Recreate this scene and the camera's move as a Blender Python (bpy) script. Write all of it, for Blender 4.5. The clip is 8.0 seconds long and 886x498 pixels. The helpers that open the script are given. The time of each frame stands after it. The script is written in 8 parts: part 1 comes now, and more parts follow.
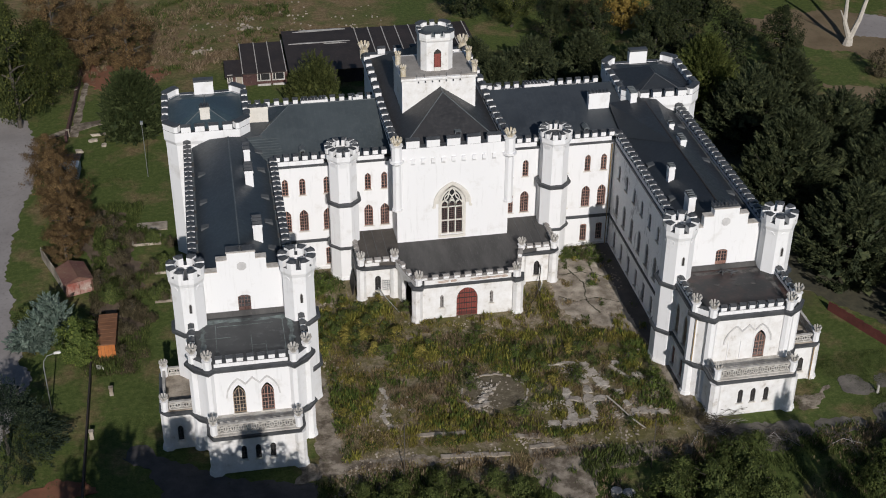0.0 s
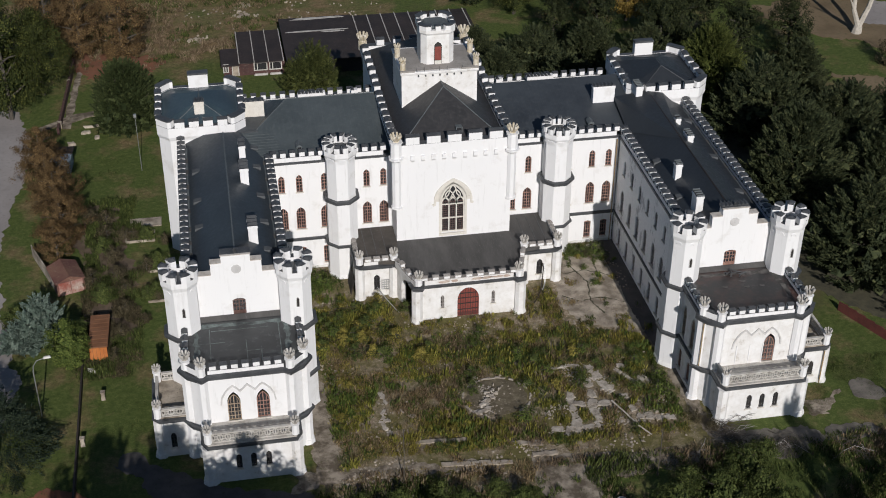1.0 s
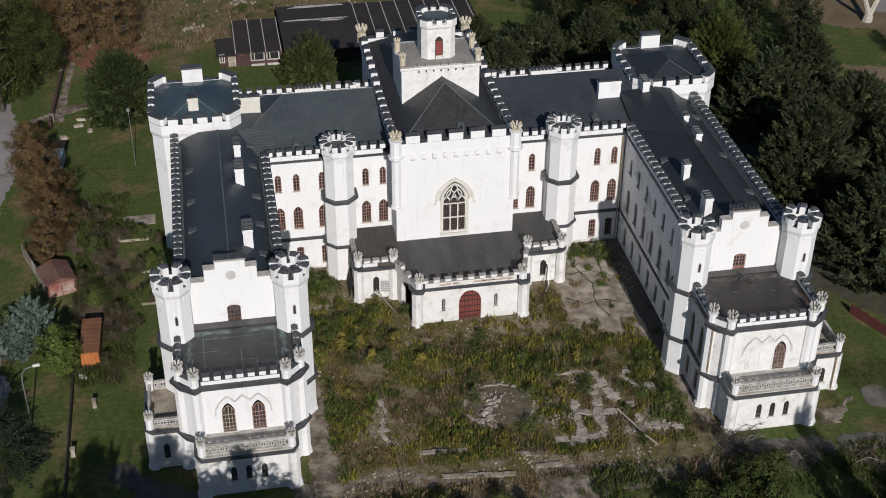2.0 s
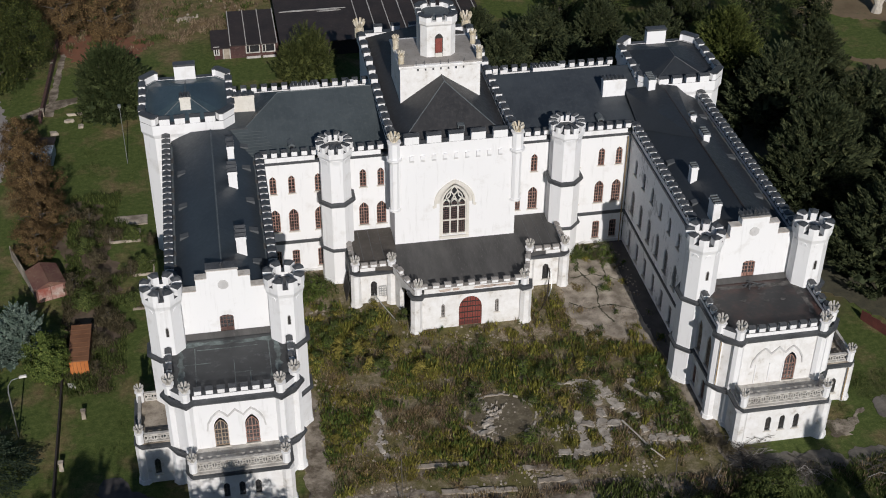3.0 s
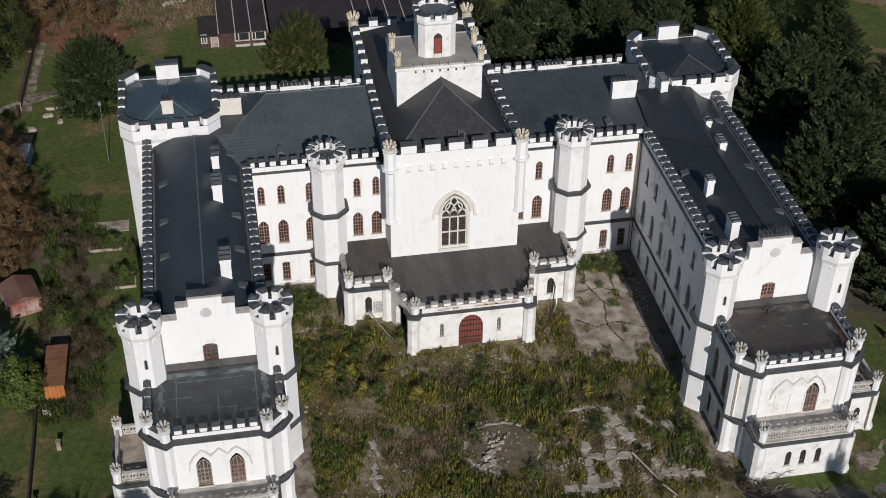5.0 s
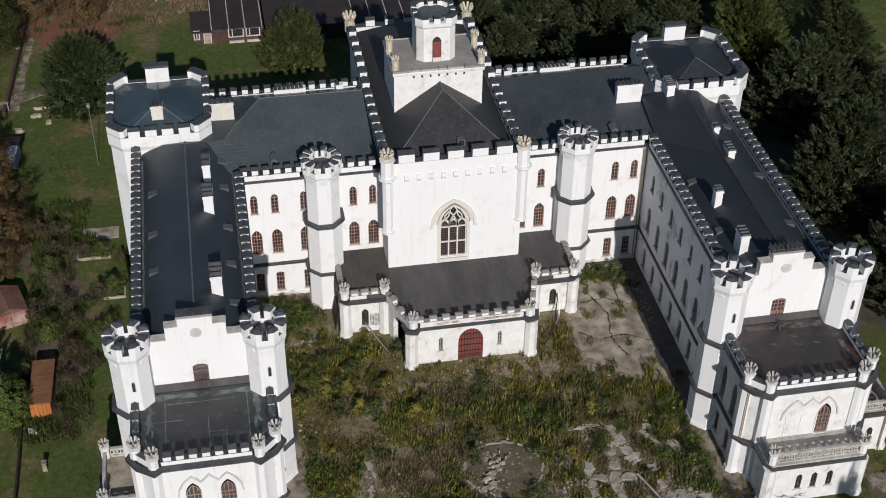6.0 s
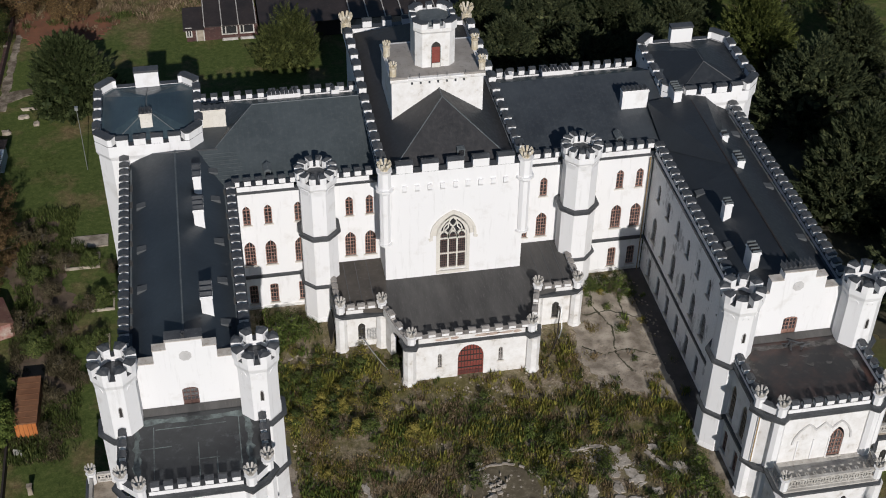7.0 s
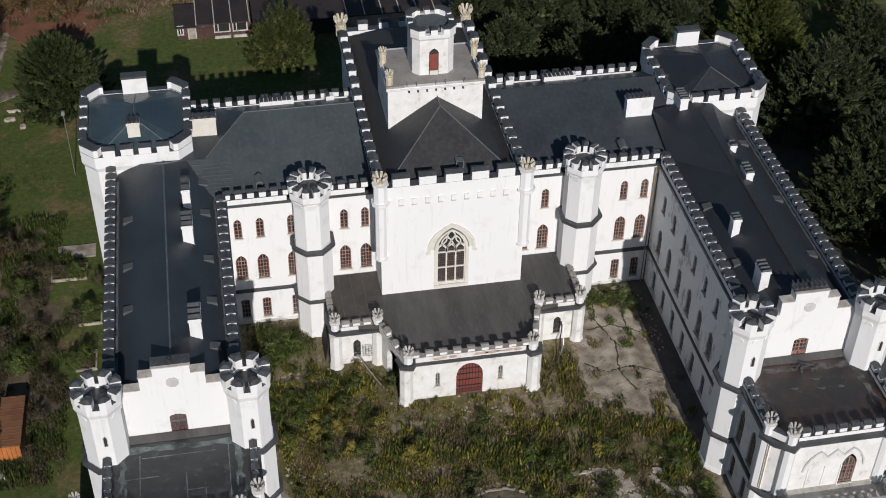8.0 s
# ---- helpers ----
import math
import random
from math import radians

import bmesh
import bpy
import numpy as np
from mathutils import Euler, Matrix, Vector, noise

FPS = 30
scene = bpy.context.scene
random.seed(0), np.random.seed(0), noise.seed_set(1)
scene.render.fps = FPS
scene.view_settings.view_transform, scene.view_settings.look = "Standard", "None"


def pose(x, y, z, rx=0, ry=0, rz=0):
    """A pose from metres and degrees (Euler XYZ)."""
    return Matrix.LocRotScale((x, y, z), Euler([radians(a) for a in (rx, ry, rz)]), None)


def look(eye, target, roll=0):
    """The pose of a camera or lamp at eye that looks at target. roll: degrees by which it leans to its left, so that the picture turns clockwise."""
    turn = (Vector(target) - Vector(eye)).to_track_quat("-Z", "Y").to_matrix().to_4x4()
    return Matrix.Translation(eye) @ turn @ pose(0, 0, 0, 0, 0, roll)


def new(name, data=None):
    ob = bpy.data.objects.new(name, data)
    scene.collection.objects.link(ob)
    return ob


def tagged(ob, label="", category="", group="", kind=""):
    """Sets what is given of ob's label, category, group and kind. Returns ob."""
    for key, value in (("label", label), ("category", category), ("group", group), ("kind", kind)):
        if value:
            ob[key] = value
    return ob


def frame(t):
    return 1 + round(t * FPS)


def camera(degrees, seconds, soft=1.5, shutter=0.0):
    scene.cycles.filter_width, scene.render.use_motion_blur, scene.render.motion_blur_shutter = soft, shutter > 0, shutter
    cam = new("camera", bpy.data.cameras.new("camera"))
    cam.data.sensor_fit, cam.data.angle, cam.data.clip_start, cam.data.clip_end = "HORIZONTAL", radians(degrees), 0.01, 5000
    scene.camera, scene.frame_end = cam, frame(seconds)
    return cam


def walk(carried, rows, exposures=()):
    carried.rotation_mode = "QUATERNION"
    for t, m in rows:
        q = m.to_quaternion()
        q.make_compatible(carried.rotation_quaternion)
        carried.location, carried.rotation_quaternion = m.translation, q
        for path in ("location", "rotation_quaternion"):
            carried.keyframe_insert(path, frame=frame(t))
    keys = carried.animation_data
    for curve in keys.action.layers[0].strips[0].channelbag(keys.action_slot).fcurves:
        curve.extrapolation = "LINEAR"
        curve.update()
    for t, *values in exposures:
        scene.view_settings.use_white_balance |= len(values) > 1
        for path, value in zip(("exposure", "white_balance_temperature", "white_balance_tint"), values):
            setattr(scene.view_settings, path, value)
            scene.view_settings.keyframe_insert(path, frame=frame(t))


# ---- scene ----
cam = camera(36.7, 8.0, soft=1.0)
PATH = [
    (0, (-26.783, -135.909, 89.022), (-26.468, -134.237, 87.971), 0.4),
    (0.5, (-26.37, -133.626, 89.069), (-26.058, -131.963, 88.004), 0.4),
    (1, (-25.937, -131.3, 89.055), (-25.626, -129.646, 87.975), 0.4),
    (1.5, (-25.495, -128.802, 89.141), (-25.187, -127.158, 88.045), 0.4),
    (3, (-24.153, -121.269, 89.274), (-23.849, -119.653, 88.135), 0.5),
    (3.5, (-23.81, -118.684, 89.255), (-23.506, -117.078, 88.102), 0.6),
    (4, (-23.33, -116.062, 89.269), (-23.027, -114.466, 88.103), 0.7),
    (4.5, (-22.848, -113.455, 89.281), (-22.546, -111.868, 88.101), 0.7),
    (6, (-21.41, -105.453, 89.353), (-21.111, -103.897, 88.134), 0.8),
    (6.5, (-20.899, -102.734, 89.402), (-20.601, -101.188, 88.169), 0.8),
    (7, (-20.493, -100.07, 89.335), (-20.195, -98.534, 88.09), 0.9),
    (7.5, (-19.953, -97.401, 89.321), (-19.656, -95.875, 88.063), 1.0),
    (8, (-19.412, -94.676, 89.335), (-19.116, -93.161, 88.064), 1.0),
]
walk(cam, [(t, look(eye, target, roll)) for t, eye, target, roll in PATH])

# ---- light ----
SUN_FROM = Vector((0.03, -1.92, 1.0)).normalized()
world = bpy.data.worlds.new("world")
scene.world = world
world.use_nodes = True
sky = world.node_tree.nodes.new("ShaderNodeTexSky")
sky.sky_type = "NISHITA"
sky.sun_disc = False
sky.ozone_density = 3.5
sky.dust_density = 0.4
sky.sun_elevation = math.asin(SUN_FROM.z)
sky.sun_rotation = math.atan2(SUN_FROM.x, SUN_FROM.y)
back = world.node_tree.nodes["Background"]
back.inputs["Strength"].default_value = 0.05
world.node_tree.links.new(sky.outputs[0], back.inputs["Color"])
sun_data = bpy.data.lights.new("sun", "SUN")
sun_data.energy = 3.92
sun_data.angle = radians(0.53)
sun_data.color = (1.0, 0.957, 0.928)
sun = new("sun", sun_data)
sun.matrix_world = look(SUN_FROM * 300, (0, 0, 0))


# ---- materials ----
def mat_nodes(name, rough=0.8, metal=0.0, spec=0.5):
    m = bpy.data.materials.new(name)
    m.use_nodes = True
    nt = m.node_tree
    p = nt.nodes["Principled BSDF"]
    p.inputs["Roughness"].default_value = rough
    p.inputs["Metallic"].default_value = metal
    p.inputs["Specular IOR Level"].default_value = spec
    return m, nt, p


def world_pos(nt, scale=(1, 1, 1)):
    g = nt.nodes.new("ShaderNodeNewGeometry")
    mp = nt.nodes.new("ShaderNodeMapping")
    mp.inputs["Scale"].default_value = scale
    nt.links.new(g.outputs["Position"], mp.inputs["Vector"])
    return mp.outputs[0]


def noise_tex(nt, vec, scale, detail=4, rough=0.6):
    n = nt.nodes.new("ShaderNodeTexNoise")
    n.inputs["Scale"].default_value = scale
    n.inputs["Detail"].default_value = detail
    n.inputs["Roughness"].default_value = rough
    nt.links.new(vec, n.inputs["Vector"])
    return n.outputs["Fac"]


def ramp(nt, fac, stops):
    r = nt.nodes.new("ShaderNodeValToRGB")
    els = r.color_ramp.elements
    while len(els) < len(stops):
        els.new(0.5)
    for e, (pos, col) in zip(els, stops):
        e.position = pos
        e.color = (*col, 1) if len(col) == 3 else col
    nt.links.new(fac, r.inputs["Fac"])
    return r.outputs["Color"]


def blend(nt, fac, a, b, mode="MIX"):
    m = nt.nodes.new("ShaderNodeMix")
    m.data_type = "RGBA"
    m.blend_type = mode
    for sock, val in ((m.inputs[0], fac), (m.inputs[6], a), (m.inputs[7], b)):
        if isinstance(val, (int, float)):
            sock.default_value = val
        elif isinstance(val, tuple):
            sock.default_value = (*val, 1)
        else:
            nt.links.new(val, sock)
    return m.outputs[2]


def bump(nt, p, height, strength=0.3, dist=0.05):
    b = nt.nodes.new("ShaderNodeBump")
    b.inputs["Strength"].default_value = strength
    b.inputs["Distance"].default_value = dist
    nt.links.new(height, b.inputs["Height"])
    nt.links.new(b.outputs[0], p.inputs["Normal"])


def island(nt):
    g = nt.nodes.new("ShaderNodeNewGeometry")
    return g.outputs["Random Per Island"]


def two_scale(name, c1, c2, c3, s_big=0.3, s_small=4.0, rough=0.85, metal=0.0, bump_s=0.25, stretch=(1, 1, 1), lo=0.35, hi=0.7, spec=0.5):
    """Base colour c1 to c2 by broad stains, c3 in small spots."""
    m, nt, p = mat_nodes(name, rough, metal, spec)
    v = world_pos(nt, stretch)
    big = noise_tex(nt, v, s_big, 5, 0.65)
    small = noise_tex(nt, v, s_small, 4, 0.7)
    col = ramp(nt, big, [(lo, c1), (hi, c2)])
    spots = ramp(nt, small, [(0.55, (0, 0, 0)), (0.75, (1, 1, 1))])
    col = blend(nt, spots, col, c3)
    nt.links.new(col, p.inputs["Base Color"])
    bump(nt, p, small, bump_s, 0.03)
    return m


def plaster_mat():
    m, nt, p = mat_nodes("white_plaster", 0.9, 0, 0.3)
    v = world_pos(nt)
    streak = noise_tex(nt, world_pos(nt, (2.2, 2.2, 0.22)), 1.0, 5, 0.65)
    blotch = noise_tex(nt, v, 0.45, 6, 0.65)
    fine = noise_tex(nt, v, 5.0, 4, 0.7)
    col = ramp(nt, streak, [(0.30, (0.64, 0.636, 0.628)), (0.44, (0.728, 0.726, 0.723))])
    stain = ramp(nt, blotch, [(0.56, (0, 0, 0)), (0.74, (0.8, 0.8, 0.8))])
    col = blend(nt, stain, col, (0.58, 0.565, 0.54))
    chips = ramp(nt, fine, [(0.74, (0, 0, 0)), (0.82, (0.7, 0.7, 0.7))])
    col = blend(nt, chips, col, (0.55, 0.52, 0.48))
    nt.links.new(col, p.inputs["Base Color"])
    bump(nt, p, fine, 0.15, 0.02)
    return m


def plaster_worn_mat():
    m, nt, p = mat_nodes("weathered_plaster", 0.92, 0, 0.3)
    v = world_pos(nt)
    blotch = noise_tex(nt, v, 0.8, 7, 0.7)
    streak = noise_tex(nt, world_pos(nt, (2.5, 2.5, 0.3)), 1.0, 5, 0.6)
    fine = noise_tex(nt, v, 6.0, 4, 0.7)
    col = ramp(nt, blotch, [(0.32, (0.47, 0.44, 0.395)), (0.41, (0.64, 0.625, 0.60)), (0.62, (0.73, 0.725, 0.715))])
    col = blend(nt, ramp(nt, streak, [(0.60, (0, 0, 0)), (0.80, (0.6, 0.6, 0.6))]), col, (0.45, 0.43, 0.40))
    nt.links.new(col, p.inputs["Base Color"])
    bump(nt, p, fine, 0.25, 0.03)
    return m


def stained_mat():
    """Old damp plaster with large grey stains and runs."""
    m, nt, p = mat_nodes("stained_plaster", 0.92, 0, 0.3)
    v = world_pos(nt)
    blotch = noise_tex(nt, world_pos(nt, (1, 0.8, 0.45)), 0.55, 7, 0.72)
    streak = noise_tex(nt, world_pos(nt, (2.5, 2.5, 0.3)), 1.0, 5, 0.6)
    fine = noise_tex(nt, v, 5.0, 5, 0.75)
    col = ramp(nt, fine, [(0.32, (0.66, 0.67, 0.68)), (0.6, (0.78, 0.785, 0.79))])
    col = blend(nt, ramp(nt, blotch, [(0.56, (0, 0, 0)), (0.61, (0.7, 0.7, 0.7))]), col, (0.32, 0.32, 0.33))
    col = blend(nt, ramp(nt, streak, [(0.62, (0, 0, 0)), (0.80, (0.5, 0.5, 0.5))]), col, (0.42, 0.42, 0.42))
    nt.links.new(col, p.inputs["Base Color"])
    bump(nt, p, fine, 0.3, 0.03)
    return m


def sheet_mat(name, c1, c2, c3, rough=0.42, seam=0.6, axis="X"):
    """Painted sheet roofing with broad weathering and faint seams."""
    m, nt, p = mat_nodes(name, rough, 0.0, 0.5)
    v = world_pos(nt)
    big = noise_tex(nt, v, 0.16, 6, 0.7)
    fine = noise_tex(nt, v, 2.5, 5, 0.7)
    col = ramp(nt, big, [(0.35, c1), (0.66, c2)])
    col = blend(nt, ramp(nt, fine, [(0.5, (0, 0, 0)), (0.85, (0.7, 0.7, 0.7))]), col, c3)
    w = nt.nodes.new("ShaderNodeTexWave")
    w.wave_type = "BANDS"
    w.bands_direction = axis
    w.inputs["Scale"].default_value = seam
    w.inputs["Distortion"].default_value = 0.15
    w.inputs["Detail"].default_value = 1
    nt.links.new(v, w.inputs["Vector"])
    line = ramp(nt, w.outputs["Fac"], [(0.93, (0, 0, 0)), (0.985, (1, 1, 1))])
    col = blend(nt, blend(nt, 0.07, (0, 0, 0), line), col, c3)
    nt.links.new(col, p.inputs["Base Color"])
    r = ramp(nt, fine, [(0.3, (rough - 0.1,) * 3), (0.7, (rough + 0.18,) * 3)])
    nt.links.new(r, p.inputs["Roughness"])
    bump(nt, p, line, 0.08, 0.02)
    return m


def leaf_mat(name, dark, mid, light, rough=0.7, trans=0.16):
    m, nt, p = mat_nodes(name, rough, 0, 0.12)
    v = world_pos(nt)
    clump_shade = noise_tex(nt, v, 0.7, 4, 0.65)
    rnd = island(nt)
    col = ramp(nt, rnd, [(0.0, dark), (0.55, mid), (1.0, light)])
    # noise patches darken the leaf colour in place of shade between clumps
    col = blend(nt, ramp(nt, clump_shade, [(0.40, (0, 0, 0)), (0.60, (0.55, 0.55, 0.55))]), col, dark)
    nt.links.new(col, p.inputs["Base Color"])
    tr = nt.nodes.new("ShaderNodeBsdfTranslucent")
    nt.links.new(col, tr.inputs["Color"])
    mix = nt.nodes.new("ShaderNodeMixShader")
    mix.inputs[0].default_value = trans
    nt.links.new(p.outputs[0], mix.inputs[1])
    nt.links.new(tr.outputs[0], mix.inputs[2])
    nt.links.new(mix.outputs[0], nt.nodes["Material Output"].inputs["Surface"])
    return m


def glass_mat():
    m, nt, p = mat_nodes("window_glass", 0.12, 0, 0.4)
    p.inputs["Base Color"].default_value = (0.045, 0.046, 0.05, 1)
    p.inputs["Transmission Weight"].default_value = 0.4
    return m


def ground_mat():
    m, nt, p = mat_nodes("lawn_ground", 0.95, 0, 0.2)
    v = world_pos(nt)
    a = noise_tex(nt, v, 0.035, 5, 0.6)
    b = noise_tex(nt, v, 0.17, 6, 0.65)
    c = noise_tex(nt, v, 1.6, 5, 0.75)
    e = noise_tex(nt, v, 5.5, 4, 0.8)
    c = blend(nt, 0.4, c, e)
    green = ramp(nt, c, [(0.34, (0.032, 0.049, 0.011)), (0.50, (0.066, 0.090, 0.022)), (0.66, (0.118, 0.138, 0.041))])
    dry = ramp(nt, c, [(0.34, (0.095, 0.062, 0.034)), (0.50, (0.175, 0.122, 0.066)), (0.66, (0.29, 0.215, 0.125))])
    col = blend(nt, ramp(nt, b, [(0.50, (0, 0, 0)), (0.66, (0.8, 0.8, 0.8))]), green, dry)
    # the old garden behind the house is drier
    sep = nt.nodes.new("ShaderNodeSeparateXYZ")
    nt.links.new(v, sep.inputs[0])
    far = nt.nodes.new("ShaderNodeMapRange")
    far.inputs["From Min"].default_value = 60
    far.inputs["From Max"].default_value = 72
    nt.links.new(sep.outputs["Y"], far.inputs["Value"])
    # the park east of the glasshouses stays green
    park = nt.nodes.new("ShaderNodeMapRange")
    park.inputs["From Min"].default_value = 6
    park.inputs["From Max"].default_value = -4
    nt.links.new(sep.outputs["X"], park.inputs["Value"])
    amt = blend(nt, 1.0, blend(nt, 1.0, far.outputs[0], park.outputs[0], "MULTIPLY"), ramp(nt, b, [(0.36, (0.15, 0.15, 0.15)), (0.56, (0.9, 0.9, 0.9))]), "MULTIPLY")
    col = blend(nt, amt, col, dry)
    bare = ramp(nt, a, [(0.60, (0, 0, 0)), (0.68, (0.6, 0.6, 0.6))])
    col = blend(nt, bare, col, (0.10, 0.075, 0.045))
    nt.links.new(col, p.inputs["Base Color"])
    bump(nt, p, c, 0.6, 0.12)
    return m


def court_mat():
    m, nt, p = mat_nodes("weedy_earth", 0.95, 0, 0.2)
    v = world_pos(nt)
    b = noise_tex(nt, v, 0.22, 6, 0.65)
    c = blend(nt, 0.45, noise_tex(nt, v, 1.9, 6, 0.75), noise_tex(nt, v, 6.5, 4, 0.8))
    earth = ramp(nt, c, [(0.36, (0.10, 0.098, 0.066)), (0.50, (0.25, 0.196, 0.138)), (0.62, (0.46, 0.395, 0.31))])
    weed = ramp(nt, c, [(0.3, (0.070, 0.066, 0.026)), (0.7, (0.17, 0.148, 0.055))])
    col = blend(nt, ramp(nt, b, [(0.42, (0, 0, 0)), (0.60, (1, 1, 1))]), weed, earth)
    nt.links.new(col, p.inputs["Base Color"])
    bump(nt, p, c, 0.8, 0.15)
    return m


PLASTER = plaster_mat()
WORN = plaster_worn_mat()
STAINED = stained_mat()
ROOF = sheet_mat("dark_sheet_roof", (0.032, 0.037, 0.043), (0.052, 0.060, 0.067), (0.085, 0.095, 0.102))
ROOF_B = sheet_mat("brown_black_sheet_roof", (0.021, 0.021, 0.022), (0.034, 0.033, 0.034), (0.058, 0.054, 0.053), rough=0.5)
ROOF_Y = sheet_mat("dark_sheet_roof_cross", (0.022, 0.028, 0.034), (0.036, 0.045, 0.053), (0.060, 0.071, 0.079), axis="Y")
ROOF_E = sheet_mat("black_sheet_roof", (0.017, 0.020, 0.024), (0.026, 0.031, 0.036), (0.042, 0.048, 0.053), axis="Y", rough=0.5)
ROOF_G = sheet_mat("greenish_sheet_roof", (0.052, 0.063, 0.066), (0.080, 0.094, 0.097), (0.12, 0.133, 0.134))
ROOF_BLUE = sheet_mat("blue_sheet_roof", (0.026, 0.042, 0.054), (0.050, 0.078, 0.092), (0.09, 0.125, 0.13), rough=0.36)
FELT = two_scale("roofing_felt", (0.052, 0.050, 0.048), (0.094, 0.090, 0.085), (0.105, 0.10, 0.095), 0.25, 3.0, 0.9, stretch=(2.2, 0.5, 1))
DECK = two_scale("pavilion_deck", (0.018, 0.019, 0.021), (0.040, 0.043, 0.044), (0.075, 0.085, 0.085), 0.3, 1.1, 0.42)
RUSTDECK = two_scale("rusty_deck", (0.016, 0.016, 0.017), (0.070, 0.034, 0.026), (0.048, 0.042, 0.040), 0.22, 1.2, 0.5, lo=0.42, hi=0.66)
PATINA = two_scale("pale_green_patina", (0.035, 0.039, 0.040), (0.17, 0.21, 0.20), (0.05, 0.055, 0.055), 0.7, 2.2, 0.6, lo=0.36, hi=0.62)
MORTAR = two_scale("grey_mortar_margin", (0.035, 0.033, 0.031), (0.15, 0.14, 0.13), (0.05, 0.045, 0.04), 1.1, 3.0, 0.9, lo=0.4, hi=0.7)
BROWNFELT = two_scale("brown_roofing_felt", (0.048, 0.042, 0.036), (0.078, 0.068, 0.058), (0.11, 0.10, 0.09), 0.5, 2.6, 0.9)
RAWBRICK = two_scale("bared_pinkish_render", (0.36, 0.27, 0.22), (0.52, 0.44, 0.38), (0.25, 0.19, 0.15), 1.2, 4.0, 0.95)
HATCH = two_scale("weathered_hatch", (0.058, 0.064, 0.068), (0.082, 0.088, 0.092), (0.10, 0.105, 0.11), 0.8, 4.0, 0.8)
LEADROOF = two_scale("worn_lead_roof", (0.075, 0.088, 0.092), (0.12, 0.135, 0.14), (0.17, 0.18, 0.18), 0.7, 3.0, 0.7)
DECKSTONE = two_scale("pale_stone_deck", (0.24, 0.22, 0.20), (0.33, 0.31, 0.285), (0.16, 0.145, 0.125), 0.5, 3.0, 0.9)
LEAD = two_scale("dark_metal_capping", (0.040, 0.043, 0.047), (0.075, 0.079, 0.083), (0.12, 0.12, 0.12), 0.6, 5.0, 0.5)
STONE = two_scale("grey_beige_stone", (0.32, 0.30, 0.27), (0.54, 0.52, 0.48), (0.20, 0.18, 0.15), 0.9, 5.0, 0.9)
LICHEN = two_scale("lichened_stone", (0.46, 0.39, 0.26), (0.62, 0.58, 0.51), (0.22, 0.18, 0.12), 1.4, 5.0, 0.9)
WOOD = two_scale("brown_red_window_wood", (0.20, 0.098, 0.072), (0.33, 0.19, 0.145), (0.45, 0.33, 0.28), 1.0, 6.0, 0.7)
PALEWOOD = two_scale("faded_wood", (0.26, 0.19, 0.13), (0.36, 0.28, 0.2), (0.18, 0.13, 0.09), 1.0, 6.0, 0.8)
DARKBROWN = two_scale("dark_brown_window_wood", (0.085, 0.045, 0.036), (0.15, 0.085, 0.07), (0.24, 0.16, 0.14), 1.0, 6.0, 0.75)
GREYWOOD = two_scale("grey_weathered_wood", (0.20, 0.18, 0.165), (0.36, 0.34, 0.32), (0.46, 0.44, 0.42), 1.0, 6.0, 0.85)
STEPCAP = two_scale("stained_step_capping", (0.40, 0.36, 0.31), (0.66, 0.63, 0.58), (0.30, 0.24, 0.18), 0.8, 3.0, 0.85)
CREAM = two_scale("cream_tracery", (0.57, 0.54, 0.48), (0.67, 0.64, 0.58), (0.45, 0.42, 0.36), 1.0, 6.0, 0.8)
REDDOOR = two_scale("red_brown_door_paint", (0.17, 0.035, 0.026), (0.24, 0.06, 0.045), (0.09, 0.03, 0.025), 1.0, 5.0, 0.65)
DARKWOOD = two_scale("dark_door", (0.02, 0.018, 0.016), (0.035, 0.03, 0.027), (0.06, 0.05, 0.045), 1.0, 5.0, 0.8)
GLASS = glass_mat()
PIPE = two_scale("ochre_downpipe", (0.24, 0.165, 0.075), (0.34, 0.24, 0.115), (0.18, 0.12, 0.06), 0.5, 5.0, 0.6)
GROUND = ground_mat()
COURT = court_mat()
CONCRETE = two_scale("old_concrete", (0.17, 0.14, 0.108), (0.42, 0.365, 0.295), (0.10, 0.085, 0.052), 0.6, 2.4, 0.95, bump_s=0.7, lo=0.38, hi=0.62)
SLABS = two_scale("pale_broken_concrete", (0.22, 0.19, 0.155), (0.48, 0.435, 0.375), (0.12, 0.10, 0.07), 1.1, 3.5, 0.95, bump_s=0.8)
DARKPATH = two_scale("dark_earthy_asphalt", (0.085, 0.076, 0.064), (0.185, 0.165, 0.14), (0.055, 0.062, 0.028), 0.5, 1.6, 0.95, bump_s=0.5)
DRYLAWN = two_scale("dry_lawn", (0.12, 0.085, 0.045), (0.19, 0.14, 0.082), (0.075, 0.078, 0.032), 0.16, 1.6, 0.95, bump_s=0.5)
HOOD = two_scale("grey_moulding", (0.44, 0.43, 0.42), (0.56, 0.55, 0.54), (0.34, 0.33, 0.32), 1.0, 5.0, 0.9)
ASPHALT = two_scale("worn_asphalt", (0.22, 0.20, 0.19), (0.31, 0.285, 0.27), (0.17, 0.155, 0.14), 0.12, 2.0, 0.9)
DIRT = two_scale("trodden_earth", (0.095, 0.074, 0.052), (0.30, 0.255, 0.20), (0.075, 0.070, 0.032), 0.55, 2.0, 0.95, bump_s=0.7, lo=0.42, hi=0.6)
BASINDIRT = two_scale("basin_earth", (0.075, 0.060, 0.036), (0.15, 0.125, 0.08), (0.22, 0.19, 0.14), 0.9, 3.6, 0.95, bump_s=0.7)
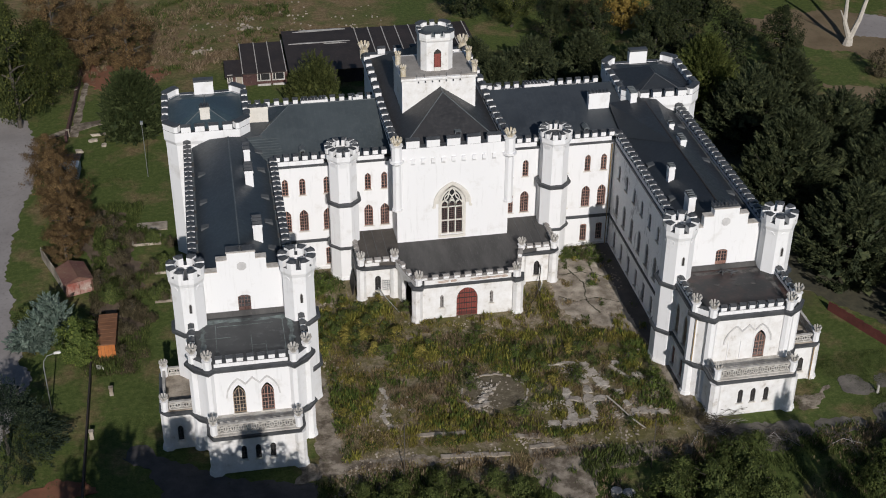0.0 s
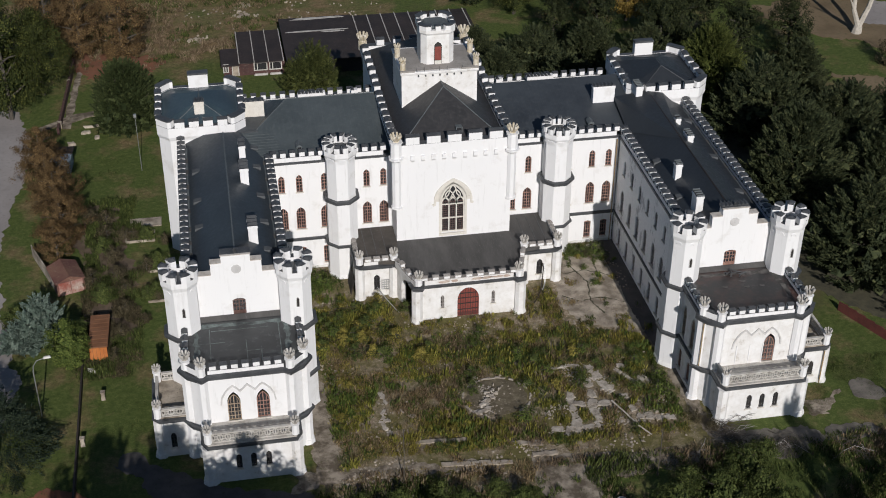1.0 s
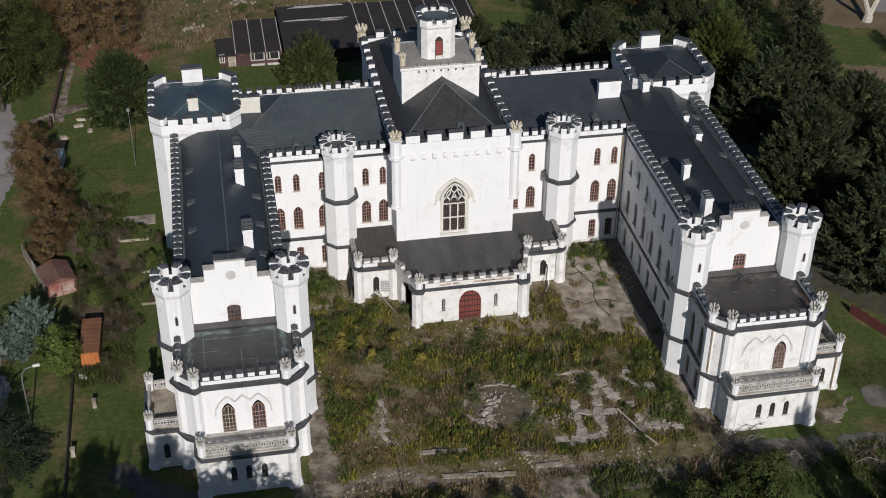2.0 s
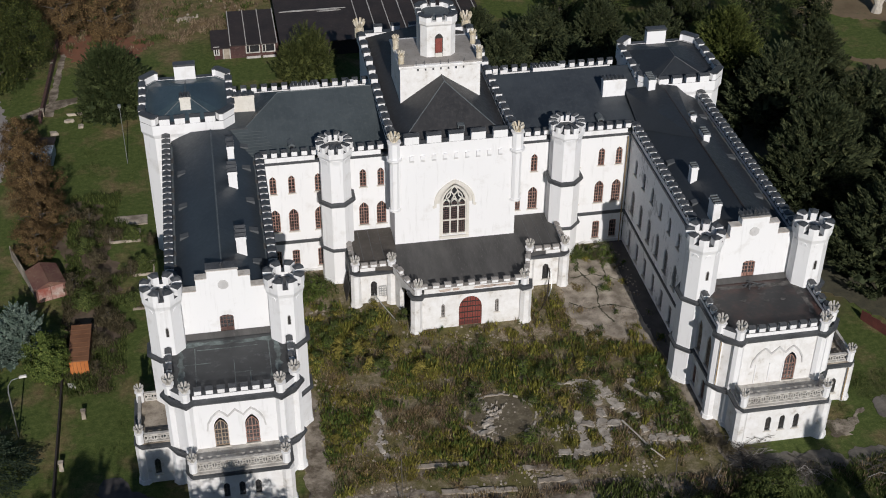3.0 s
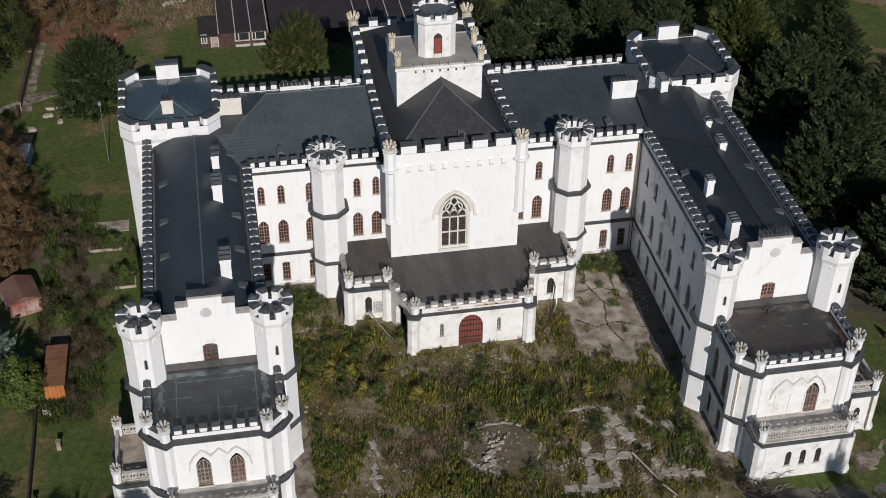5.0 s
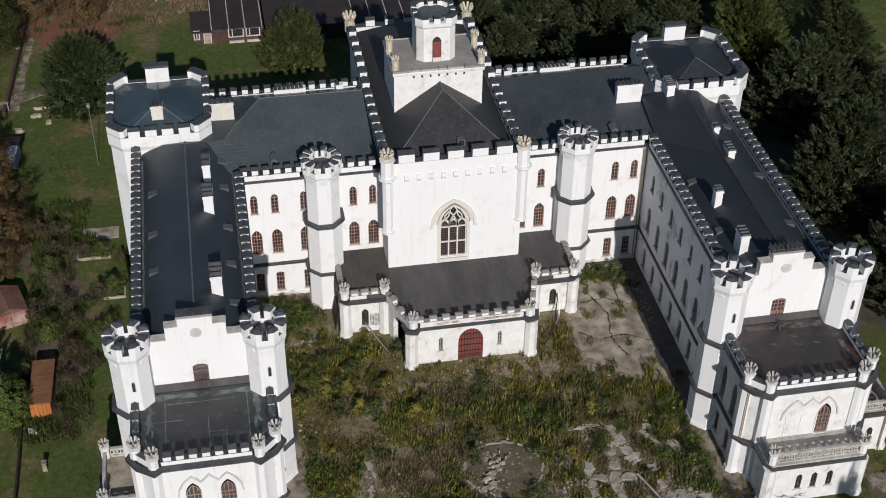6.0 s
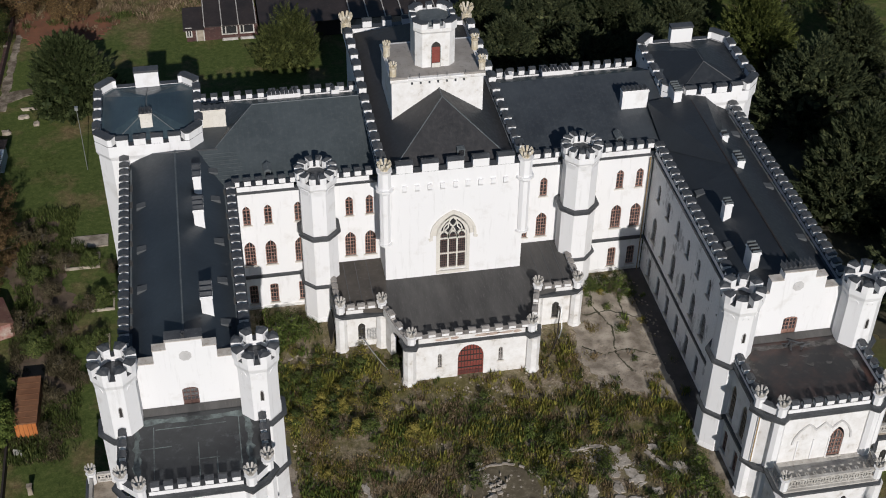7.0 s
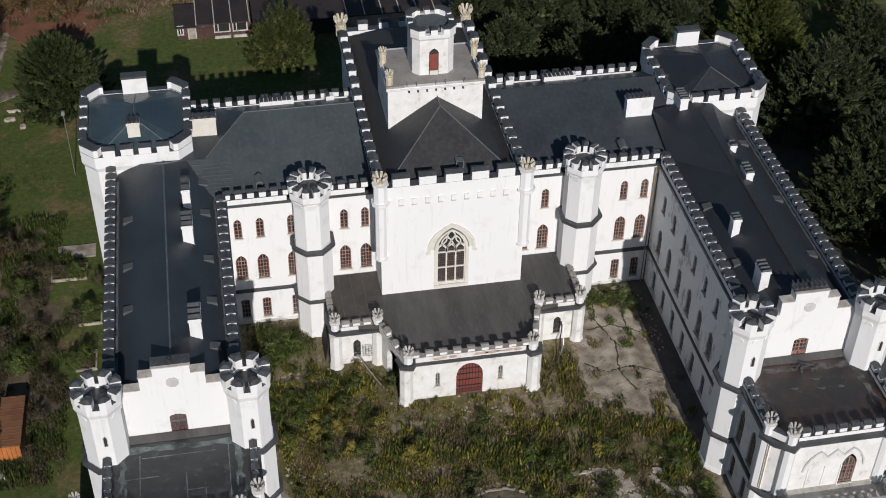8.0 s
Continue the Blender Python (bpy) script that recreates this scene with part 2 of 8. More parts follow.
FLAKED = two_scale("flaking_red_white_paint", (0.24, 0.07, 0.05), (0.42, 0.36, 0.31), (0.16, 0.055, 0.04), 0.9, 2.2, 0.85, bump_s=0.5)
DRIVE = two_scale("dark_worn_asphalt", (0.046, 0.042, 0.041), (0.088, 0.080, 0.077), (0.040, 0.042, 0.022), 0.5, 2.4, 0.92, bump_s=0.5)
RUTS = two_scale("dark_soil", (0.045, 0.042, 0.026), (0.085, 0.078, 0.045), (0.03, 0.028, 0.02), 0.8, 3.0, 0.95)
GARDENSOIL = two_scale("garden_soil", (0.075, 0.052, 0.034), (0.145, 0.105, 0.072), (0.050, 0.052, 0.024), 0.5, 2.2, 0.95, bump_s=0.6)
RUSTDIRT = two_scale("leaf_litter", (0.13, 0.055, 0.030), (0.21, 0.085, 0.045), (0.075, 0.072, 0.034), 0.4, 2.0, 0.95, bump_s=0.6)
BARK = two_scale("grey_bark", (0.05, 0.042, 0.034), (0.10, 0.088, 0.072), (0.03, 0.025, 0.02), 1.0, 6.0, 0.95)
PALEBARK = two_scale("bleached_trunk", (0.36, 0.33, 0.28), (0.50, 0.46, 0.40), (0.22, 0.2, 0.16), 0.8, 4.0, 0.9)
TAR = two_scale("tarred_roof", (0.018, 0.014, 0.013), (0.036, 0.026, 0.023), (0.06, 0.045, 0.04), 0.35, 2.5, 0.75)
MAROON = two_scale("dirty_maroon_boards", (0.045, 0.022, 0.020), (0.085, 0.040, 0.034), (0.16, 0.13, 0.115), 0.9, 3.0, 0.9)
WHITEPAINT = two_scale("flaking_white_paint", (0.55, 0.53, 0.48), (0.70, 0.68, 0.63), (0.35, 0.32, 0.28), 1.0, 6.0, 0.7)
RUST = two_scale("rusty_sheet", (0.115, 0.048, 0.038), (0.175, 0.095, 0.062), (0.24, 0.17, 0.12), 0.5, 2.5, 0.75)
ORANGE = two_scale("orange_rust_paint", (0.36, 0.11, 0.025), (0.48, 0.17, 0.045), (0.22, 0.09, 0.04), 0.8, 4.0, 0.8)
BROWNROOF = two_scale("brown_sheet", (0.15, 0.065, 0.03), (0.22, 0.105, 0.052), (0.12, 0.06, 0.03), 0.7, 4.0, 0.75)
STEEL = two_scale("galvanised_steel", (0.32, 0.33, 0.33), (0.45, 0.46, 0.46), (0.25, 0.24, 0.22), 1.0, 8.0, 0.45, metal=0.6)
REDFENCE = two_scale("red_brown_boards", (0.085, 0.022, 0.018), (0.13, 0.036, 0.028), (0.05, 0.022, 0.02), 1.0, 4.0, 0.8)
PALEBLUE = two_scale("pale_blue_sheet", (0.30, 0.38, 0.46), (0.42, 0.50, 0.56), (0.20, 0.22, 0.22), 0.6, 3.0, 0.6)
LEAF_YEW = leaf_mat("yew_needles", (0.022, 0.031, 0.015), (0.056, 0.068, 0.032), (0.115, 0.125, 0.055))
LEAF_DUN = leaf_mat("dun_garden_growth", (0.042, 0.036, 0.020), (0.095, 0.080, 0.046), (0.185, 0.155, 0.095), trans=0.25)
LEAF_ROUND = leaf_mat("dull_green_yew", (0.018, 0.027, 0.010), (0.042, 0.056, 0.020), (0.080, 0.096, 0.036))
LEAF_YEWLIGHT = leaf_mat("light_green_yew", (0.028, 0.038, 0.010), (0.075, 0.092, 0.024), (0.15, 0.165, 0.042))
LEAF_YEWGOLD = leaf_mat("yellow_green_yew", (0.024, 0.032, 0.010), (0.066, 0.078, 0.024), (0.135, 0.145, 0.045))
LEAF_PINE = leaf_mat("dark_conifer", (0.009, 0.014, 0.006), (0.028, 0.036, 0.014), (0.070, 0.078, 0.028))
LEAF_GREEN = leaf_mat("broad_green_leaves", (0.018, 0.026, 0.008), (0.052, 0.064, 0.018), (0.13, 0.135, 0.034))
LEAF_BUSH = leaf_mat("bush_leaves", (0.030, 0.042, 0.012), (0.068, 0.090, 0.025), (0.145, 0.165, 0.05))
LEAF_BROWN = leaf_mat("autumn_brown_leaves", (0.052, 0.033, 0.016), (0.125, 0.080, 0.036), (0.24, 0.160, 0.072))
LEAF_GOLD = leaf_mat("autumn_gold_leaves", (0.12, 0.080, 0.02), (0.21, 0.145, 0.035), (0.33, 0.24, 0.06))
LEAF_BLUE = leaf_mat("blue_spruce_needles", (0.07, 0.10, 0.08), (0.155, 0.205, 0.168), (0.26, 0.315, 0.262))
LEAF_WEED = leaf_mat("weeds", (0.105, 0.093, 0.024), (0.24, 0.208, 0.05), (0.43, 0.36, 0.10), trans=0.3)
LEAF_OLIVE = leaf_mat("olive_weeds", (0.085, 0.088, 0.02), (0.21, 0.205, 0.042), (0.40, 0.36, 0.09), trans=0.3)
LEAF_STALK = leaf_mat("withered_stalks", (0.10, 0.072, 0.044), (0.21, 0.155, 0.098), (0.38, 0.295, 0.195), trans=0.25)
LEAF_LIME = leaf_mat("lime_green_leaves", (0.036, 0.056, 0.013), (0.088, 0.120, 0.028), (0.18, 0.21, 0.055))
LEAF_FIR = leaf_mat("fir_needles", (0.010, 0.018, 0.012), (0.030, 0.045, 0.028), (0.068, 0.088, 0.052))
LEAF_DRY = leaf_mat("dry_grass", (0.14, 0.10, 0.055), (0.25, 0.185, 0.10), (0.42, 0.33, 0.19), trans=0.3)


# ---- mesh helpers ----
def part(name, bm, material, parent=None, label="", smooth=False):
    me = bpy.data.meshes.new(name)
    bm.normal_update()
    bm.to_mesh(me)
    bm.free()
    me.materials.append(material)
    if smooth:
        me.polygons.foreach_set("use_smooth", [True] * len(me.polygons))
    ob = new(name, me)
    if parent:
        ob.parent = parent
    if label:
        ob["label"] = label
    return ob


def share(src, x, y, z, rz=0.0, parent=None, scale=(1, 1, 1)):
    """Another object on the same mesh, with its children."""
    ob = new(src.name.split(".")[0], src.data)
    ob.matrix_basis = pose(x, y, z, 0, 0, rz) @ Matrix.Diagonal((*scale, 1))
    ob.parent = parent
    if "label" in src:
        ob["label"] = src["label"]
    for c in src.children:
        k = new(c.name.split(".")[0], c.data)
        k.matrix_basis = c.matrix_basis.copy()
        k.parent = ob
        if "label" in c:
            k["label"] = c["label"]
    return ob


def box(bm, x0, x1, y0, y1, z0, z1):
    v = [bm.verts.new(p) for p in ((x0, y0, z0), (x1, y0, z0), (x1, y1, z0), (x0, y1, z0), (x0, y0, z1), (x1, y0, z1), (x1, y1, z1), (x0, y1, z1))]
    for f in ((3, 2, 1, 0), (4, 5, 6, 7), (0, 1, 5, 4), (1, 2, 6, 5), (2, 3, 7, 6), (3, 0, 4, 7)):
        bm.faces.new([v[i] for i in f])


def prism(bm, pts, z0, z1, pts_top=None, cap=True):
    """A prism over a counter-clockwise outline, tapering to pts_top."""
    top = pts_top or pts
    a = [bm.verts.new((x, y, z0)) for x, y in pts]
    b = [bm.verts.new((x, y, z1)) for x, y in top]
    n = len(pts)
    for i in range(n):
        bm.faces.new((a[i], a[(i + 1) % n], b[(i + 1) % n], b[i]))
    if cap:
        bm.faces.new(b)
        bm.faces.new(a[::-1])


def octagon(cx, cy, apothem, n=8, turn=22.5):
    r = apothem / math.cos(math.pi / n)
    return [(cx + r * math.cos(radians(turn) + 2 * math.pi * i / n), cy + r * math.sin(radians(turn) + 2 * math.pi * i / n)) for i in range(n)]


def oct_stack(bm, cx, cy, levels, n=8, well=None):
    """One skin through levels (z0, z1, apothem at z0, apothem at z1); well: (apothem, z) of a sunk top."""
    rows = []
    for z0, z1, a0, a1 in levels:
        if not rows or abs(rows[-1][0] - z0) > 1e-4 or abs(rows[-1][1] - a0) > 1e-4:
            rows.append((z0, a0))
        rows.append((z1, a1))
    if well:
        rows += [(rows[-1][0], well[0]), (well[1], well[0])]
    rings = [[bm.verts.new((x, y, z)) for x, y in octagon(cx, cy, a, n)] for z, a in rows]
    for lo, up in zip(rings, rings[1:]):
        for i in range(n):
            bm.faces.new((lo[i], lo[(i + 1) % n], up[(i + 1) % n], up[i]))
    bm.faces.new(rings[-1])
    bm.faces.new(rings[0][::-1])


def ring_prism(bm, outer, inner, z0, z1):
    """A closed ring between two outlines of as many corners."""
    n = len(outer)
    rows = [[bm.verts.new((x, y, z)) for x, y in line] for line, z in ((outer, z0), (outer, z1), (inner, z1), (inner, z0))]
    for a, b in zip(rows, rows[1:] + rows[:1]):
        for i in range(n):
            bm.faces.new((a[i], a[(i + 1) % n], b[(i + 1) % n], b[i]))


def band(bm, pts, out, z0, z1, closed=False):
    """A moulding that runs along an outline, standing out from it on its right side."""
    n = len(pts)
    offs = []
    for i in range(n):
        def normal(a, b):
            d = (Vector(b) - Vector(a)).normalized()
            return Vector((d.y, -d.x))
        ns = []
        if closed or i > 0:
            ns.append(normal(pts[i - 1], pts[i]))
        if closed or i < n - 1:
            ns.append(normal(pts[i], pts[(i + 1) % n]))
        m = ns[0] if len(ns) == 1 else (ns[0] + ns[1]) / max(0.3, 1 + ns[0].dot(ns[1]))
        offs.append(m)
    rng = range(n if closed else n - 1)
    rows = []
    for p, m in zip(pts, offs):
        q = Vector(p)
        i, o = q - m * 0.1, q + m * out
        o2 = q + m * out * 0.55
        rows.append([bm.verts.new((i.x, i.y, z0)), bm.verts.new((o2.x, o2.y, z0)), bm.verts.new((o.x, o.y, z0 + (z1 - z0) * 0.4)), bm.verts.new((o.x, o.y, z1 - 0.02)), bm.verts.new((i.x, i.y, z1))])
    for i in rng:
        a, b = rows[i], rows[(i + 1) % n]
        for k in range(4):
            bm.faces.new((a[k], b[k], b[k + 1], a[k + 1]))
    if not closed:
        bm.faces.new(rows[0])
        bm.faces.new(rows[-1][::-1])


def arch(w, zb, zs, zt, n=6, pointed=True):
    """Outline of an opening, from bottom left round to bottom right; x about 0."""
    left = []
    for i in range(n + 1):
        if pointed:
            a = math.radians(60) * i / n
            x, z = -w / 2 + w * (1 - math.cos(a)), math.sin(a) / math.sin(math.radians(60))
        else:
            a = math.pi / 2 * i / n
            x, z = -w / 2 * math.cos(a), math.sin(a)
        left.append((x, zs + (zt - zs) * z))
    left[-1] = (0, zt)
    return [(-w / 2, zb)] + left + [(-x, z) for x, z in left[-2::-1]] + [(w / 2, zb)]


def wall(name, p0, p1, z0, z1, ops, parent, material=None, thick=0.5, label=""):
    """A wall from p0 to p1 (outside on the right), with openings (u, w, zb, zs, zt, pointed) through it."""
    bm = bmesh.new()
    p0, p1 = Vector(p0), Vector(p1)
    d = (p1 - p0).normalized()
    out = Vector((d.y, -d.x))
    length = (p1 - p0).length

    def at(u, n, z):
        q = p0 + d * u + out * n
        return bm.verts.new((q.x, q.y, z))

    def face(poly):
        bm.faces.new([at(u, 0, z) for u, z in poly])
        bm.faces.new([at(u, -thick, z) for u, z in reversed(poly)])

    cols = []
    for op in sorted(ops):
        if cols and abs(cols[-1][0] - op[0]) < 0.3:
            cols[-1][1].append(op)
        else:
            cols.append([op[0], [op]])
    u = 0.0
    for uc, items in cols:
        w = max(o[1] for o in items)
        ul, ur = uc - w / 2, uc + w / 2
        face([(u, z0), (ul, z0), (ul, z1), (u, z1)])
        z = z0
        for _, ow, zb, zs, zt, pointed in sorted(items, key=lambda o: o[2]):
            if zb > z + 1e-4:
                face([(ul, z), (ur, z), (ur, zb), (ul, zb)])
            line = [(uc + a, b) for a, b in arch(ow, zb, zs, zt, 6, pointed)]
            half = len(line) // 2
            left, right = line[: half + 1], line[half:]
            face(([(ul, zb)] if ow < w - 1e-4 else []) + left + [(ul, zt)])
            face(right + ([(ur, zb)] if ow < w - 1e-4 else []) + [(ur, zt)])
            for (a, b), (c, e) in zip(line, line[1:] + line[:1]):
                bm.faces.new((at(a, 0, b), at(c, 0, e), at(c, -thick, e), at(a, -thick, b)))
            z = zt
        face([(ul, z), (ur, z), (ur, z1), (ul, z1)])
        u = ur
    face([(u, z0), (length, z0), (length, z1), (u, z1)])
    bm.faces.new((at(0, 0, z1), at(length, 0, z1), at(length, -thick, z1), at(0, -thick, z1)))
    bm.faces.new((at(0, 0, z0), at(0, 0, z1), at(0, -thick, z1), at(0, -thick, z0)))
    bm.faces.new((at(length, 0, z1), at(length, 0, z0), at(length, -thick, z0), at(length, -thick, z1)))
    bmesh.ops.remove_doubles(bm, verts=bm.verts, dist=0.0005)
    return part(name, bm, material or PLASTER, parent, label)


def window(w, h, hs, cols, rows, pointed=True, material=None, name="window", door=False):
    """Built at the origin, facing -y, sill at z 0: frame with glazing bars > pane, sill."""
    bm = bmesh.new()
    line = arch(w, 0, hs, h, 6, pointed)
    inner = arch(w - 0.16, 0.08, hs, h - 0.1, 6, pointed)
    y0, y1 = 0.12, 0.22
    for (a, b, c, e) in zip(line, line[1:] + line[:1], inner[1:] + inner[:1], inner):
        bm.faces.new([bm.verts.new((p[0], y0, p[1])) for p in (a, b, c, e)])
        bm.faces.new([bm.verts.new((p[0], yy, p[1])) for p, yy in ((e, y0), (c, y0), (c, y1), (e, y1))])

    def top(x):
        for (a, b), (c, e) in zip(inner, inner[1:]):
            if min(a, c) <= x <= max(a, c) and abs(c - a) > 1e-6:
                return b + (e - b) * (x - a) / (c - a)
        return hs
    bars = []
    for i in range(1, cols):
        x = -w / 2 + w * i / cols
        t = 0.024 if cols % 2 or i != cols // 2 else 0.045
        bars.append((x - t, x + t, y0 + 0.01, y1, 0.06, top(x)))
    for j in range(1, rows + 1):
        z = hs * j / rows
        t = 0.024 if j < rows else 0.045
        bars.append((-w / 2 + 0.05, w / 2 - 0.05, y0 + 0.015, y1 - 0.01, z - t, z + t))
    bmesh.ops.remove_doubles(bm, verts=bm.verts, dist=0.0005)
    ob = part(name, bm, material or WOOD)
    for q in bars:
        bm = bmesh.new()
        box(bm, *q)
        part("glazing_bar", bm, material or WOOD, ob)
    bm = bmesh.new()
    bm.faces.new([bm.verts.new((x, 0.18, z)) for x, z in line])
    pane = part("pane", bm, GLASS, ob)
    bm = bmesh.new()
    if not door:
        prism(bm, [(-w / 2 - 0.12, -0.14), (w / 2 + 0.12, -0.14), (w / 2 + 0.12, 0.12), (-w / 2 - 0.12, 0.12)], -0.12, 0.0)
        part("sill", bm, CREAM, ob)
    else:
        box(bm, -w / 2 + 0.06, w / 2 - 0.06, 0.13, 0.19, 0.05, hs * 0.24)
        part("door_panel", bm, material or WOOD, ob)
    return ob


def put(proto, x, y, z, rz, parent):
    return share(proto, x, y, z, rz, parent)


def drop_proto(ob):
    for c in list(ob.children):
        bpy.data.objects.remove(c)
    bpy.data.objects.remove(ob)


def merlon_proto(w, thick, h, cap=0.1, top=None):
    """A battlement block with a dark saddle cap; x along the wall, y across it."""
    bm = bmesh.new()
    box(bm, -w / 2, w / 2, -thick / 2, thick / 2, 0, h)
    ob = part("merlon", bm, PLASTER)
    bm = bmesh.new()
    a, b, o = w / 2 + 0.05, thick / 2 + 0.07, h
    pts = [(-a, -b, o), (a, -b, o), (a, b, o), (-a, b, o), (-a, 0, o + cap + 0.12), (a, 0, o + cap + 0.12)]
    low = [bm.verts.new((x, y, z)) for x, y, z in pts[:4]]
    up = [bm.verts.new((x, y, z + 0.06)) for x, y, z in pts[:4]]
    r = [bm.verts.new(p) for p in pts[4:]]
    bm.faces.new(low[::-1])
    for i in range(4):
        bm.faces.new((low[i], low[(i + 1) % 4], up[(i + 1) % 4], up[i]))
    bm.faces.new((up[0], up[1], r[1], r[0]))
    bm.faces.new((up[2], up[3], r[0], r[1]))
    bm.faces.new((up[1], up[2], r[1]))
    bm.faces.new((up[3], up[0], r[0]))
    part("cap", bm, top or LEAD, ob)
    return ob


def merlon_row(proto, p0, p1, z, n, parent, ends=True):
    p0, p1 = Vector(p0), Vector(p1)
    d = p1 - p0
    rz = math.degrees(math.atan2(d.y, d.x))
    for i in range(n):
        f = i / (n - 1) if ends else (i + 0.5) / n
        q = p0 + d * f
        put(proto, q.x, q.y, z, rz, parent)


def parapet(name, p0, p1, z0, z1, thick, parent, proto=None, n=0, ends=True, material=None):
    """A low wall centred on the line p0-p1 with a dark coping, and its merlons."""
    p0, p1 = Vector(p0), Vector(p1)
    d = (p1 - p0).normalized()
    o = Vector((d.y, -d.x)) * thick / 2

    def quad(e):
        k = o * (1 + 2 * e / thick)
        return [tuple(p0 + k), tuple(p1 + k), tuple(p1 - k), tuple(p0 - k)]
    bm = bmesh.new()
    prism(bm, quad(0)[::-1] if (p1 - p0).cross(o) > 0 else quad(0), z0, z1)
    bmesh.ops.recalc_face_normals(bm, faces=bm.faces)
    ob = part(name, bm, material or PLASTER, parent)
    bm = bmesh.new()
    prism(bm, quad(0.05), z1, z1 + 0.05)
    bmesh.ops.recalc_face_normals(bm, faces=bm.faces)
    part("coping", bm, DECKSTONE if material is WORN else LEAD, ob)
    if proto:
        merlon_row(proto, p0, p1, z1 + 0.02, n, ob, ends)
    return ob


def lotus(bm, cx, cy, z, r, h, petals=8):
    """A bud-shaped finial with petals that curl outwards, in one skin."""
    leaf = ((0.55, 0.0), (0.62, 0.18), (0.94, 0.44), (1.12, 0.72), (1.0, 0.94), (0.82, 0.88), (0.40, 0.50), (0.06, 0.62))
    gap = ((0.55, 0.0), (0.48, 0.16), (0.44, 0.26), (0.42, 0.30), (0.38, 0.32), (0.34, 0.34), (0.28, 0.40), (0.06, 0.62))
    n = petals * 4
    rings = []
    for (pr, pz), (gr, gz) in zip(leaf, gap):
        ring = []
        for i in range(n):
            q, qz = (gr, gz) if i % 4 == 0 else (pr, pz)
            a = math.tau * (i + (0.1 if i % 4 == 1 else -0.1 if i % 4 == 3 else 0.0)) / n
            ring.append(bm.verts.new((cx + math.cos(a) * q * r, cy + math.sin(a) * q * r, z + qz * h)))
        rings.append(ring)
    for lo, up in zip(rings, rings[1:]):
        for i in range(n):
            bm.faces.new((lo[i], lo[(i + 1) % n], up[(i + 1) % n], up[i]))
    bm.faces.new(rings[-1])
    bm.faces.new(rings[0][::-1])


def pinnacle_proto(r, h_shaft, h_bud, material):
    bm = bmesh.new()
    oct_stack(bm, 0, 0, [(0, h_shaft, r * 0.82, r * 0.82), (h_shaft, h_shaft + 0.08, r * 1.0, r * 1.0)])
    ob = part("pinnacle", bm, material if material is LICHEN else PLASTER)
    bm = bmesh.new()
    lotus(bm, 0, 0, h_shaft + 0.08, r * 1.02, h_bud)
    part("finial", bm, material, ob)
    return ob


def wedge_proto(rin, rout, span, h):
    """A battlement block of a round crown, pointing to +x."""
    a = radians(span) / 2
    pts = [(rin * math.cos(a), -rin * math.sin(a)), (rout * math.cos(a), -rout * math.sin(a)), (rout * 1.03, 0), (rout * math.cos(a), rout * math.sin(a)), (rin * math.cos(a), rin * math.sin(a))]
    bm = bmesh.new()
    prism(bm, pts, 0, h)
    ob = part("merlon", bm, PLASTER)
    bm = bmesh.new()
    c = Vector((rin * 0.5 + rout * 0.5, 0))
    big = [tuple(c + (Vector(p) - c) * 1.09) for p in pts]
    mid = [tuple(c + (Vector(p) - c) * 0.35) for p in pts]
    prism(bm, big, h, h + 0.2, mid)
    part("cap", bm, LEAD, ob)
    return ob


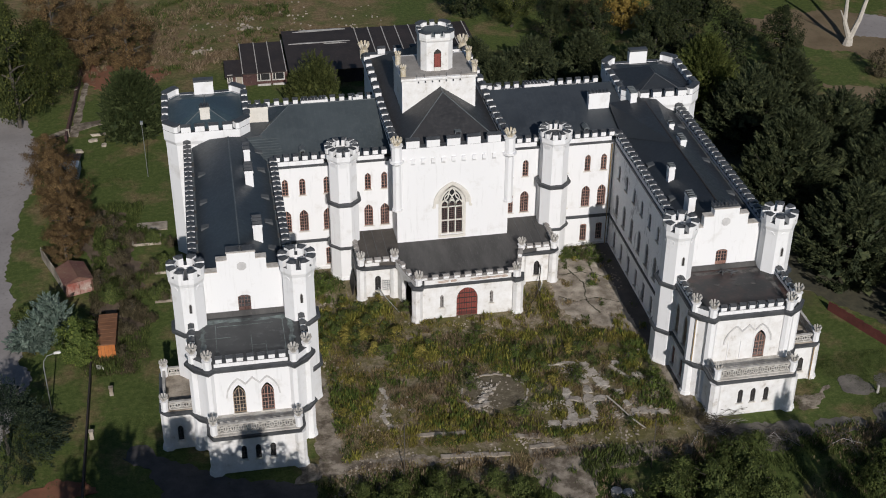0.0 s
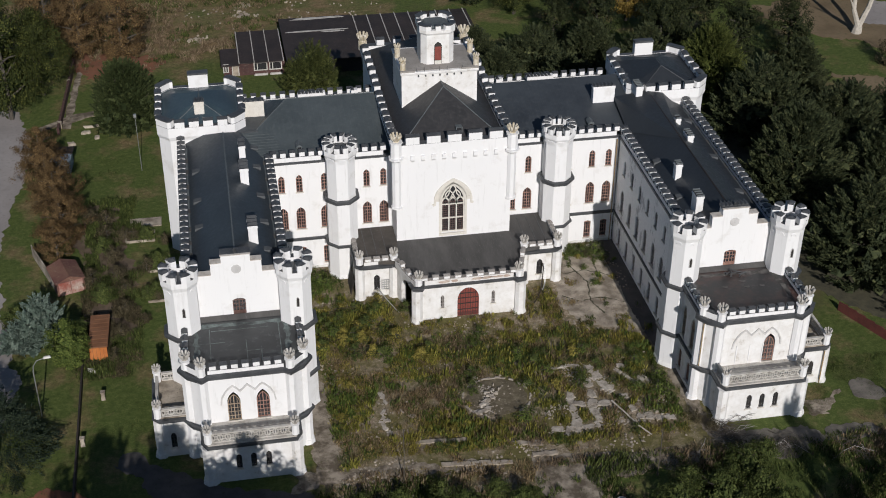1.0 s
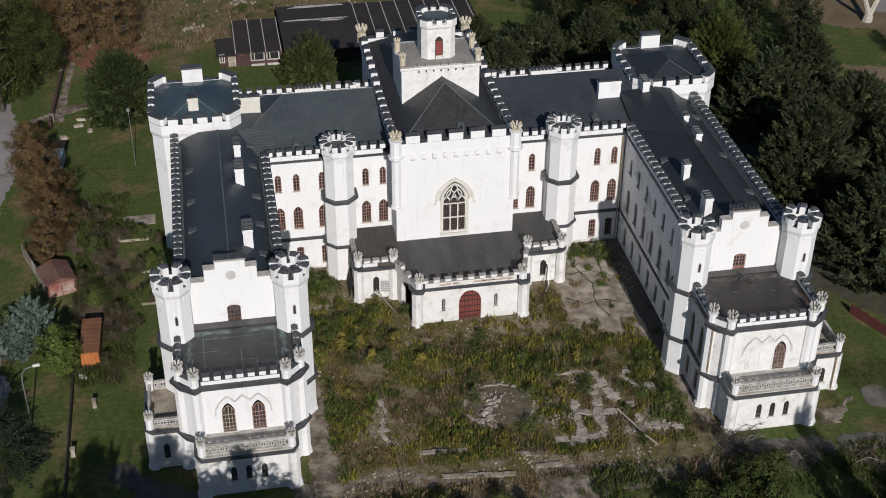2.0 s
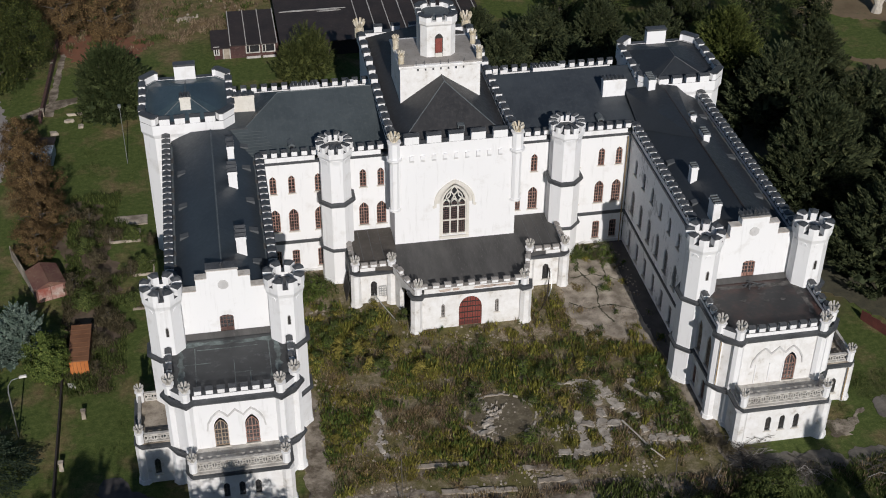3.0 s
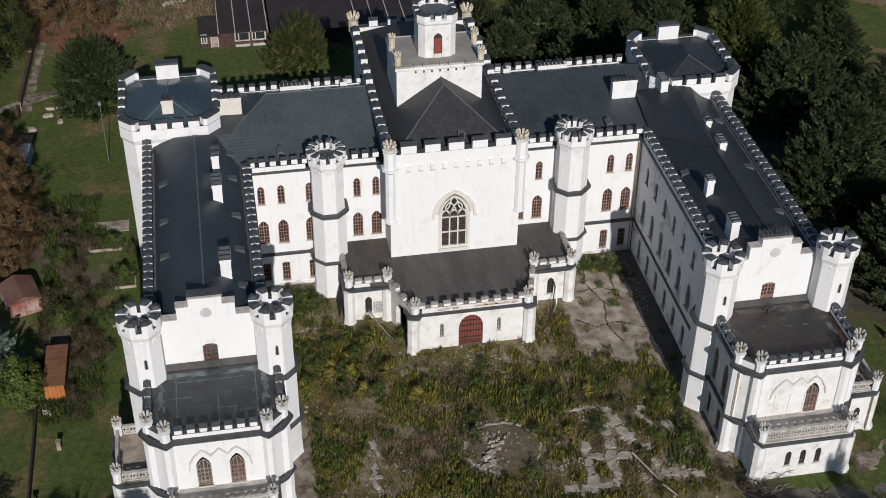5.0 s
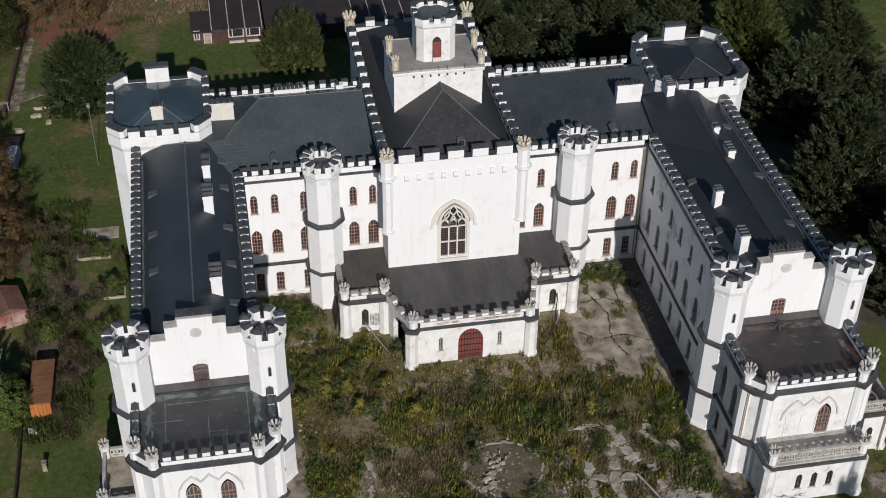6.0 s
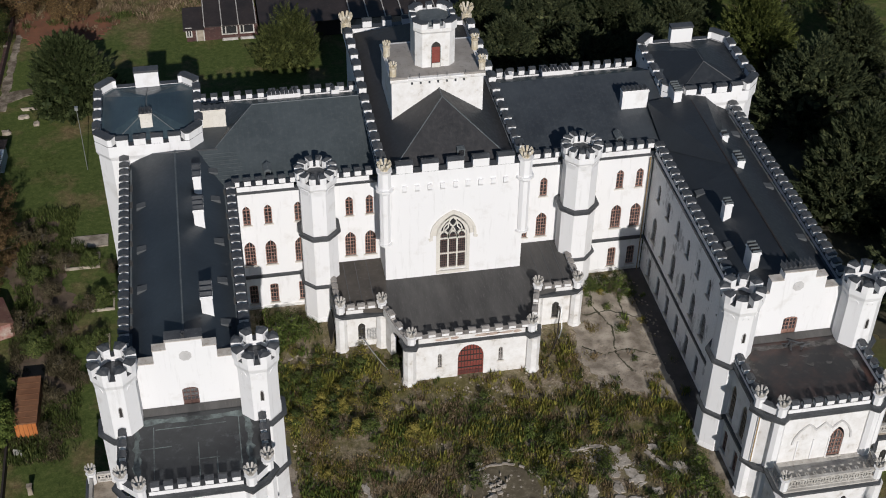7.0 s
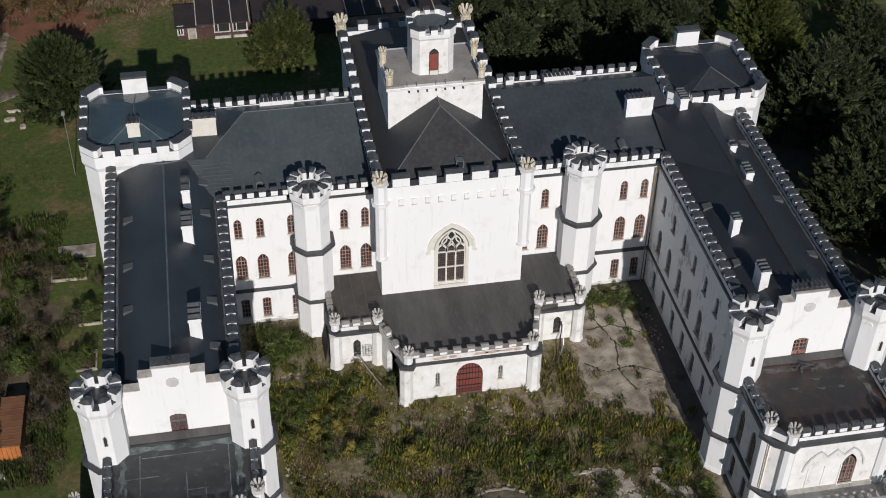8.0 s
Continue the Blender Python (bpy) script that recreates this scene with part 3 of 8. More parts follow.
def turret(cx, cy, levels, bands, crown, parent, slits=(), blocks=8, span=29):
    """Octagonal turret: white shaft, dark string courses, flared crown with a ring of blocks round a sunk deck.
    crown: z of the corbels, z of the deck, z of the block tops, apothem."""
    zc, zd, zt, rc = crown
    shaft = levels[-1][3]
    low = levels[:-1] + [(levels[-1][0], zc - 0.55, levels[-1][2], shaft)]
    bm = bmesh.new()
    oct_stack(bm, cx, cy, low + [(zc - 0.55, zc, shaft, shaft * 1.03), (zc, zc + 0.45, shaft * 1.03, rc), (zc + 0.45, zd, rc, rc)], well=(rc * 0.62, zd - 0.5))
    ring = octagon(cx, cy, rc)
    core = octagon(cx, cy, rc * 0.62)
    body = part("turret", bm, PLASTER, parent)
    for z0, z1, a in bands:
        bm = bmesh.new()
        pts = octagon(cx, cy, a - 0.22)
        band(bm, pts, 0.26, z0, z1, closed=True)
        part("string_course", bm, LEAD, body)
    bm = bmesh.new()
    prism(bm, octagon(cx, cy, rc * 0.60), zd - 0.5, zd - 0.44 if blocks == 8 else zd - 0.1)
    part("deck", bm, LEAD, body)
    bm = bmesh.new()
    ring_prism(bm, ring, core, zd, zd + 0.04)
    part("coping", bm, LEAD, body)
    if blocks > 8:
        # small pointed arches below the flare
        for i in range(8):
            a = math.tau * i / 8
            bm = bmesh.new()
            prism(bm, [(shaft - 0.05, -0.3), (shaft + 0.02, -0.3), (shaft + 0.02, 0.3), (shaft - 0.05, 0.3)], zc - 0.5, zc + 0.12, [(shaft - 0.05, -0.5), (shaft + 0.17, -0.5), (shaft + 0.17, 0.5), (shaft - 0.05, 0.5)])
            bm.transform(Matrix.Translation((cx, cy, 0)) @ Matrix.Rotation(a, 4, "Z"))
            part("corbel", bm, PLASTER, body)
    else:
        # round-headed blind niche in the flare
        for i in range(8):
            a = math.tau * i / 8
            bm = bmesh.new()
            bar2(bm, [(u, v) for u, v in arch(0.52, zc - 0.75, zc - 0.45, zc - 0.15, 5, False)][1:-1], 0.045, -shaft - 0.07, -shaft + 0.02)
            bm.transform(Matrix.Translation((cx, cy, 0)) @ Matrix.Rotation(a, 4, "Z"))
            part("niche_arch", bm, PLASTER, body)
    rr = rc * 1.07
    w = wedge_proto(rr * 0.58, rr, span, zt - zd - 0.2)
    for i in range(blocks):
        put(w, cx, cy, zd + 0.03, 360 / blocks * (i + 0.5), body)
    drop_proto(w)
    for sx, sz, h in slits:
        bm = bmesh.new()
        a = levels[-1][3]
        bm.faces.new([bm.verts.new((cx + sx + u, cy - a - 0.012, v)) for u, v in arch(0.24, sz, sz + h * 0.75, sz + h, 5)])
        slit = part("slit_window", bm, DARKWOOD, body)
        bm = bmesh.new()
        bar2(bm, [(cx + sx + u, v) for u, v in arch(0.3, sz, sz + h * 0.75, sz + h + 0.03, 5)], 0.03, cy - a - 0.05, cy - a + 0.02)
        part("surround", bm, HOOD, slit)
    return body


def hip_roof(name, x0, x1, y0, y1, ze, zr, rx0, rx1, ry0, ry1, parent, material):
    """Four slopes from the eaves to a ridge between (rx0, ry0) and (rx1, ry1)."""
    bm = bmesh.new()
    e = [bm.verts.new(p) for p in ((x0, y0, ze), (x1, y0, ze), (x1, y1, ze), (x0, y1, ze))]
    a, b = bm.verts.new((rx0, ry0, zr)), bm.verts.new((rx1, ry1, zr))
    if abs(rx1 - rx0) > abs(ry1 - ry0):
        faces = ((e[0], e[1], b, a), (e[1], e[2], b), (e[2], e[3], a, b), (e[3], e[0], a))
    else:
        faces = ((e[0], e[1], a), (e[1], e[2], b, a), (e[2], e[3], b), (e[3], e[0], a, b))
    for f in faces:
        bm.faces.new(f)
    return part(name, bm, material, parent)


def bar2(bm, pts, t, y0, y1):
    """A moulding of half-width t along a line in the xz plane, mitred at its bends."""
    line = [p for i, p in enumerate(pts) if i == 0 or math.dist(p, pts[i - 1]) > 1e-5]
    closed = len(line) > 3 and math.dist(line[0], line[-1]) < 1e-5
    if closed:
        line = line[:-1]
    n = len(line)
    rows = []
    for i, p in enumerate(line):
        ds = []
        if closed or i > 0:
            ds.append((Vector(p) - Vector(line[i - 1])).normalized())
        if closed or i < n - 1:
            ds.append((Vector(line[(i + 1) % n]) - Vector(p)).normalized())
        ns = [Vector((-d.y, d.x)) for d in ds]
        m = ns[0] if len(ns) == 1 else (ns[0] + ns[1]) / max(0.35, 1 + ns[0].dot(ns[1]))
        a, b = Vector(p) + m * t, Vector(p) - m * t
        rows.append([bm.verts.new((a.x, y0, a.y)), bm.verts.new((b.x, y0, b.y)), bm.verts.new((b.x, y1, b.y)), bm.verts.new((a.x, y1, a.y))])
    for i in range(n if closed else n - 1):
        p, q = rows[i], rows[(i + 1) % n]
        for k in range(4):
            bm.faces.new((p[k], q[k], q[(k + 1) % 4], p[(k + 1) % 4]))
    if not closed:
        bm.faces.new(rows[0][::-1])
        bm.faces.new(rows[-1])


def tube(bm, pts, r0, r1, n=6):
    rings = []
    pts = [Vector(p) for p in pts]
    for i, p in enumerate(pts):
        d = (pts[min(i + 1, len(pts) - 1)] - pts[max(i - 1, 0)]).normalized()
        u = d.orthogonal().normalized()
        v = d.cross(u)
        r = r0 + (r1 - r0) * i / (len(pts) - 1)
        rings.append([bm.verts.new(p + (u * math.cos(2 * math.pi * k / n) + v * math.sin(2 * math.pi * k / n)) * r) for k in range(n)])
    for a, b in zip(rings, rings[1:]):
        for k in range(n):
            bm.faces.new((a[k], a[(k + 1) % n], b[(k + 1) % n], b[k]))
    bm.faces.new(rings[0][::-1])
    bm.faces.new(rings[-1])


# ---- ground ----
def smooth_noise(x, y, s, amp):
    return amp * noise.noise(Vector((x * s, y * s, 0.0)))


def ground_height(x, y):
    return smooth_noise(x, y, 0.05, 0.03) + smooth_noise(x, y, 0.3, 0.012) - 0.005


def make_ground():
    near = [-90 + 2.0 * i for i in range(101)]
    line = [-2500, -1200, -600, -300, -180, -120] + near + [130, 180, 300, 600, 1200, 2500]
    bm = bmesh.new()
    grid = [[bm.verts.new((x, y, ground_height(x, y))) for x in line] for y in line]
    for j in range(len(line) - 1):
        for i in range(len(line) - 1):
            bm.faces.new((grid[j][i], grid[j][i + 1], grid[j + 1][i + 1], grid[j + 1][i]))
    return tagged(part("ground", bm, GROUND, smooth=True), "green lawn with dry brown patches round the castle", "ground", kind="structure")


def patch(name, outline, material, z=0.06, label="", category="ground", fray=0.75):
    """A thin sheet of its own surface on the ground, with a frayed edge."""
    pts = []
    for i, (a, b) in enumerate(zip(outline, outline[1:] + outline[:1])):
        a, b = Vector(a), Vector(b)
        k = max(1, int((b - a).length / 0.35))
        o = Vector((-(b - a).y, (b - a).x)).normalized()
        for j in range(k):
            q = a.lerp(b, j / k)
            f = noise.noise(Vector((q.x * 0.35, q.y * 0.35, 3.1))) + 0.6 * noise.noise(Vector((q.x * 1.3, q.y * 1.3, 1.7))) + 0.35 * noise.noise(Vector((q.x * 3.4, q.y * 3.4, 5.7)))
            q = q + o * f * fray
            pts.append((q.x, q.y))
    bm = bmesh.new()
    area = sum(a[0] * b[1] - b[0] * a[1] for a, b in zip(pts, pts[1:] + pts[:1]))
    prism(bm, pts if area > 0 else pts[::-1], z - 0.3, z)
    return tagged(part(name, bm, material), label, category, kind="structure")


make_ground()
patch("courtyard", [(-19.5, -35), (-20.9, -12), (-20.9, 4.2), (21.4, 4.2), (21.4, -30), (22, -38), (-18, -38)], COURT, 0.055, "overgrown courtyard of weeds and bare earth", "courtyard")
patch("paving", [(11, 3), (11.5, -4), (10.8, -9), (13, -13), (18.8, -16.5), (20.2, -10), (20.2, 3)], CONCRETE, 0.075, "cracked grey concrete paving beside the castle wing", "paving")
rj = random.Random(41)
for i, line in enumerate((((11.3, -1.6), (13.2, -2.9), (15.6, -2.5), (18.5, -4.2)), ((14.9, 2.4), (14.2, -1.5), (15.3, -5.2), (14.6, -8.8), (15.6, -12.0)), ((11.6, -7.4), (13.4, -8.8), (16.2, -8.4), (18.6, -9.9)), ((17.4, 2.0), (17.0, -3.4)))):
    # earth and weeds in the joints between the concrete slabs
    across = abs(line[0][0] - line[-1][0]) > 2
    left, right = [], []
    for p, q in zip(line, line[1:]):
        steps = max(2, int(math.dist(p, q) / 0.3))
        for k in range(steps):
            m = Vector(p).lerp(Vector(q), k / steps) + Vector((rj.gauss(0, 0.05), rj.gauss(0, 0.05)))
            o = Vector((0.0, rj.uniform(0.02, 0.14))) if across else Vector((rj.uniform(0.02, 0.14), 0.0))
            left.append(tuple(m + o))
            right.append(tuple(m - o))
    bm = bmesh.new()
    prism(bm, right + left[::-1], -0.1, 0.083)
    bmesh.ops.recalc_face_normals(bm, faces=bm.faces)
    tagged(part("joint_" + str(i + 1), bm, RUTS), "dark overgrown joint between concrete slabs", "joint", kind="structure")
# darker asphalt beside the wing, with the wall's shadow put into its colour
patch("wing_gutter_strip", [(18.9, 3.8), (21.3, 3.8), (21.3, -20.5), (19.2, -20.5), (18.7, -10)], DRIVE, 0.092, "dark asphalt strip along the castle wing with its shade painted in", "path", 0.2)
patch("wall_path_west", [(-19.8, -33), (-19.9, -12), (-18.6, -12), (-17.4, -24), (-17.2, -34)], DIRT, 0.08, "trodden earth strip along the castle wing", "path")
patch("wall_path_east", [(18.2, -16), (20.3, -16), (20.6, -30), (22.0, -35), (20.2, -35), (19.4, -28)], DIRT, 0.085, "trodden earth strip along the castle wing", "path")
patch("front_path_west", [(-21.5, -32.6), (-16.5, -32.6), (-9.6, -33.2), (-1.0, -34.2), (-1.3, -35.4), (-9.8, -34.5), (-17, -34.3), (-22, -35.4)], DIRT, 0.09, "bare earth path in front of the courtyard", "path", 0.9)
patch("front_path_east", [(1.6, -33.8), (8.5, -34.9), (14, -35.4), (20.5, -36.2), (20, -38.2), (12, -37.4), (7.6, -39.2), (6.2, -42.5), (3.0, -43), (1.2, -37.8)], DIRT, 0.094, "bare earth path in front of the courtyard", "path", 0.9)
EARTH = ((-12.7, -17.0, 2.6, 1.4), (-12.0, -24.6, 1.0, 3.0), (-7.0, -30.4, 2.8, 0.8), (-4.5, -18.2, 2.4, 0.7), (5.4, -13.0, 2.4, 0.9), (2.8, -12.6, 1.6, 0.6), (8.4, -16.2, 1.6, 1.0), (13.6, -30.6, 2.4, 1.1), (14.5, -18.8, 2.4, 0.8), (-8.4, -20.8, 1.8, 0.6))
patch("drive", [(-39.5, -28.5), (-37, -30.5), (-35.6, -33), (-35, -38), (-35, -60), (-24, -60), (-21, -45), (-20.5, -35.5), (-29, -33.2), (-33.5, -30.2), (-35.2, -28.4), (-37.5, -26.6)], DRIVE, 0.05, "worn asphalt drive at the corner of the castle", "road")
patch("road", [(-54.8, 52), (-53.5, 48), (-52.4, 40), (-52.2, 32), (-53.6, 22), (-54.2, 10), (-52.6, 2), (-51.6, -6), (-49.5, -13), (-52, -25), (-90, -25), (-90, 56), (-60, 54)], ASPHALT, 0.06, "grey asphalt road beside the castle garden", "road")
patch("leaf_litter", [(-48, 66), (-44, 61), (-36, 62), (-33, 66), (-38, 70), (-48, 72)], RUSTDIRT, 0.06, "reddish fallen leaves under the brown trees", "ground", 1.6)
patch("leaf_litter_near", [(-46, -30.5), (-42.8, -31.2), (-41.5, -33), (-45, -34.2), (-50, -33)], RUSTDIRT, 0.06, "reddish earth below the dark conifer", "ground")
patch("east_path_one", [(32.0, -35.3), (34.6, -34.9), (37.2, -35.2), (37.8, -36.7), (36.0, -37.2), (32.1, -36.9)], DARKPATH, 0.042, "broken asphalt path on the lawn", "path", 0.85)
patch("east_path_two", [(37.9, -28.3), (40.2, -28.2), (40.9, -31.3), (39.0, -31.5), (37.5, -31.0)], DARKPATH, 0.042, "broken asphalt patch on the lawn", "path", 0.85)
patch("east_path_three", [(31.8, -30.7), (33.8, -30.6), (36.0, -29.3), (36.0, -30.1), (34.2, -31.6), (33.5, -33.1), (31.3, -32.5)], DIRT, 0.042, "worn earth beside the castle terrace", "path", 0.85)
patch("east_path_four", [(41.9, -28.5), (43.8, -28.2), (43.0, -31.0), (41.5, -30.2)], DARKPATH, 0.042, "broken asphalt patch on the lawn", "path", 0.85)
patch("east_path_five", [(39.5, -33.3), (41.6, -33.1), (41.8, -37.6), (39.0, -37.4), (38.5, -36.3)], DARKPATH, 0.044, "broken asphalt patch on the lawn", "path", 0.85)
patch("terrace_earth", [(21.5, -33.6), (25.5, -34.0), (30.5, -34.4), (31.5, -36.6), (28, -38.5), (22.5, -38)], DARKPATH, 0.038, "dark bare earth below the castle terrace", "ground", 0.9)
patch("far_path", [(82, 62), (88, 60), (98, 50), (98, 62), (88, 72)], ASPHALT, 0.065, "pale path across the park", "path")
patch("park_dry_lawn", [(65, 71), (69, 64), (73, 59), (78, 55.5), (82, 50), (91, 50), (95, 68), (84, 73), (76, 75)], DRYLAWN, 0.055, "dry brown lawn under a bare tree", "ground", 1.6)
patch("park_dry_lawn_near", [(68.5, 44), (74, 42.5), (80, 40), (80, 35), (70, 37)], DRYLAWN, 0.055, "dry brown lawn beside the yews", "ground", 1.4)

# dark sheet on the lawn, stands in for the yews' shade
patch("yew_litter", [(38.5, -9), (44, -13.5), (50, -25), (66, -25), (75, 18), (66, 34), (64, 44), (38, 46), (37, 20)], RUTS, 0.05, "dark ground sheet standing in for shade under the yews", "ground", 1.2)
patch("garden_soil", [(-44.2, 22), (-41, 24), (-38.4, 15), (-37.6, 6), (-37.4, -4), (-38.2, -12), (-40, -14), (-40, -6), (-42.5, -3), (-43.4, 2), (-42.6, 8), (-45, 14)], GARDENSOIL, 0.045, "brown dug earth and litter in the old garden", "ground", 1.5)
patch("garden_path", [(-48.1, 45.6), (-47.0, 45.6), (-46.6, 56), (-45.9, 68), (-46.8, 68), (-47.6, 56)], DIRT, 0.05, "pale gravel path along the garden wall", "path", 0.3)
patch("garden_cross_path", [(-51.6, 46.6), (-47.0, 49.8), (-42.6, 51.2), (-42.4, 49.6), (-47.0, 47.6), (-51.0, 45.2)], DIRT, 0.052, "pale gravel path to the road", "path", 0.3)

# ---- castle ----
castle = new("castle")
tagged(castle, "white plastered neo-Gothic castle with dark sheet roofs and battlements", "castle")

W_UP = window(0.74, 2.25, 1.72, 2, 4)
W_MID = window(1.08, 2.95, 2.15, 4, 5)
W_LOW = window(0.84, 2.4, 2.2, 3, 4, pointed=False)
W_GABLE = window(1.3, 2.0, 1.72, 4, 4, pointed=False, material=DARKBROWN, door=True)
W_GABLE_E = window(1.3, 2.0, 1.72, 4, 4, pointed=False, door=True)
W_BALC = window(1.25, 3.1, 1.9, 4, 4)
W_BALC_OLD = window(1.25, 3.1, 1.9, 4, 4, material=PALEWOOD)
W_SMALL = window(0.54, 1.75, 1.35, 2, 3, material=DARKWOOD)
W_PORT = window(0.42, 1.7, 1.4, 2, 3, material=GREYWOOD)
W_PAV = window(0.7, 2.05, 1.6, 2, 3, material=DARKWOOD)
W_SIDE = window(1.05, 3.9, 2.6, 4, 4, material=PALEWOOD)
W_UPG = window(0.74, 2.25, 1.72, 2, 4, material=GREYWOOD)
W_MIDG = window(1.05, 2.95, 2.15, 4, 5, material=GREYWOOD)
W_LOWG = window(0.84, 2.4, 2.2, 3, 4, pointed=False, material=GREYWOOD)
PROTOS = [W_GABLE_E, W_UPG, W_MIDG, W_LOWG, W_UP, W_MID, W_LOW, W_GABLE, W_BALC, W_BALC_OLD, W_SMALL, W_PORT, W_PAV, W_SIDE]

M_STD = merlon_proto(0.62, 0.62, 0.58)
M_WING = merlon_proto(0.62, 0.78, 0.52)
M_BLOCK = merlon_proto(1.56, 0.75, 0.92)
M_SIDE = merlon_proto(1.0, 0.75, 0.8)
M_TOW = merlon_proto(1.12, 0.7, 0.72)
M_PAV = merlon_proto(0.62, 0.5, 0.5)
M_LITTLE = merlon_proto(0.66, 0.46, 0.36, 0.04, DECKSTONE)
PROTOS += [M_STD, M_WING, M_BLOCK, M_SIDE, M_TOW, M_PAV, M_LITTLE]
PIN = pinnacle_proto(0.5, 1.0, 0.85, STONE)
PIN_LOW = pinnacle_proto(0.48, 0.75, 0.85, STONE)
PIN_POST = pinnacle_proto(0.42, 1.15, 0.7, STONE)
PIN_TOW = pinnacle_proto(0.38, 1.0, 0.55, LICHEN)
PROTOS += [PIN, PIN_LOW, PIN_POST, PIN_TOW]

COLS = (19.6, 17.55, 14.65, 9.7, 7.72)


def op_up(u):
    return (u, 0.74, 10.7, 12.42, 12.95, True)


def op_mid(u):
    return (u, 1.08, 5.68, 7.83, 8.63, True)


def op_low(u):
    return (u, 0.84, 0.72, 2.92, 3.12, False)


# main range
YF, YB = 3.65, 19.5
for s in (-1, 1):
    xs = [s * c for c in COLS]
    x0, x1 = (-20.75, -6.7) if s < 0 else (6.7, 20.75)
    ops = []
    for x in xs:
        ops += [op_up(x - x0), op_mid(x - x0)]
        if abs(x) > 13:
            ops.append(op_low(x - x0))
    wall("front_wall", (x0, YF), (x1, YF), -0.3, 14.5, ops, castle)
    for x in xs:
        put(W_UP, x, YF, 10.7, 0, castle)
        put(W_MID, x, YF, 5.68, 0, castle)
        if abs(x) > 13:
            put(W_LOW, x, YF, 0.72, 0, castle)
    bm = bmesh.new()
    band(bm, [(x0, YF), (x1, YF)], 0.3, 14.45, 14.85)
    part("cornice", bm, LEAD, castle)
    bm = bmesh.new()
    band(bm, [(x0, YF), (x1, YF)], 0.16, 4.02, 4.45)
    part("string_course", bm, LEAD, castle)
    bm = bmesh.new()
    band(bm, [(x0, YF), (x1, YF)], 0.12, -0.3, 0.35)
    part("plinth", bm, WORN, castle)
    xa, xb = (-20.3, -14.9) if s < 0 else (14.9, 20.3)
    parapet("parapet", (xa, YF + 0.1), (xb, YF + 0.1), 14.8, 15.42, 0.62, castle, M_STD, 6)
    xa, xb = (-10.9, -7.7) if s < 0 else (7.7, 10.9)
    parapet("parapet", (xa, YF + 0.1), (xb, YF + 0.1), 14.8, 15.42, 0.62, castle, M_STD, 4)
    # back
    wall("back_wall", (x1, YB + 0.3), (x0, YB + 0.3), -0.3, 14.6, [], castle)
    parapet("parapet", (x0 - 2.0 if s < 0 else x0 + 0.6, YB), (x1 - 0.6 if s < 0 else x1 + 2.0, YB), 14.5, 15.25, 0.6, castle, M_STD, 14)
    # roof of this half: ridge along x; the west one is hipped beside the corner tower
    if s < 0:
        A, B, L, V = (-17.9, 14.8, 17.3), (-22.0, 9.3, 16.08), (-24.4, 9.28, 16.07), (-21.2, 4.2, 14.95)
        K, K2, N = (-20.5, 13.0, 16.0), (-23.2, 13.4, 16.0), (-20.5, 19.3, 15.1)
        slope = ((V, (-6.75, 4.2, 14.95), (-6.75, 14.8, 17.3), A, B, L), (A, (-6.75, 14.8, 17.3), (-6.75, 19.3, 15.0), N))
        low = ((A, K, B), (A, N, K), (B, K, K2, (-24.6, 12.0, 16.0), L), (K, N, (-23.2, 19.3, 15.1), K2))
        made = []
        # hip and low facets get a darker sheet to stand for weaker sunlight
        for faces, mat in ((slope, ROOF_G), (low, ROOF_Y)):
            bm = bmesh.new()
            for f in faces:
                bm.faces.new([bm.verts.new(q) for q in f])
            bmesh.ops.remove_doubles(bm, verts=bm.verts, dist=0.001)
            for f in bm.faces:
                f.normal_update()
            bmesh.ops.reverse_faces(bm, faces=[f for f in bm.faces if f.normal.z < 0])
            made.append(part("roof" if mat is ROOF_G else "low_roof", bm, mat, castle))
        roof = made[0]
        bm = bmesh.new()
        tube(bm, [A, B], 0.05, 0.05, 5)
        part("hip_cap", bm, LEADROOF, roof)
        bm = bmesh.new()
        tube(bm, [A, (-6.8, 14.8, 17.3)], 0.06, 0.06, 5)
        part("ridge_cap", bm, LEADROOF, roof)
        bm = bmesh.new()
        tube(bm, [(B[0] + 0.3, B[1] - 0.05, B[2] + 0.02), (L[0] - 0.4, L[1] - 0.05, L[2] + 0.03)], 0.09, 0.09, 5)
        part("flashing", bm, LEAD, roof)
        # lapped courses on the low slope beside the wing
        for k in range(9):
            y = 4.8 + 0.48 * k
            z = 14.95 + (y - 4.2) * 0.2217
            bm = bmesh.new()
            box(bm, -21.6 - 0.42 * k, -19.0 - 0.12 * k, y, y + 0.05, z - 0.02, z + 0.035)
            part("lap", bm, ROOF_G, roof)
    else:
        bm = bmesh.new()
        v = [bm.verts.new(p) for p in ((6.75, 4.2, 14.95), (26.0, 4.2, 14.95), (26.0, 14.8, 17.3), (6.75, 14.8, 17.3), (26.0, 19.3, 15.0), (6.75, 19.3, 15.0))]
        bm.faces.new((v[0], v[1], v[2], v[3]))
        bm.faces.new((v[3], v[2], v[4], v[5]))
        part("roof", bm, ROOF, castle)
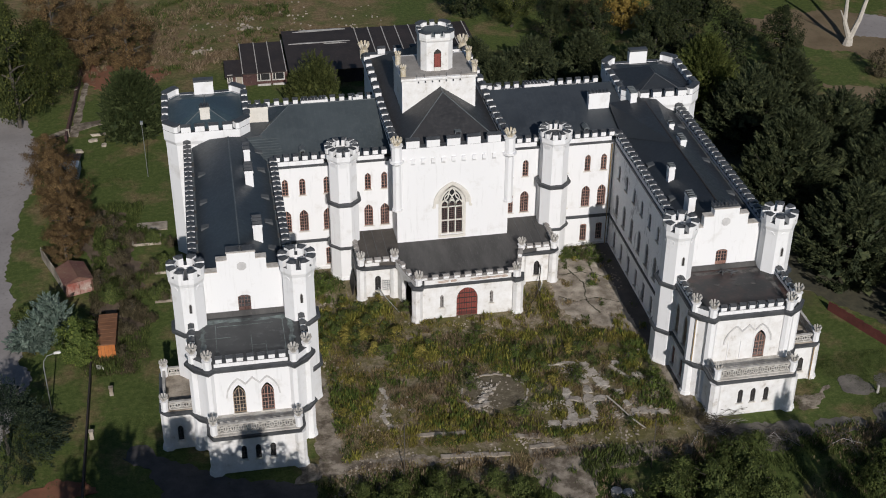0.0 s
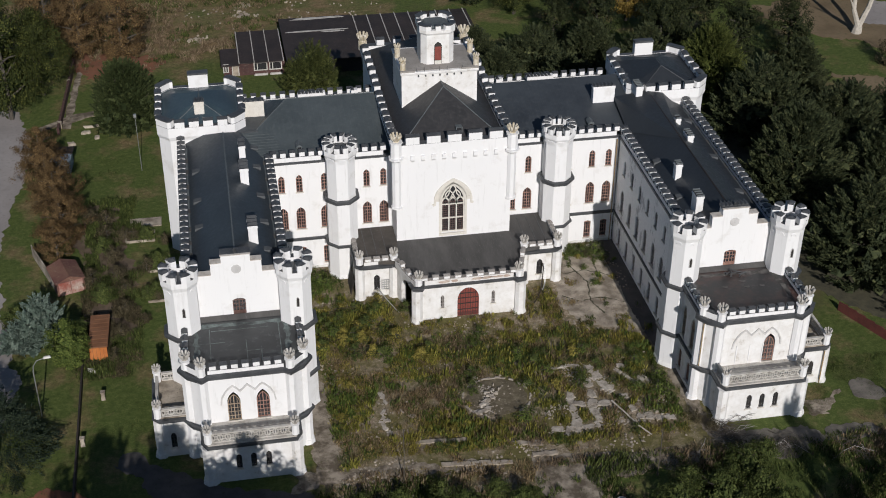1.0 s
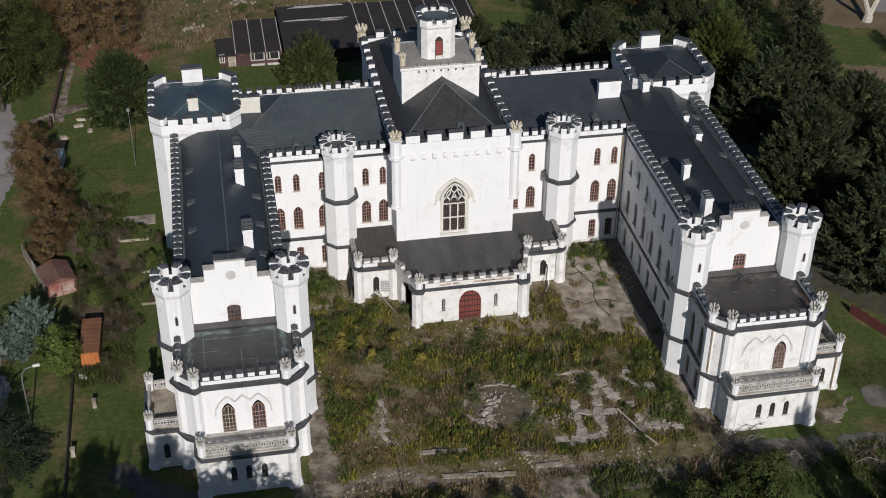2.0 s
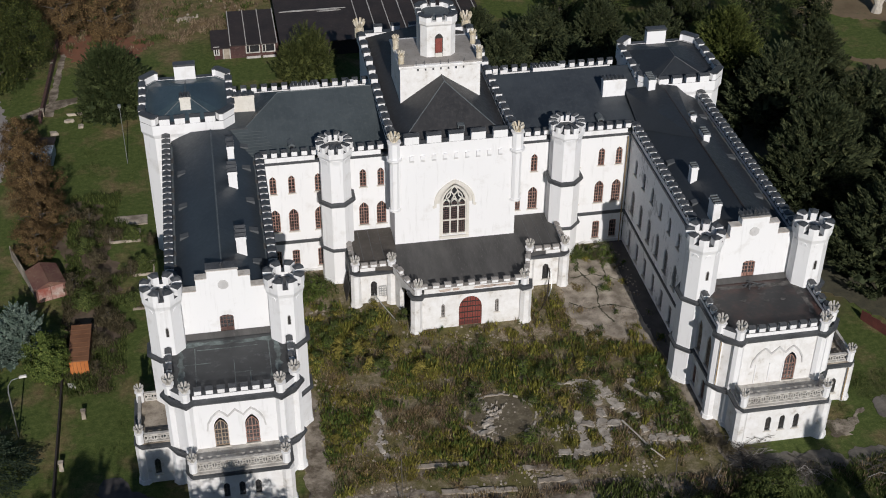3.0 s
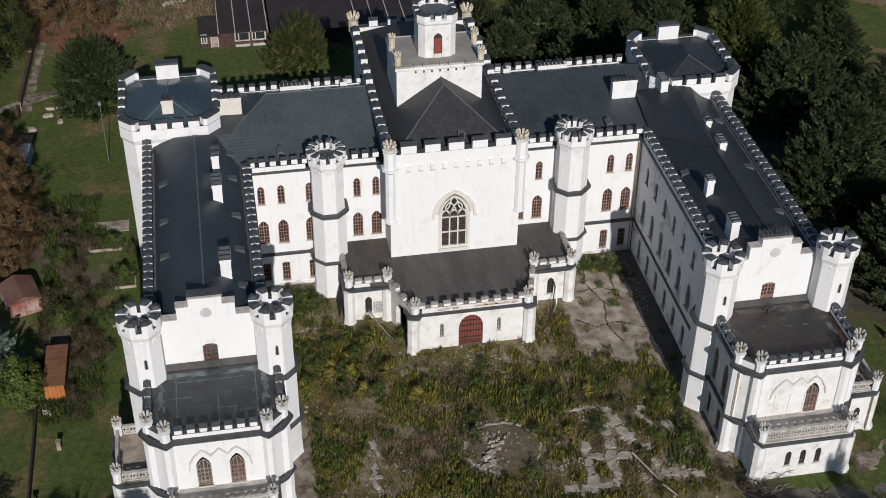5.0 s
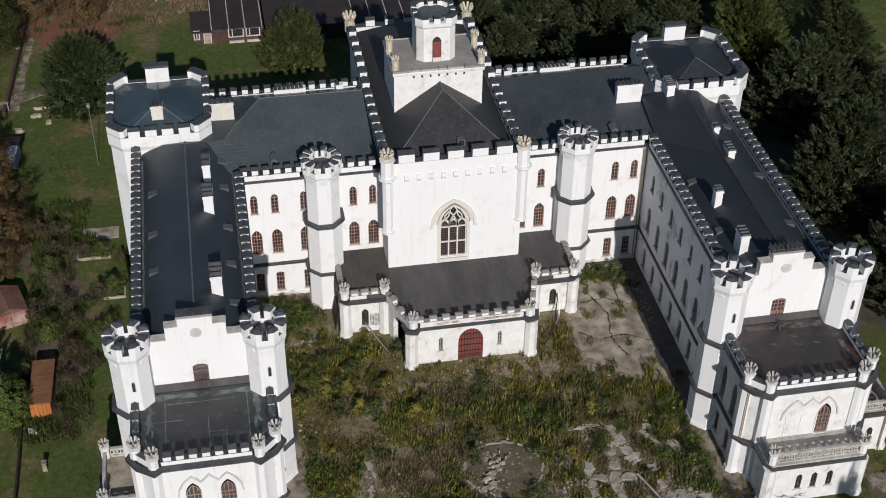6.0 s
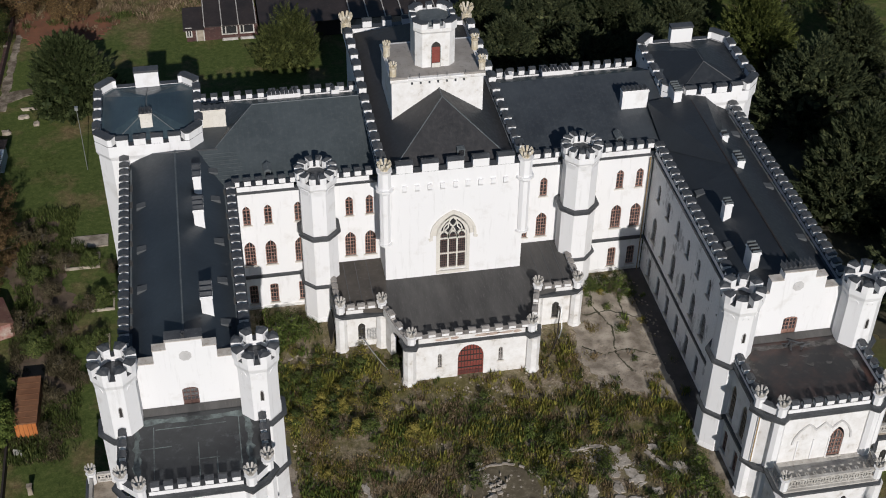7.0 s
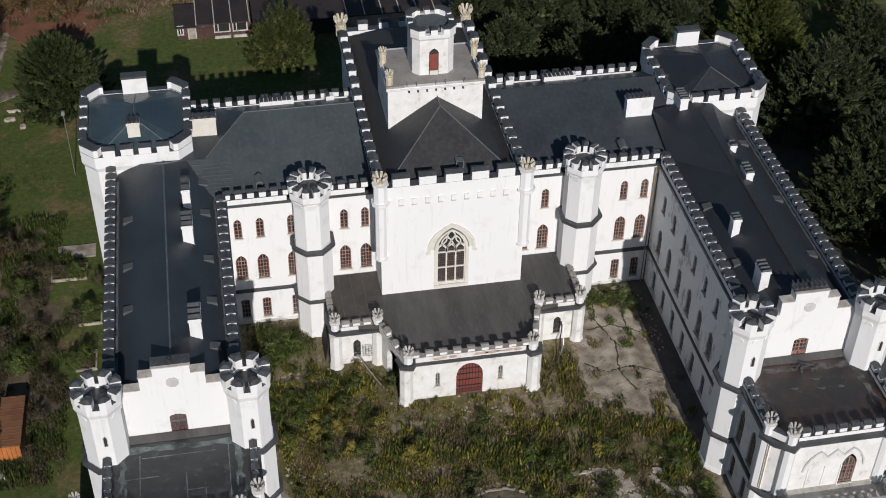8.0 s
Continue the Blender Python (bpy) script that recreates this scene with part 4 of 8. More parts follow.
    # long low chimney at the back parapet, and small roof lights
    for cx, cw in ((s * 14.5, 3.4), (s * 9.2, 0.8)):
        bm = bmesh.new()
        box(bm, cx - cw / 2, cx + cw / 2, 17.9, 18.6, 14.8, 16.25)
        ch = part("chimney", bm, PLASTER, castle)
        for k in range(max(1, int(cw / 0.45))):
            bm = bmesh.new()
            px = cx - cw / 2 + 0.22 + k * 0.45
            prism(bm, [(px - 0.2, 17.85), (px + 0.2, 17.85), (px + 0.2, 18.65), (px - 0.2, 18.65)], 16.25, 16.5, [(px - 0.02, 17.85), (px + 0.02, 17.85), (px + 0.02, 18.65), (px - 0.02, 18.65)])
            part("chimney_hood", bm, LEAD, ch)
for x in (-17.2, 13.0, 17.6):
    bm = bmesh.new()
    box(bm, x - 0.32, x + 0.32, 5.2, 6.2, 15.0, 15.75)
    prism(bm, [(x - 0.4, 5.1), (x + 0.4, 5.1), (x + 0.4, 6.4), (x - 0.4, 6.4)], 15.75, 16.05, [(x - 0.03, 5.1), (x + 0.03, 5.1), (x + 0.03, 6.4), (x - 0.03, 6.4)])
    d = part("roof_dormer", bm, LEADROOF, castle)
    bm = bmesh.new()
    box(bm, x - 0.2, x + 0.2, 5.17, 5.19, 15.25, 15.7)
    part("pane", bm, GLASS, d)

# the pair of front turrets
for s in (-1, 1):
    turret(s * 12.85, 2.35, [(-0.3, 0.5, 1.9, 1.78), (0.5, 4.6, 1.74, 1.74), (4.6, 10.5, 1.72, 1.72), (10.5, 16.0, 1.6, 1.6)],
           [(4.4, 4.75, 1.98), (10.25, 10.75, 1.98)], (15.9, 16.95, 17.85, 1.86), castle, [(0.0, 7.2, 1.2)], 12, 18)

# ---- central block ----
BX = 6.75
bigw = [(6.75 - 0.1, 2.7, 5.65, 9.85, 12.0, True)]
wall("block_front", (-BX, 0), (BX, 0), -0.3, 17.7, bigw, castle, thick=0.7)
wall("block_side", (-BX, 28.3), (-BX, 0.7), -0.3, 16.9, [], castle)
wall("block_side", (BX, 0.7), (BX, 28.3), -0.3, 16.9, [], castle)
wall("block_back", (BX, 28.8), (-BX, 28.8), -0.3, 16.9, [], castle)
for i in range(5):
    put(M_BLOCK, -4.82 + 2.41 * i, 0.3, 17.7, 0, castle)
bm = bmesh.new()
box(bm, -BX, BX, -0.05, 0.75, 17.66, 17.72)
part("coping", bm, LEAD, castle)
for i in range(9):
    bm = bmesh.new()
    x = -4.85 + 9.7 * i / 8
    prism(bm, [(x - 0.22, -0.2), (x + 0.22, -0.2), (x + 0.22, 0.02), (x - 0.22, 0.02)], 15.75, 16.25)
    prism(bm, [(x - 0.22, -0.02), (x + 0.22, -0.02), (x + 0.22, 0.02), (x - 0.22, 0.02)], 15.45, 15.75, [(x - 0.22, -0.2), (x + 0.22, -0.2), (x + 0.22, 0.02), (x - 0.22, 0.02)])
    part("corbel", bm, PLASTER, castle)
for s in (-1, 1):
    for k, (y, z) in enumerate(((2.6, 17.35), (4.4, 17.2), (6.2, 17.1), (8.0, 17.0), (9.8, 17.0), (11.6, 17.0), (13.4, 17.0), (15.4, 17.2), (17.4, 17.3), (19.6, 17.4), (21.8, 17.4), (24.0, 17.4), (26.3, 17.4))):
        put(M_SIDE, s * (BX - 0.05), y, z, 90, castle)
    parapet("parapet", (s * (BX - 0.05), 1.2), (s * (BX - 0.05), 14.2), 16.5, 17.0, 0.75, castle)
    parapet("parapet", (s * (BX - 0.05), 14.2), (s * (BX - 0.05), 28.6), 16.5, 17.4, 0.75, castle)
    # slender corner turret on a corbel
    bm = bmesh.new()
    oct_stack(bm, s * 6.72, 0.05, [(9.3, 9.6, 0.12, 0.6), (9.6, 9.8, 0.62, 0.62), (9.8, 15.7, 0.5, 0.5), (15.7, 16.0, 0.5, 0.82), (16.0, 16.25, 0.82, 0.82), (16.25, 18.1, 0.62, 0.6), (18.1, 18.25, 0.72, 0.72)])
    c = part("corner_turret", bm, PLASTER, castle)
    bm = bmesh.new()
    lotus(bm, s * 6.72, 0.05, 18.2, 0.64, 0.98, 8)
    part("finial", bm, LICHEN, c)
    bm = bmesh.new()
    oct_stack(bm, s * 6.7, 28.7, [(16.8, 17.9, 0.55, 0.55)])
    post = part("back_pinnacle", bm, LICHEN, castle)
    bm = bmesh.new()
    lotus(bm, s * 6.7, 28.7, 17.9, 0.72, 1.2, 8)
    part("finial", bm, LICHEN, post)
for x in (-4.4, -2.2, 0.0, 2.2, 4.4):
    put(M_SIDE, x, 28.7, 17.3, 0, castle)
parapet("parapet", (-BX, 28.7), (BX, 28.7), 16.5, 17.3, 0.7, castle)

# tracery window
bm = bmesh.new()


cx = -0.1
ol = [(cx + a, b) for a, b in arch(2.7, 5.65, 9.85, 12.0, 10)]
bar2(bm, ol + ol[:1], 0.1, 0.12, 0.4)
for k in (-1, 1):
    bar2(bm, [(cx + k * 0.44, 5.65), (cx + k * 0.44, 9.7)], 0.075, 0.15, 0.35)
for z in (7.5, 9.35):
    bar2(bm, [(cx - 1.3, z), (cx + 1.3, z)], 0.07, 0.16, 0.33)
for k in (-1, 0, 1):
    a = [(cx + k * 0.88 + u, z) for u, z in arch(0.86, 9.4, 9.65, 10.25, 5)]
    bar2(bm, a, 0.085, 0.15, 0.34)
for k in (-1, 1):
    # leaf-shaped lights that lean inwards, and the crossing bars between them
    leaf = [(cx + k * (0.86 - 0.40 * v + w * 0.19 * math.sin(math.pi * v)), 10.25 + 0.95 * v) for w in (-1, 1) for v in ([i / 6 for i in range(7)] if w < 0 else [1 - i / 6 for i in range(7)])]
    bar2(bm, leaf, 0.055, 0.15, 0.34)
    bar2(bm, [(cx + k * 0.44, 9.8), (cx, 10.72)], 0.055, 0.15, 0.34)
eye = [(cx + w * 0.36 * math.sin(math.pi * v), 10.75 + 1.12 * v) for w in (-1, 1) for v in ([i / 8 for i in range(9)] if w < 0 else [1 - i / 8 for i in range(9)])]
bar2(bm, eye, 0.06, 0.15, 0.34)
trac = part("tracery_window", bm, CREAM, castle, "cream stone tracery window with a pointed arch")
bm = bmesh.new()
bm.faces.new([bm.verts.new((x, 0.26, z)) for x, z in ol])
part("pane", bm, GLASS, trac)
bm = bmesh.new()
for k in range(-5, 6):
    bar2(bm, [(cx + k * 0.22, 5.7), (cx + k * 0.22, 9.9)], 0.014, 0.2, 0.25)
for k in range(14):
    bar2(bm, [(cx - 1.28, 5.9 + k * 0.29), (cx + 1.28, 5.9 + k * 0.29)], 0.016, 0.2, 0.25)
part("glazing_bars", bm, DARKBROWN, trac)
bm = bmesh.new()
hood = [(cx + a, b) for a, b in arch(4.3, 9.3, 10.0, 12.75, 12)][1:-1]
bar2(bm, [(cx - 2.4, 9.5), (cx - 2.15, 9.6)] + hood + [(cx + 2.15, 9.6), (cx + 2.4, 9.5)], 0.13, -0.14, 0.0)
part("hood_mould", bm, CREAM, trac)
bm = bmesh.new()
box(bm, cx - 1.65, cx + 1.65, -0.2, 0.1, 5.28, 5.6)
part("sill", bm, CREAM, trac)
bm = bmesh.new()
bar2(bm, [(cx + a, b) for a, b in arch(3.02, 5.6, 9.85, 12.2, 12)], 0.15, -0.05, 0.02)
part("reveal", bm, CREAM, trac)
bm = bmesh.new()
bar2(bm, [(cx + a, b) for a, b in arch(3.6, 9.3, 9.95, 12.45, 12)][1:-1], 0.2, -0.05, 0.01)
part("hood_soffit", bm, CREAM, trac)

# block roof and tower
hip_roof("block_roof", -6.3, 6.3, 0.75, 28.2, 16.75, 21.1, 0, 0, 7.2, 22.0, castle, ROOF_B)
bm = bmesh.new()
for a, b in (((-6.3, 0.75, 16.77), (0, 7.2, 21.12)), ((6.3, 0.75, 16.77), (0, 7.2, 21.12)), ((0, 7.2, 21.12), (0, 9.0, 21.12))):
    tube(bm, [a, b], 0.06, 0.06, 5)
part("ridge_cap", bm, LEADROOF, castle)
bm = bmesh.new()
box(bm, 0.55, 1.3, 2.0, 2.7, 17.6, 18.35)
d = part("skylight", bm, LEADROOF, castle)
bm = bmesh.new()
box(bm, 0.65, 1.2, 1.985, 1.999, 17.75, 18.3)
part("pane", bm, GLASS, d)
TX, TZ = -0.15, 22.45
bm = bmesh.new()
box(bm, TX - 4.5, TX + 4.5, 8.8, 15.6, 16.5, TZ - 0.25)
box(bm, TX - 4.65, TX + 4.65, 8.65, 15.75, TZ - 0.25, TZ)
tb = part("tower_base", bm, WORN, castle, "stained white platform of the belvedere")
bm = bmesh.new()
box(bm, TX - 4.3, TX + 4.3, 9.0, 15.4, TZ, TZ + 0.04)
part("deck", bm, DECKSTONE, tb)
for k in range(7):
    bm = bmesh.new()
    box(bm, TX - 2.6 + k * 0.85, TX - 2.45 + k * 0.85, 8.55, 8.67, TZ - 0.6, TZ - 0.4)
    part("drain_spout", bm, LEAD, tb)
    if k not in (2, 5):
        bm = bmesh.new()
        tube(bm, [(TX - 2.7 + k * 0.9, 8.75, TZ), (TX - 2.7 + k * 0.9, 8.75, TZ + 0.5)], 0.03, 0.03, 4)
        part("rail_stub", bm, LEAD, tb)
for x0, x1 in ((TX - 4.65, TX - 2.95), (TX + 2.6, TX + 4.65)):
    bm = bmesh.new()
    box(bm, x0, x1, 8.62, 8.95, TZ, TZ + 0.2)
    part("kerb_stone", bm, DECKSTONE, tb)
bm = bmesh.new()
band(bm, [(TX - 4.65, 8.65), (TX + 4.65, 8.65)], 0.1, TZ - 0.32, TZ - 0.12)
part("cornice", bm, WORN, tb)
for sx, y in ((-4.3, 9.2), (4.4, 9.2), (-4.3, 13.3), (4.5, 13.3)):
    put(PIN_TOW, TX + sx, y, TZ, 0, castle)
bm = bmesh.new()
oc = (TX + 0.1, 12.4)


def cut_square(g, cut=0.72):
    """Square plan with cut corners about the belvedere's middle."""
    x, y = oc
    return [(x + g * a, y + g * b) for a, b in ((-1, -1 + cut), (-1 + cut, -1), (1 - cut, -1), (1, -1 + cut), (1, 1 - cut), (1 - cut, 1), (-1 + cut, 1), (-1, 1 - cut))]


BW = 1.96
prism(bm, cut_square(BW, 0.32), TZ, TZ + 3.7)
prism(bm, cut_square(BW, 0.32), TZ + 3.7, TZ + 3.95, cut_square(BW + 0.16, 0.32))
prism(bm, cut_square(BW + 0.16, 0.32), TZ + 3.95, TZ + 4.3)
tw = part("belvedere_tower", bm, WORN, castle)
c = Vector(oc)
q = [Vector(w) for w in cut_square(BW + 0.16, 0.32)]
arcs = []
for i in range(4):
    a, b, d, e = q[(2 * i - 1) % 8], q[2 * i], q[(2 * i + 1) % 8], q[(2 * i + 2) % 8]
    arcs.append([b.lerp(a, 0.2), b, d, d.lerp(e, 0.2)])
    arcs.append([d.lerp(e, 0.39), d.lerp(e, 0.61)])
for arc in arcs:
    for name, g, h, z0, z1 in (("merlon", 1.0, 0.8, TZ + 4.3, TZ + 4.85), ("cap", 1.03, 0.76, TZ + 4.85, TZ + 4.97)):
        ring = [tuple(c + (w - c) * g) for w in arc] + [tuple(c + (w - c) * h) for w in reversed(arc)]
        bm = bmesh.new()
        prism(bm, ring, z0, z1)
        bmesh.ops.recalc_face_normals(bm, faces=bm.faces)
        ob = part(name, bm, PLASTER if name == "merlon" else LEAD, tw if name == "merlon" else ob)
bm = bmesh.new()
prism(bm, cut_square(BW * 0.86, 0.45), TZ + 4.3, TZ + 4.36)
prism(bm, cut_square(BW * 0.74, 0.5), TZ + 4.36, TZ + 4.55, cut_square(BW * 0.66, 0.55))
part("deck", bm, LEADROOF, tw)
fy = oc[1] - BW
bm = bmesh.new()
line = [(oc[0] + a, TZ + b) for a, b in ((-0.45, 0), (-0.45, 2.4), (-0.3, 2.65), (0, 2.85), (0.3, 2.65), (0.45, 2.4), (0.45, 0))]
bm.faces.new([bm.verts.new((x, fy - 0.02, z)) for x, z in line])
dk = part("tower_door", bm, DARKWOOD, tw)
bm = bmesh.new()
for k in range(4):
    box(bm, oc[0] - 0.38 + k * 0.19, oc[0] - 0.2 + k * 0.19, fy - 0.06, fy - 0.02, TZ + 0.55, TZ + 2.25)
part("door_leaf", bm, REDDOOR, dk, "faded red wooden door leaf")
bm = bmesh.new()
box(bm, oc[0] - 0.4, oc[0] + 0.4, fy - 0.1, fy - 0.02, TZ, TZ + 0.5)
part("threshold", bm, WHITEPAINT, dk)

# ---- portico ----
PY = -9.4
PW, PZ = 5.9, 4.4
dops = [(PW - 0.05, 2.5, 0.0, 2.4, 3.98, False), (PW - 3.03, 0.42, 1.55, 2.95, 3.25, True), (PW + 2.85, 0.42, 1.55, 2.95, 3.25, True)]
wall("portico_front", (-PW, PY), (PW, PY), -0.3, PZ, dops, castle, WORN)
put(W_PORT, -3.03, PY, 1.55, 0, castle)
put(W_PORT, 2.85, PY, 1.55, 0, castle)
# double door
bm = bmesh.new()
line = [(-0.05 + a, b) for a, b in arch(2.5, 0.0, 2.4, 3.98, 8, False)]
bm.faces.new([bm.verts.new((x, PY + 0.3, z)) for x, z in line])
bar2(bm, line + line[:1], 0.09, PY + 0.18, PY + 0.3)
door = part("portico_door", bm, REDDOOR, castle, "red-brown arched double door")
bm = bmesh.new()
for k in range(9):
    x = -1.2 + k * 0.29
    h = 2.4 + 1.45 * math.sqrt(max(0.0, 1 - ((x + 0.05) / 1.27) ** 2))
    tube(bm, [(x, PY + 0.22, 0.1), (x, PY + 0.22, h)], 0.035, 0.035, 4)
for z in (0.9, 1.7, 2.45, 3.1):
    hw = 1.2 if z <= 2.4 else 1.2 * math.sqrt(max(0.05, 1 - ((z - 2.4) / 1.55) ** 2))
    box(bm, -0.05 - hw, -0.05 + hw, PY + 0.2, PY + 0.25, z - 0.05, z + 0.05)
part("door_grille", bm, DARKWOOD, door)
bm = bmesh.new()
box(bm, -1.2, 1.1, PY + 0.24, PY + 0.29, 0.02, 0.5)
part("door_panel", bm, REDFENCE, door)


def cant_wall(s):
    a, b = (s * PW, PY), (s * 7.45, -4.3)
    p, q = (b, a) if s < 0 else (a, b)
    ln = (Vector(a) - Vector(b)).length
    wall("portico_side", p, q, -0.3, PZ, [(ln / 2, 3.0, -0.3, 2.4, 3.8, False)], castle, WORN, thick=0.6)
    # inside of the carriage arch
    bm = bmesh.new()
    m = (Vector(a) + Vector(b)) / 2
    d = (Vector(b) - Vector(a)).normalized()
    inn = Vector((-s, 0)).lerp(Vector((0, 0)), 0.0)
    bmesh.ops.create_cube(bm, size=1.0, matrix=Matrix.Translation((m.x - s * 1.6, m.y + 0.4, 1.7)) @ Matrix.Diagonal((0.1, 3.6, 4.0, 1)))
    part("inner_door", bm, DARKWOOD, castle)
    # ramped parapet that climbs to the pavilion
    n = 6
    for i in range(n):
        f0, f1 = i / n, (i + 1) / n
        A, B = Vector(a).lerp(Vector(b), f0), Vector(a).lerp(Vector(b), f1)
        if s < 0:
            A, B = B, A
        z = 5.15 - 0.35 * math.sin(math.pi * (f0 + f1) / 2)
        o = parapet("parapet", tuple(A), tuple(B), PZ, z + 0.3, 0.45, castle, material=WORN)
        if i % 2 == 0:
            mm = (A + B) / 2
            put(M_LITTLE, mm.x, mm.y, z + 0.35, math.degrees(math.atan2(d.y, d.x)), o)


for s in (-1, 1):
    cant_wall(s)
    # corner pier
    bm = bmesh.new()
    oct_stack(bm, s * 5.95, PY - 0.05, [(-0.3, 0.5, 0.78, 0.66), (0.5, 4.4, 0.62, 0.62)])
    part("corner_pier", bm, WORN, castle)
    put(PIN_LOW, s * 5.75, PY, 5.0, 0, castle)
    # side pavilion
    xi, xo, yf = s * 7.45, s * 12.0, -3.6
    x0, x1 = min(xi, xo), max(xi, xo)
    u = s * 9.7 - x0
    wall("pavilion_front", (x0, yf), (x1, yf), -0.3, 4.2, [(u, 0.7, 0.92, 2.52, 2.97, True)], castle, WORN)
    put(W_PAV, s * 9.7, yf, 0.92, 0, castle)
    if s < 0:
        wall("pavilion_side", (xo, YF), (xo, yf), -0.3, 4.2, [], castle, WORN)
        wall("pavilion_side", (xi, yf), (xi, -4.3), -0.3, 4.2, [], castle, WORN)
    else:
        wall("pavilion_side", (xo, yf), (xo, YF), -0.3, 4.2, [], castle, WORN)
        wall("pavilion_side", (xi, -4.3), (xi, yf), -0.3, 4.2, [], castle, WORN)
    for px in (11.7, 7.7):
        bm = bmesh.new()
        oct_stack(bm, s * px, yf - 0.15, [(-0.3, 0.4, 0.72, 0.6), (0.4, 4.2, 0.56, 0.56)])
        part("corner_pier", bm, WORN, castle)
        put(PIN_LOW, s * px, yf - 0.1, 4.75, 0, castle)
    pts = [(s * 12.0, YF), (s * 12.0, yf), (s * 11.5, yf - 0.4), (s * 7.6, yf - 0.4), (s * 7.3, -4.4)]
    bm = bmesh.new()
    band(bm, pts if s < 0 else pts[::-1], 0.3, 4.1, 4.55)
    part("cornice", bm, LEAD, castle)
    parapet("parapet", (min(s * 8.2, s * 11.2), yf - 0.05), (max(s * 8.2, s * 11.2), yf - 0.05), 4.5, 5.0, 0.42, castle, M_LITTLE, 3, False, WORN)
    parapet("parapet", (s * 11.85, -3.0), (s * 11.85, 1.0), 4.5, 5.0, 0.42, castle, M_LITTLE, 4, False, WORN)
    bm = bmesh.new()
    q = [(s * 6.75, 3.6), (s * 6.75, -0.02), (s * 7.3, -4.2), (s * 11.9, -3.5), (s * 11.9, 3.6)]
    prism(bm, q if s < 0 else q[::-1], 4.3, 5.0)
    bmesh.ops.recalc_face_normals(bm, faces=bm.faces)
    pr = part("pavilion_roof", bm, BROWNFELT if s < 0 else FELT, castle)
    for k in range(3):
        bm = bmesh.new()
        sx = s * (8.3 + 1.15 * k)
        box(bm, sx - 0.03, sx + 0.03, -3.3, 3.4, 5.0, 5.02)
        part("felt_seam", bm, LEAD, pr)
bm = bmesh.new()
band(bm, [(-6.6, -8.6), (-6.35, PY - 0.3), (-5.5, PY - 0.5), (-5.2, PY), (5.2, PY), (5.5, PY - 0.5), (6.35, PY - 0.3), (6.6, -8.6)], 0.26, 4.42, 4.9)
part("cornice", bm, LEAD, castle)
front = parapet("parapet", (-5.1, PY + 0.1), (5.1, PY + 0.1), 4.4, 5.5, 0.45, castle, M_LITTLE, 9, True, WORN)
rp = random.Random(17)
for x, w in ((-2.9, 0.8), (-1.7, 0.5), (0.9, 0.9), (2.1, 0.9), (3.2, 1.0), (4.3, 0.5)):
    bm = bmesh.new()
    o = [(x + w * rp.uniform(0.6, 1.0) * math.cos(math.tau * k / 11), 5.18 + 0.24 * rp.uniform(0.4, 1.0) * math.sin(math.tau * k / 11)) for k in range(11)]
    bm.faces.new([bm.verts.new((u, PY - 0.131, v)) for u, v in o])
    part("bared_patch", bm, RAWBRICK, front)
bm = bmesh.new()
v = [bm.verts.new(p) for p in ((-5.7, PY + 0.3, 4.75), (5.7, PY + 0.3, 4.75), (7.3, -4.2, 4.95), (6.75, 0, 5.04), (-6.75, 0, 5.04), (-7.3, -4.2, 4.95))]
bm.faces.new(v)
bmesh.ops.recalc_face_normals(bm, faces=bm.faces)
part("portico_roof", bm, FELT, castle)

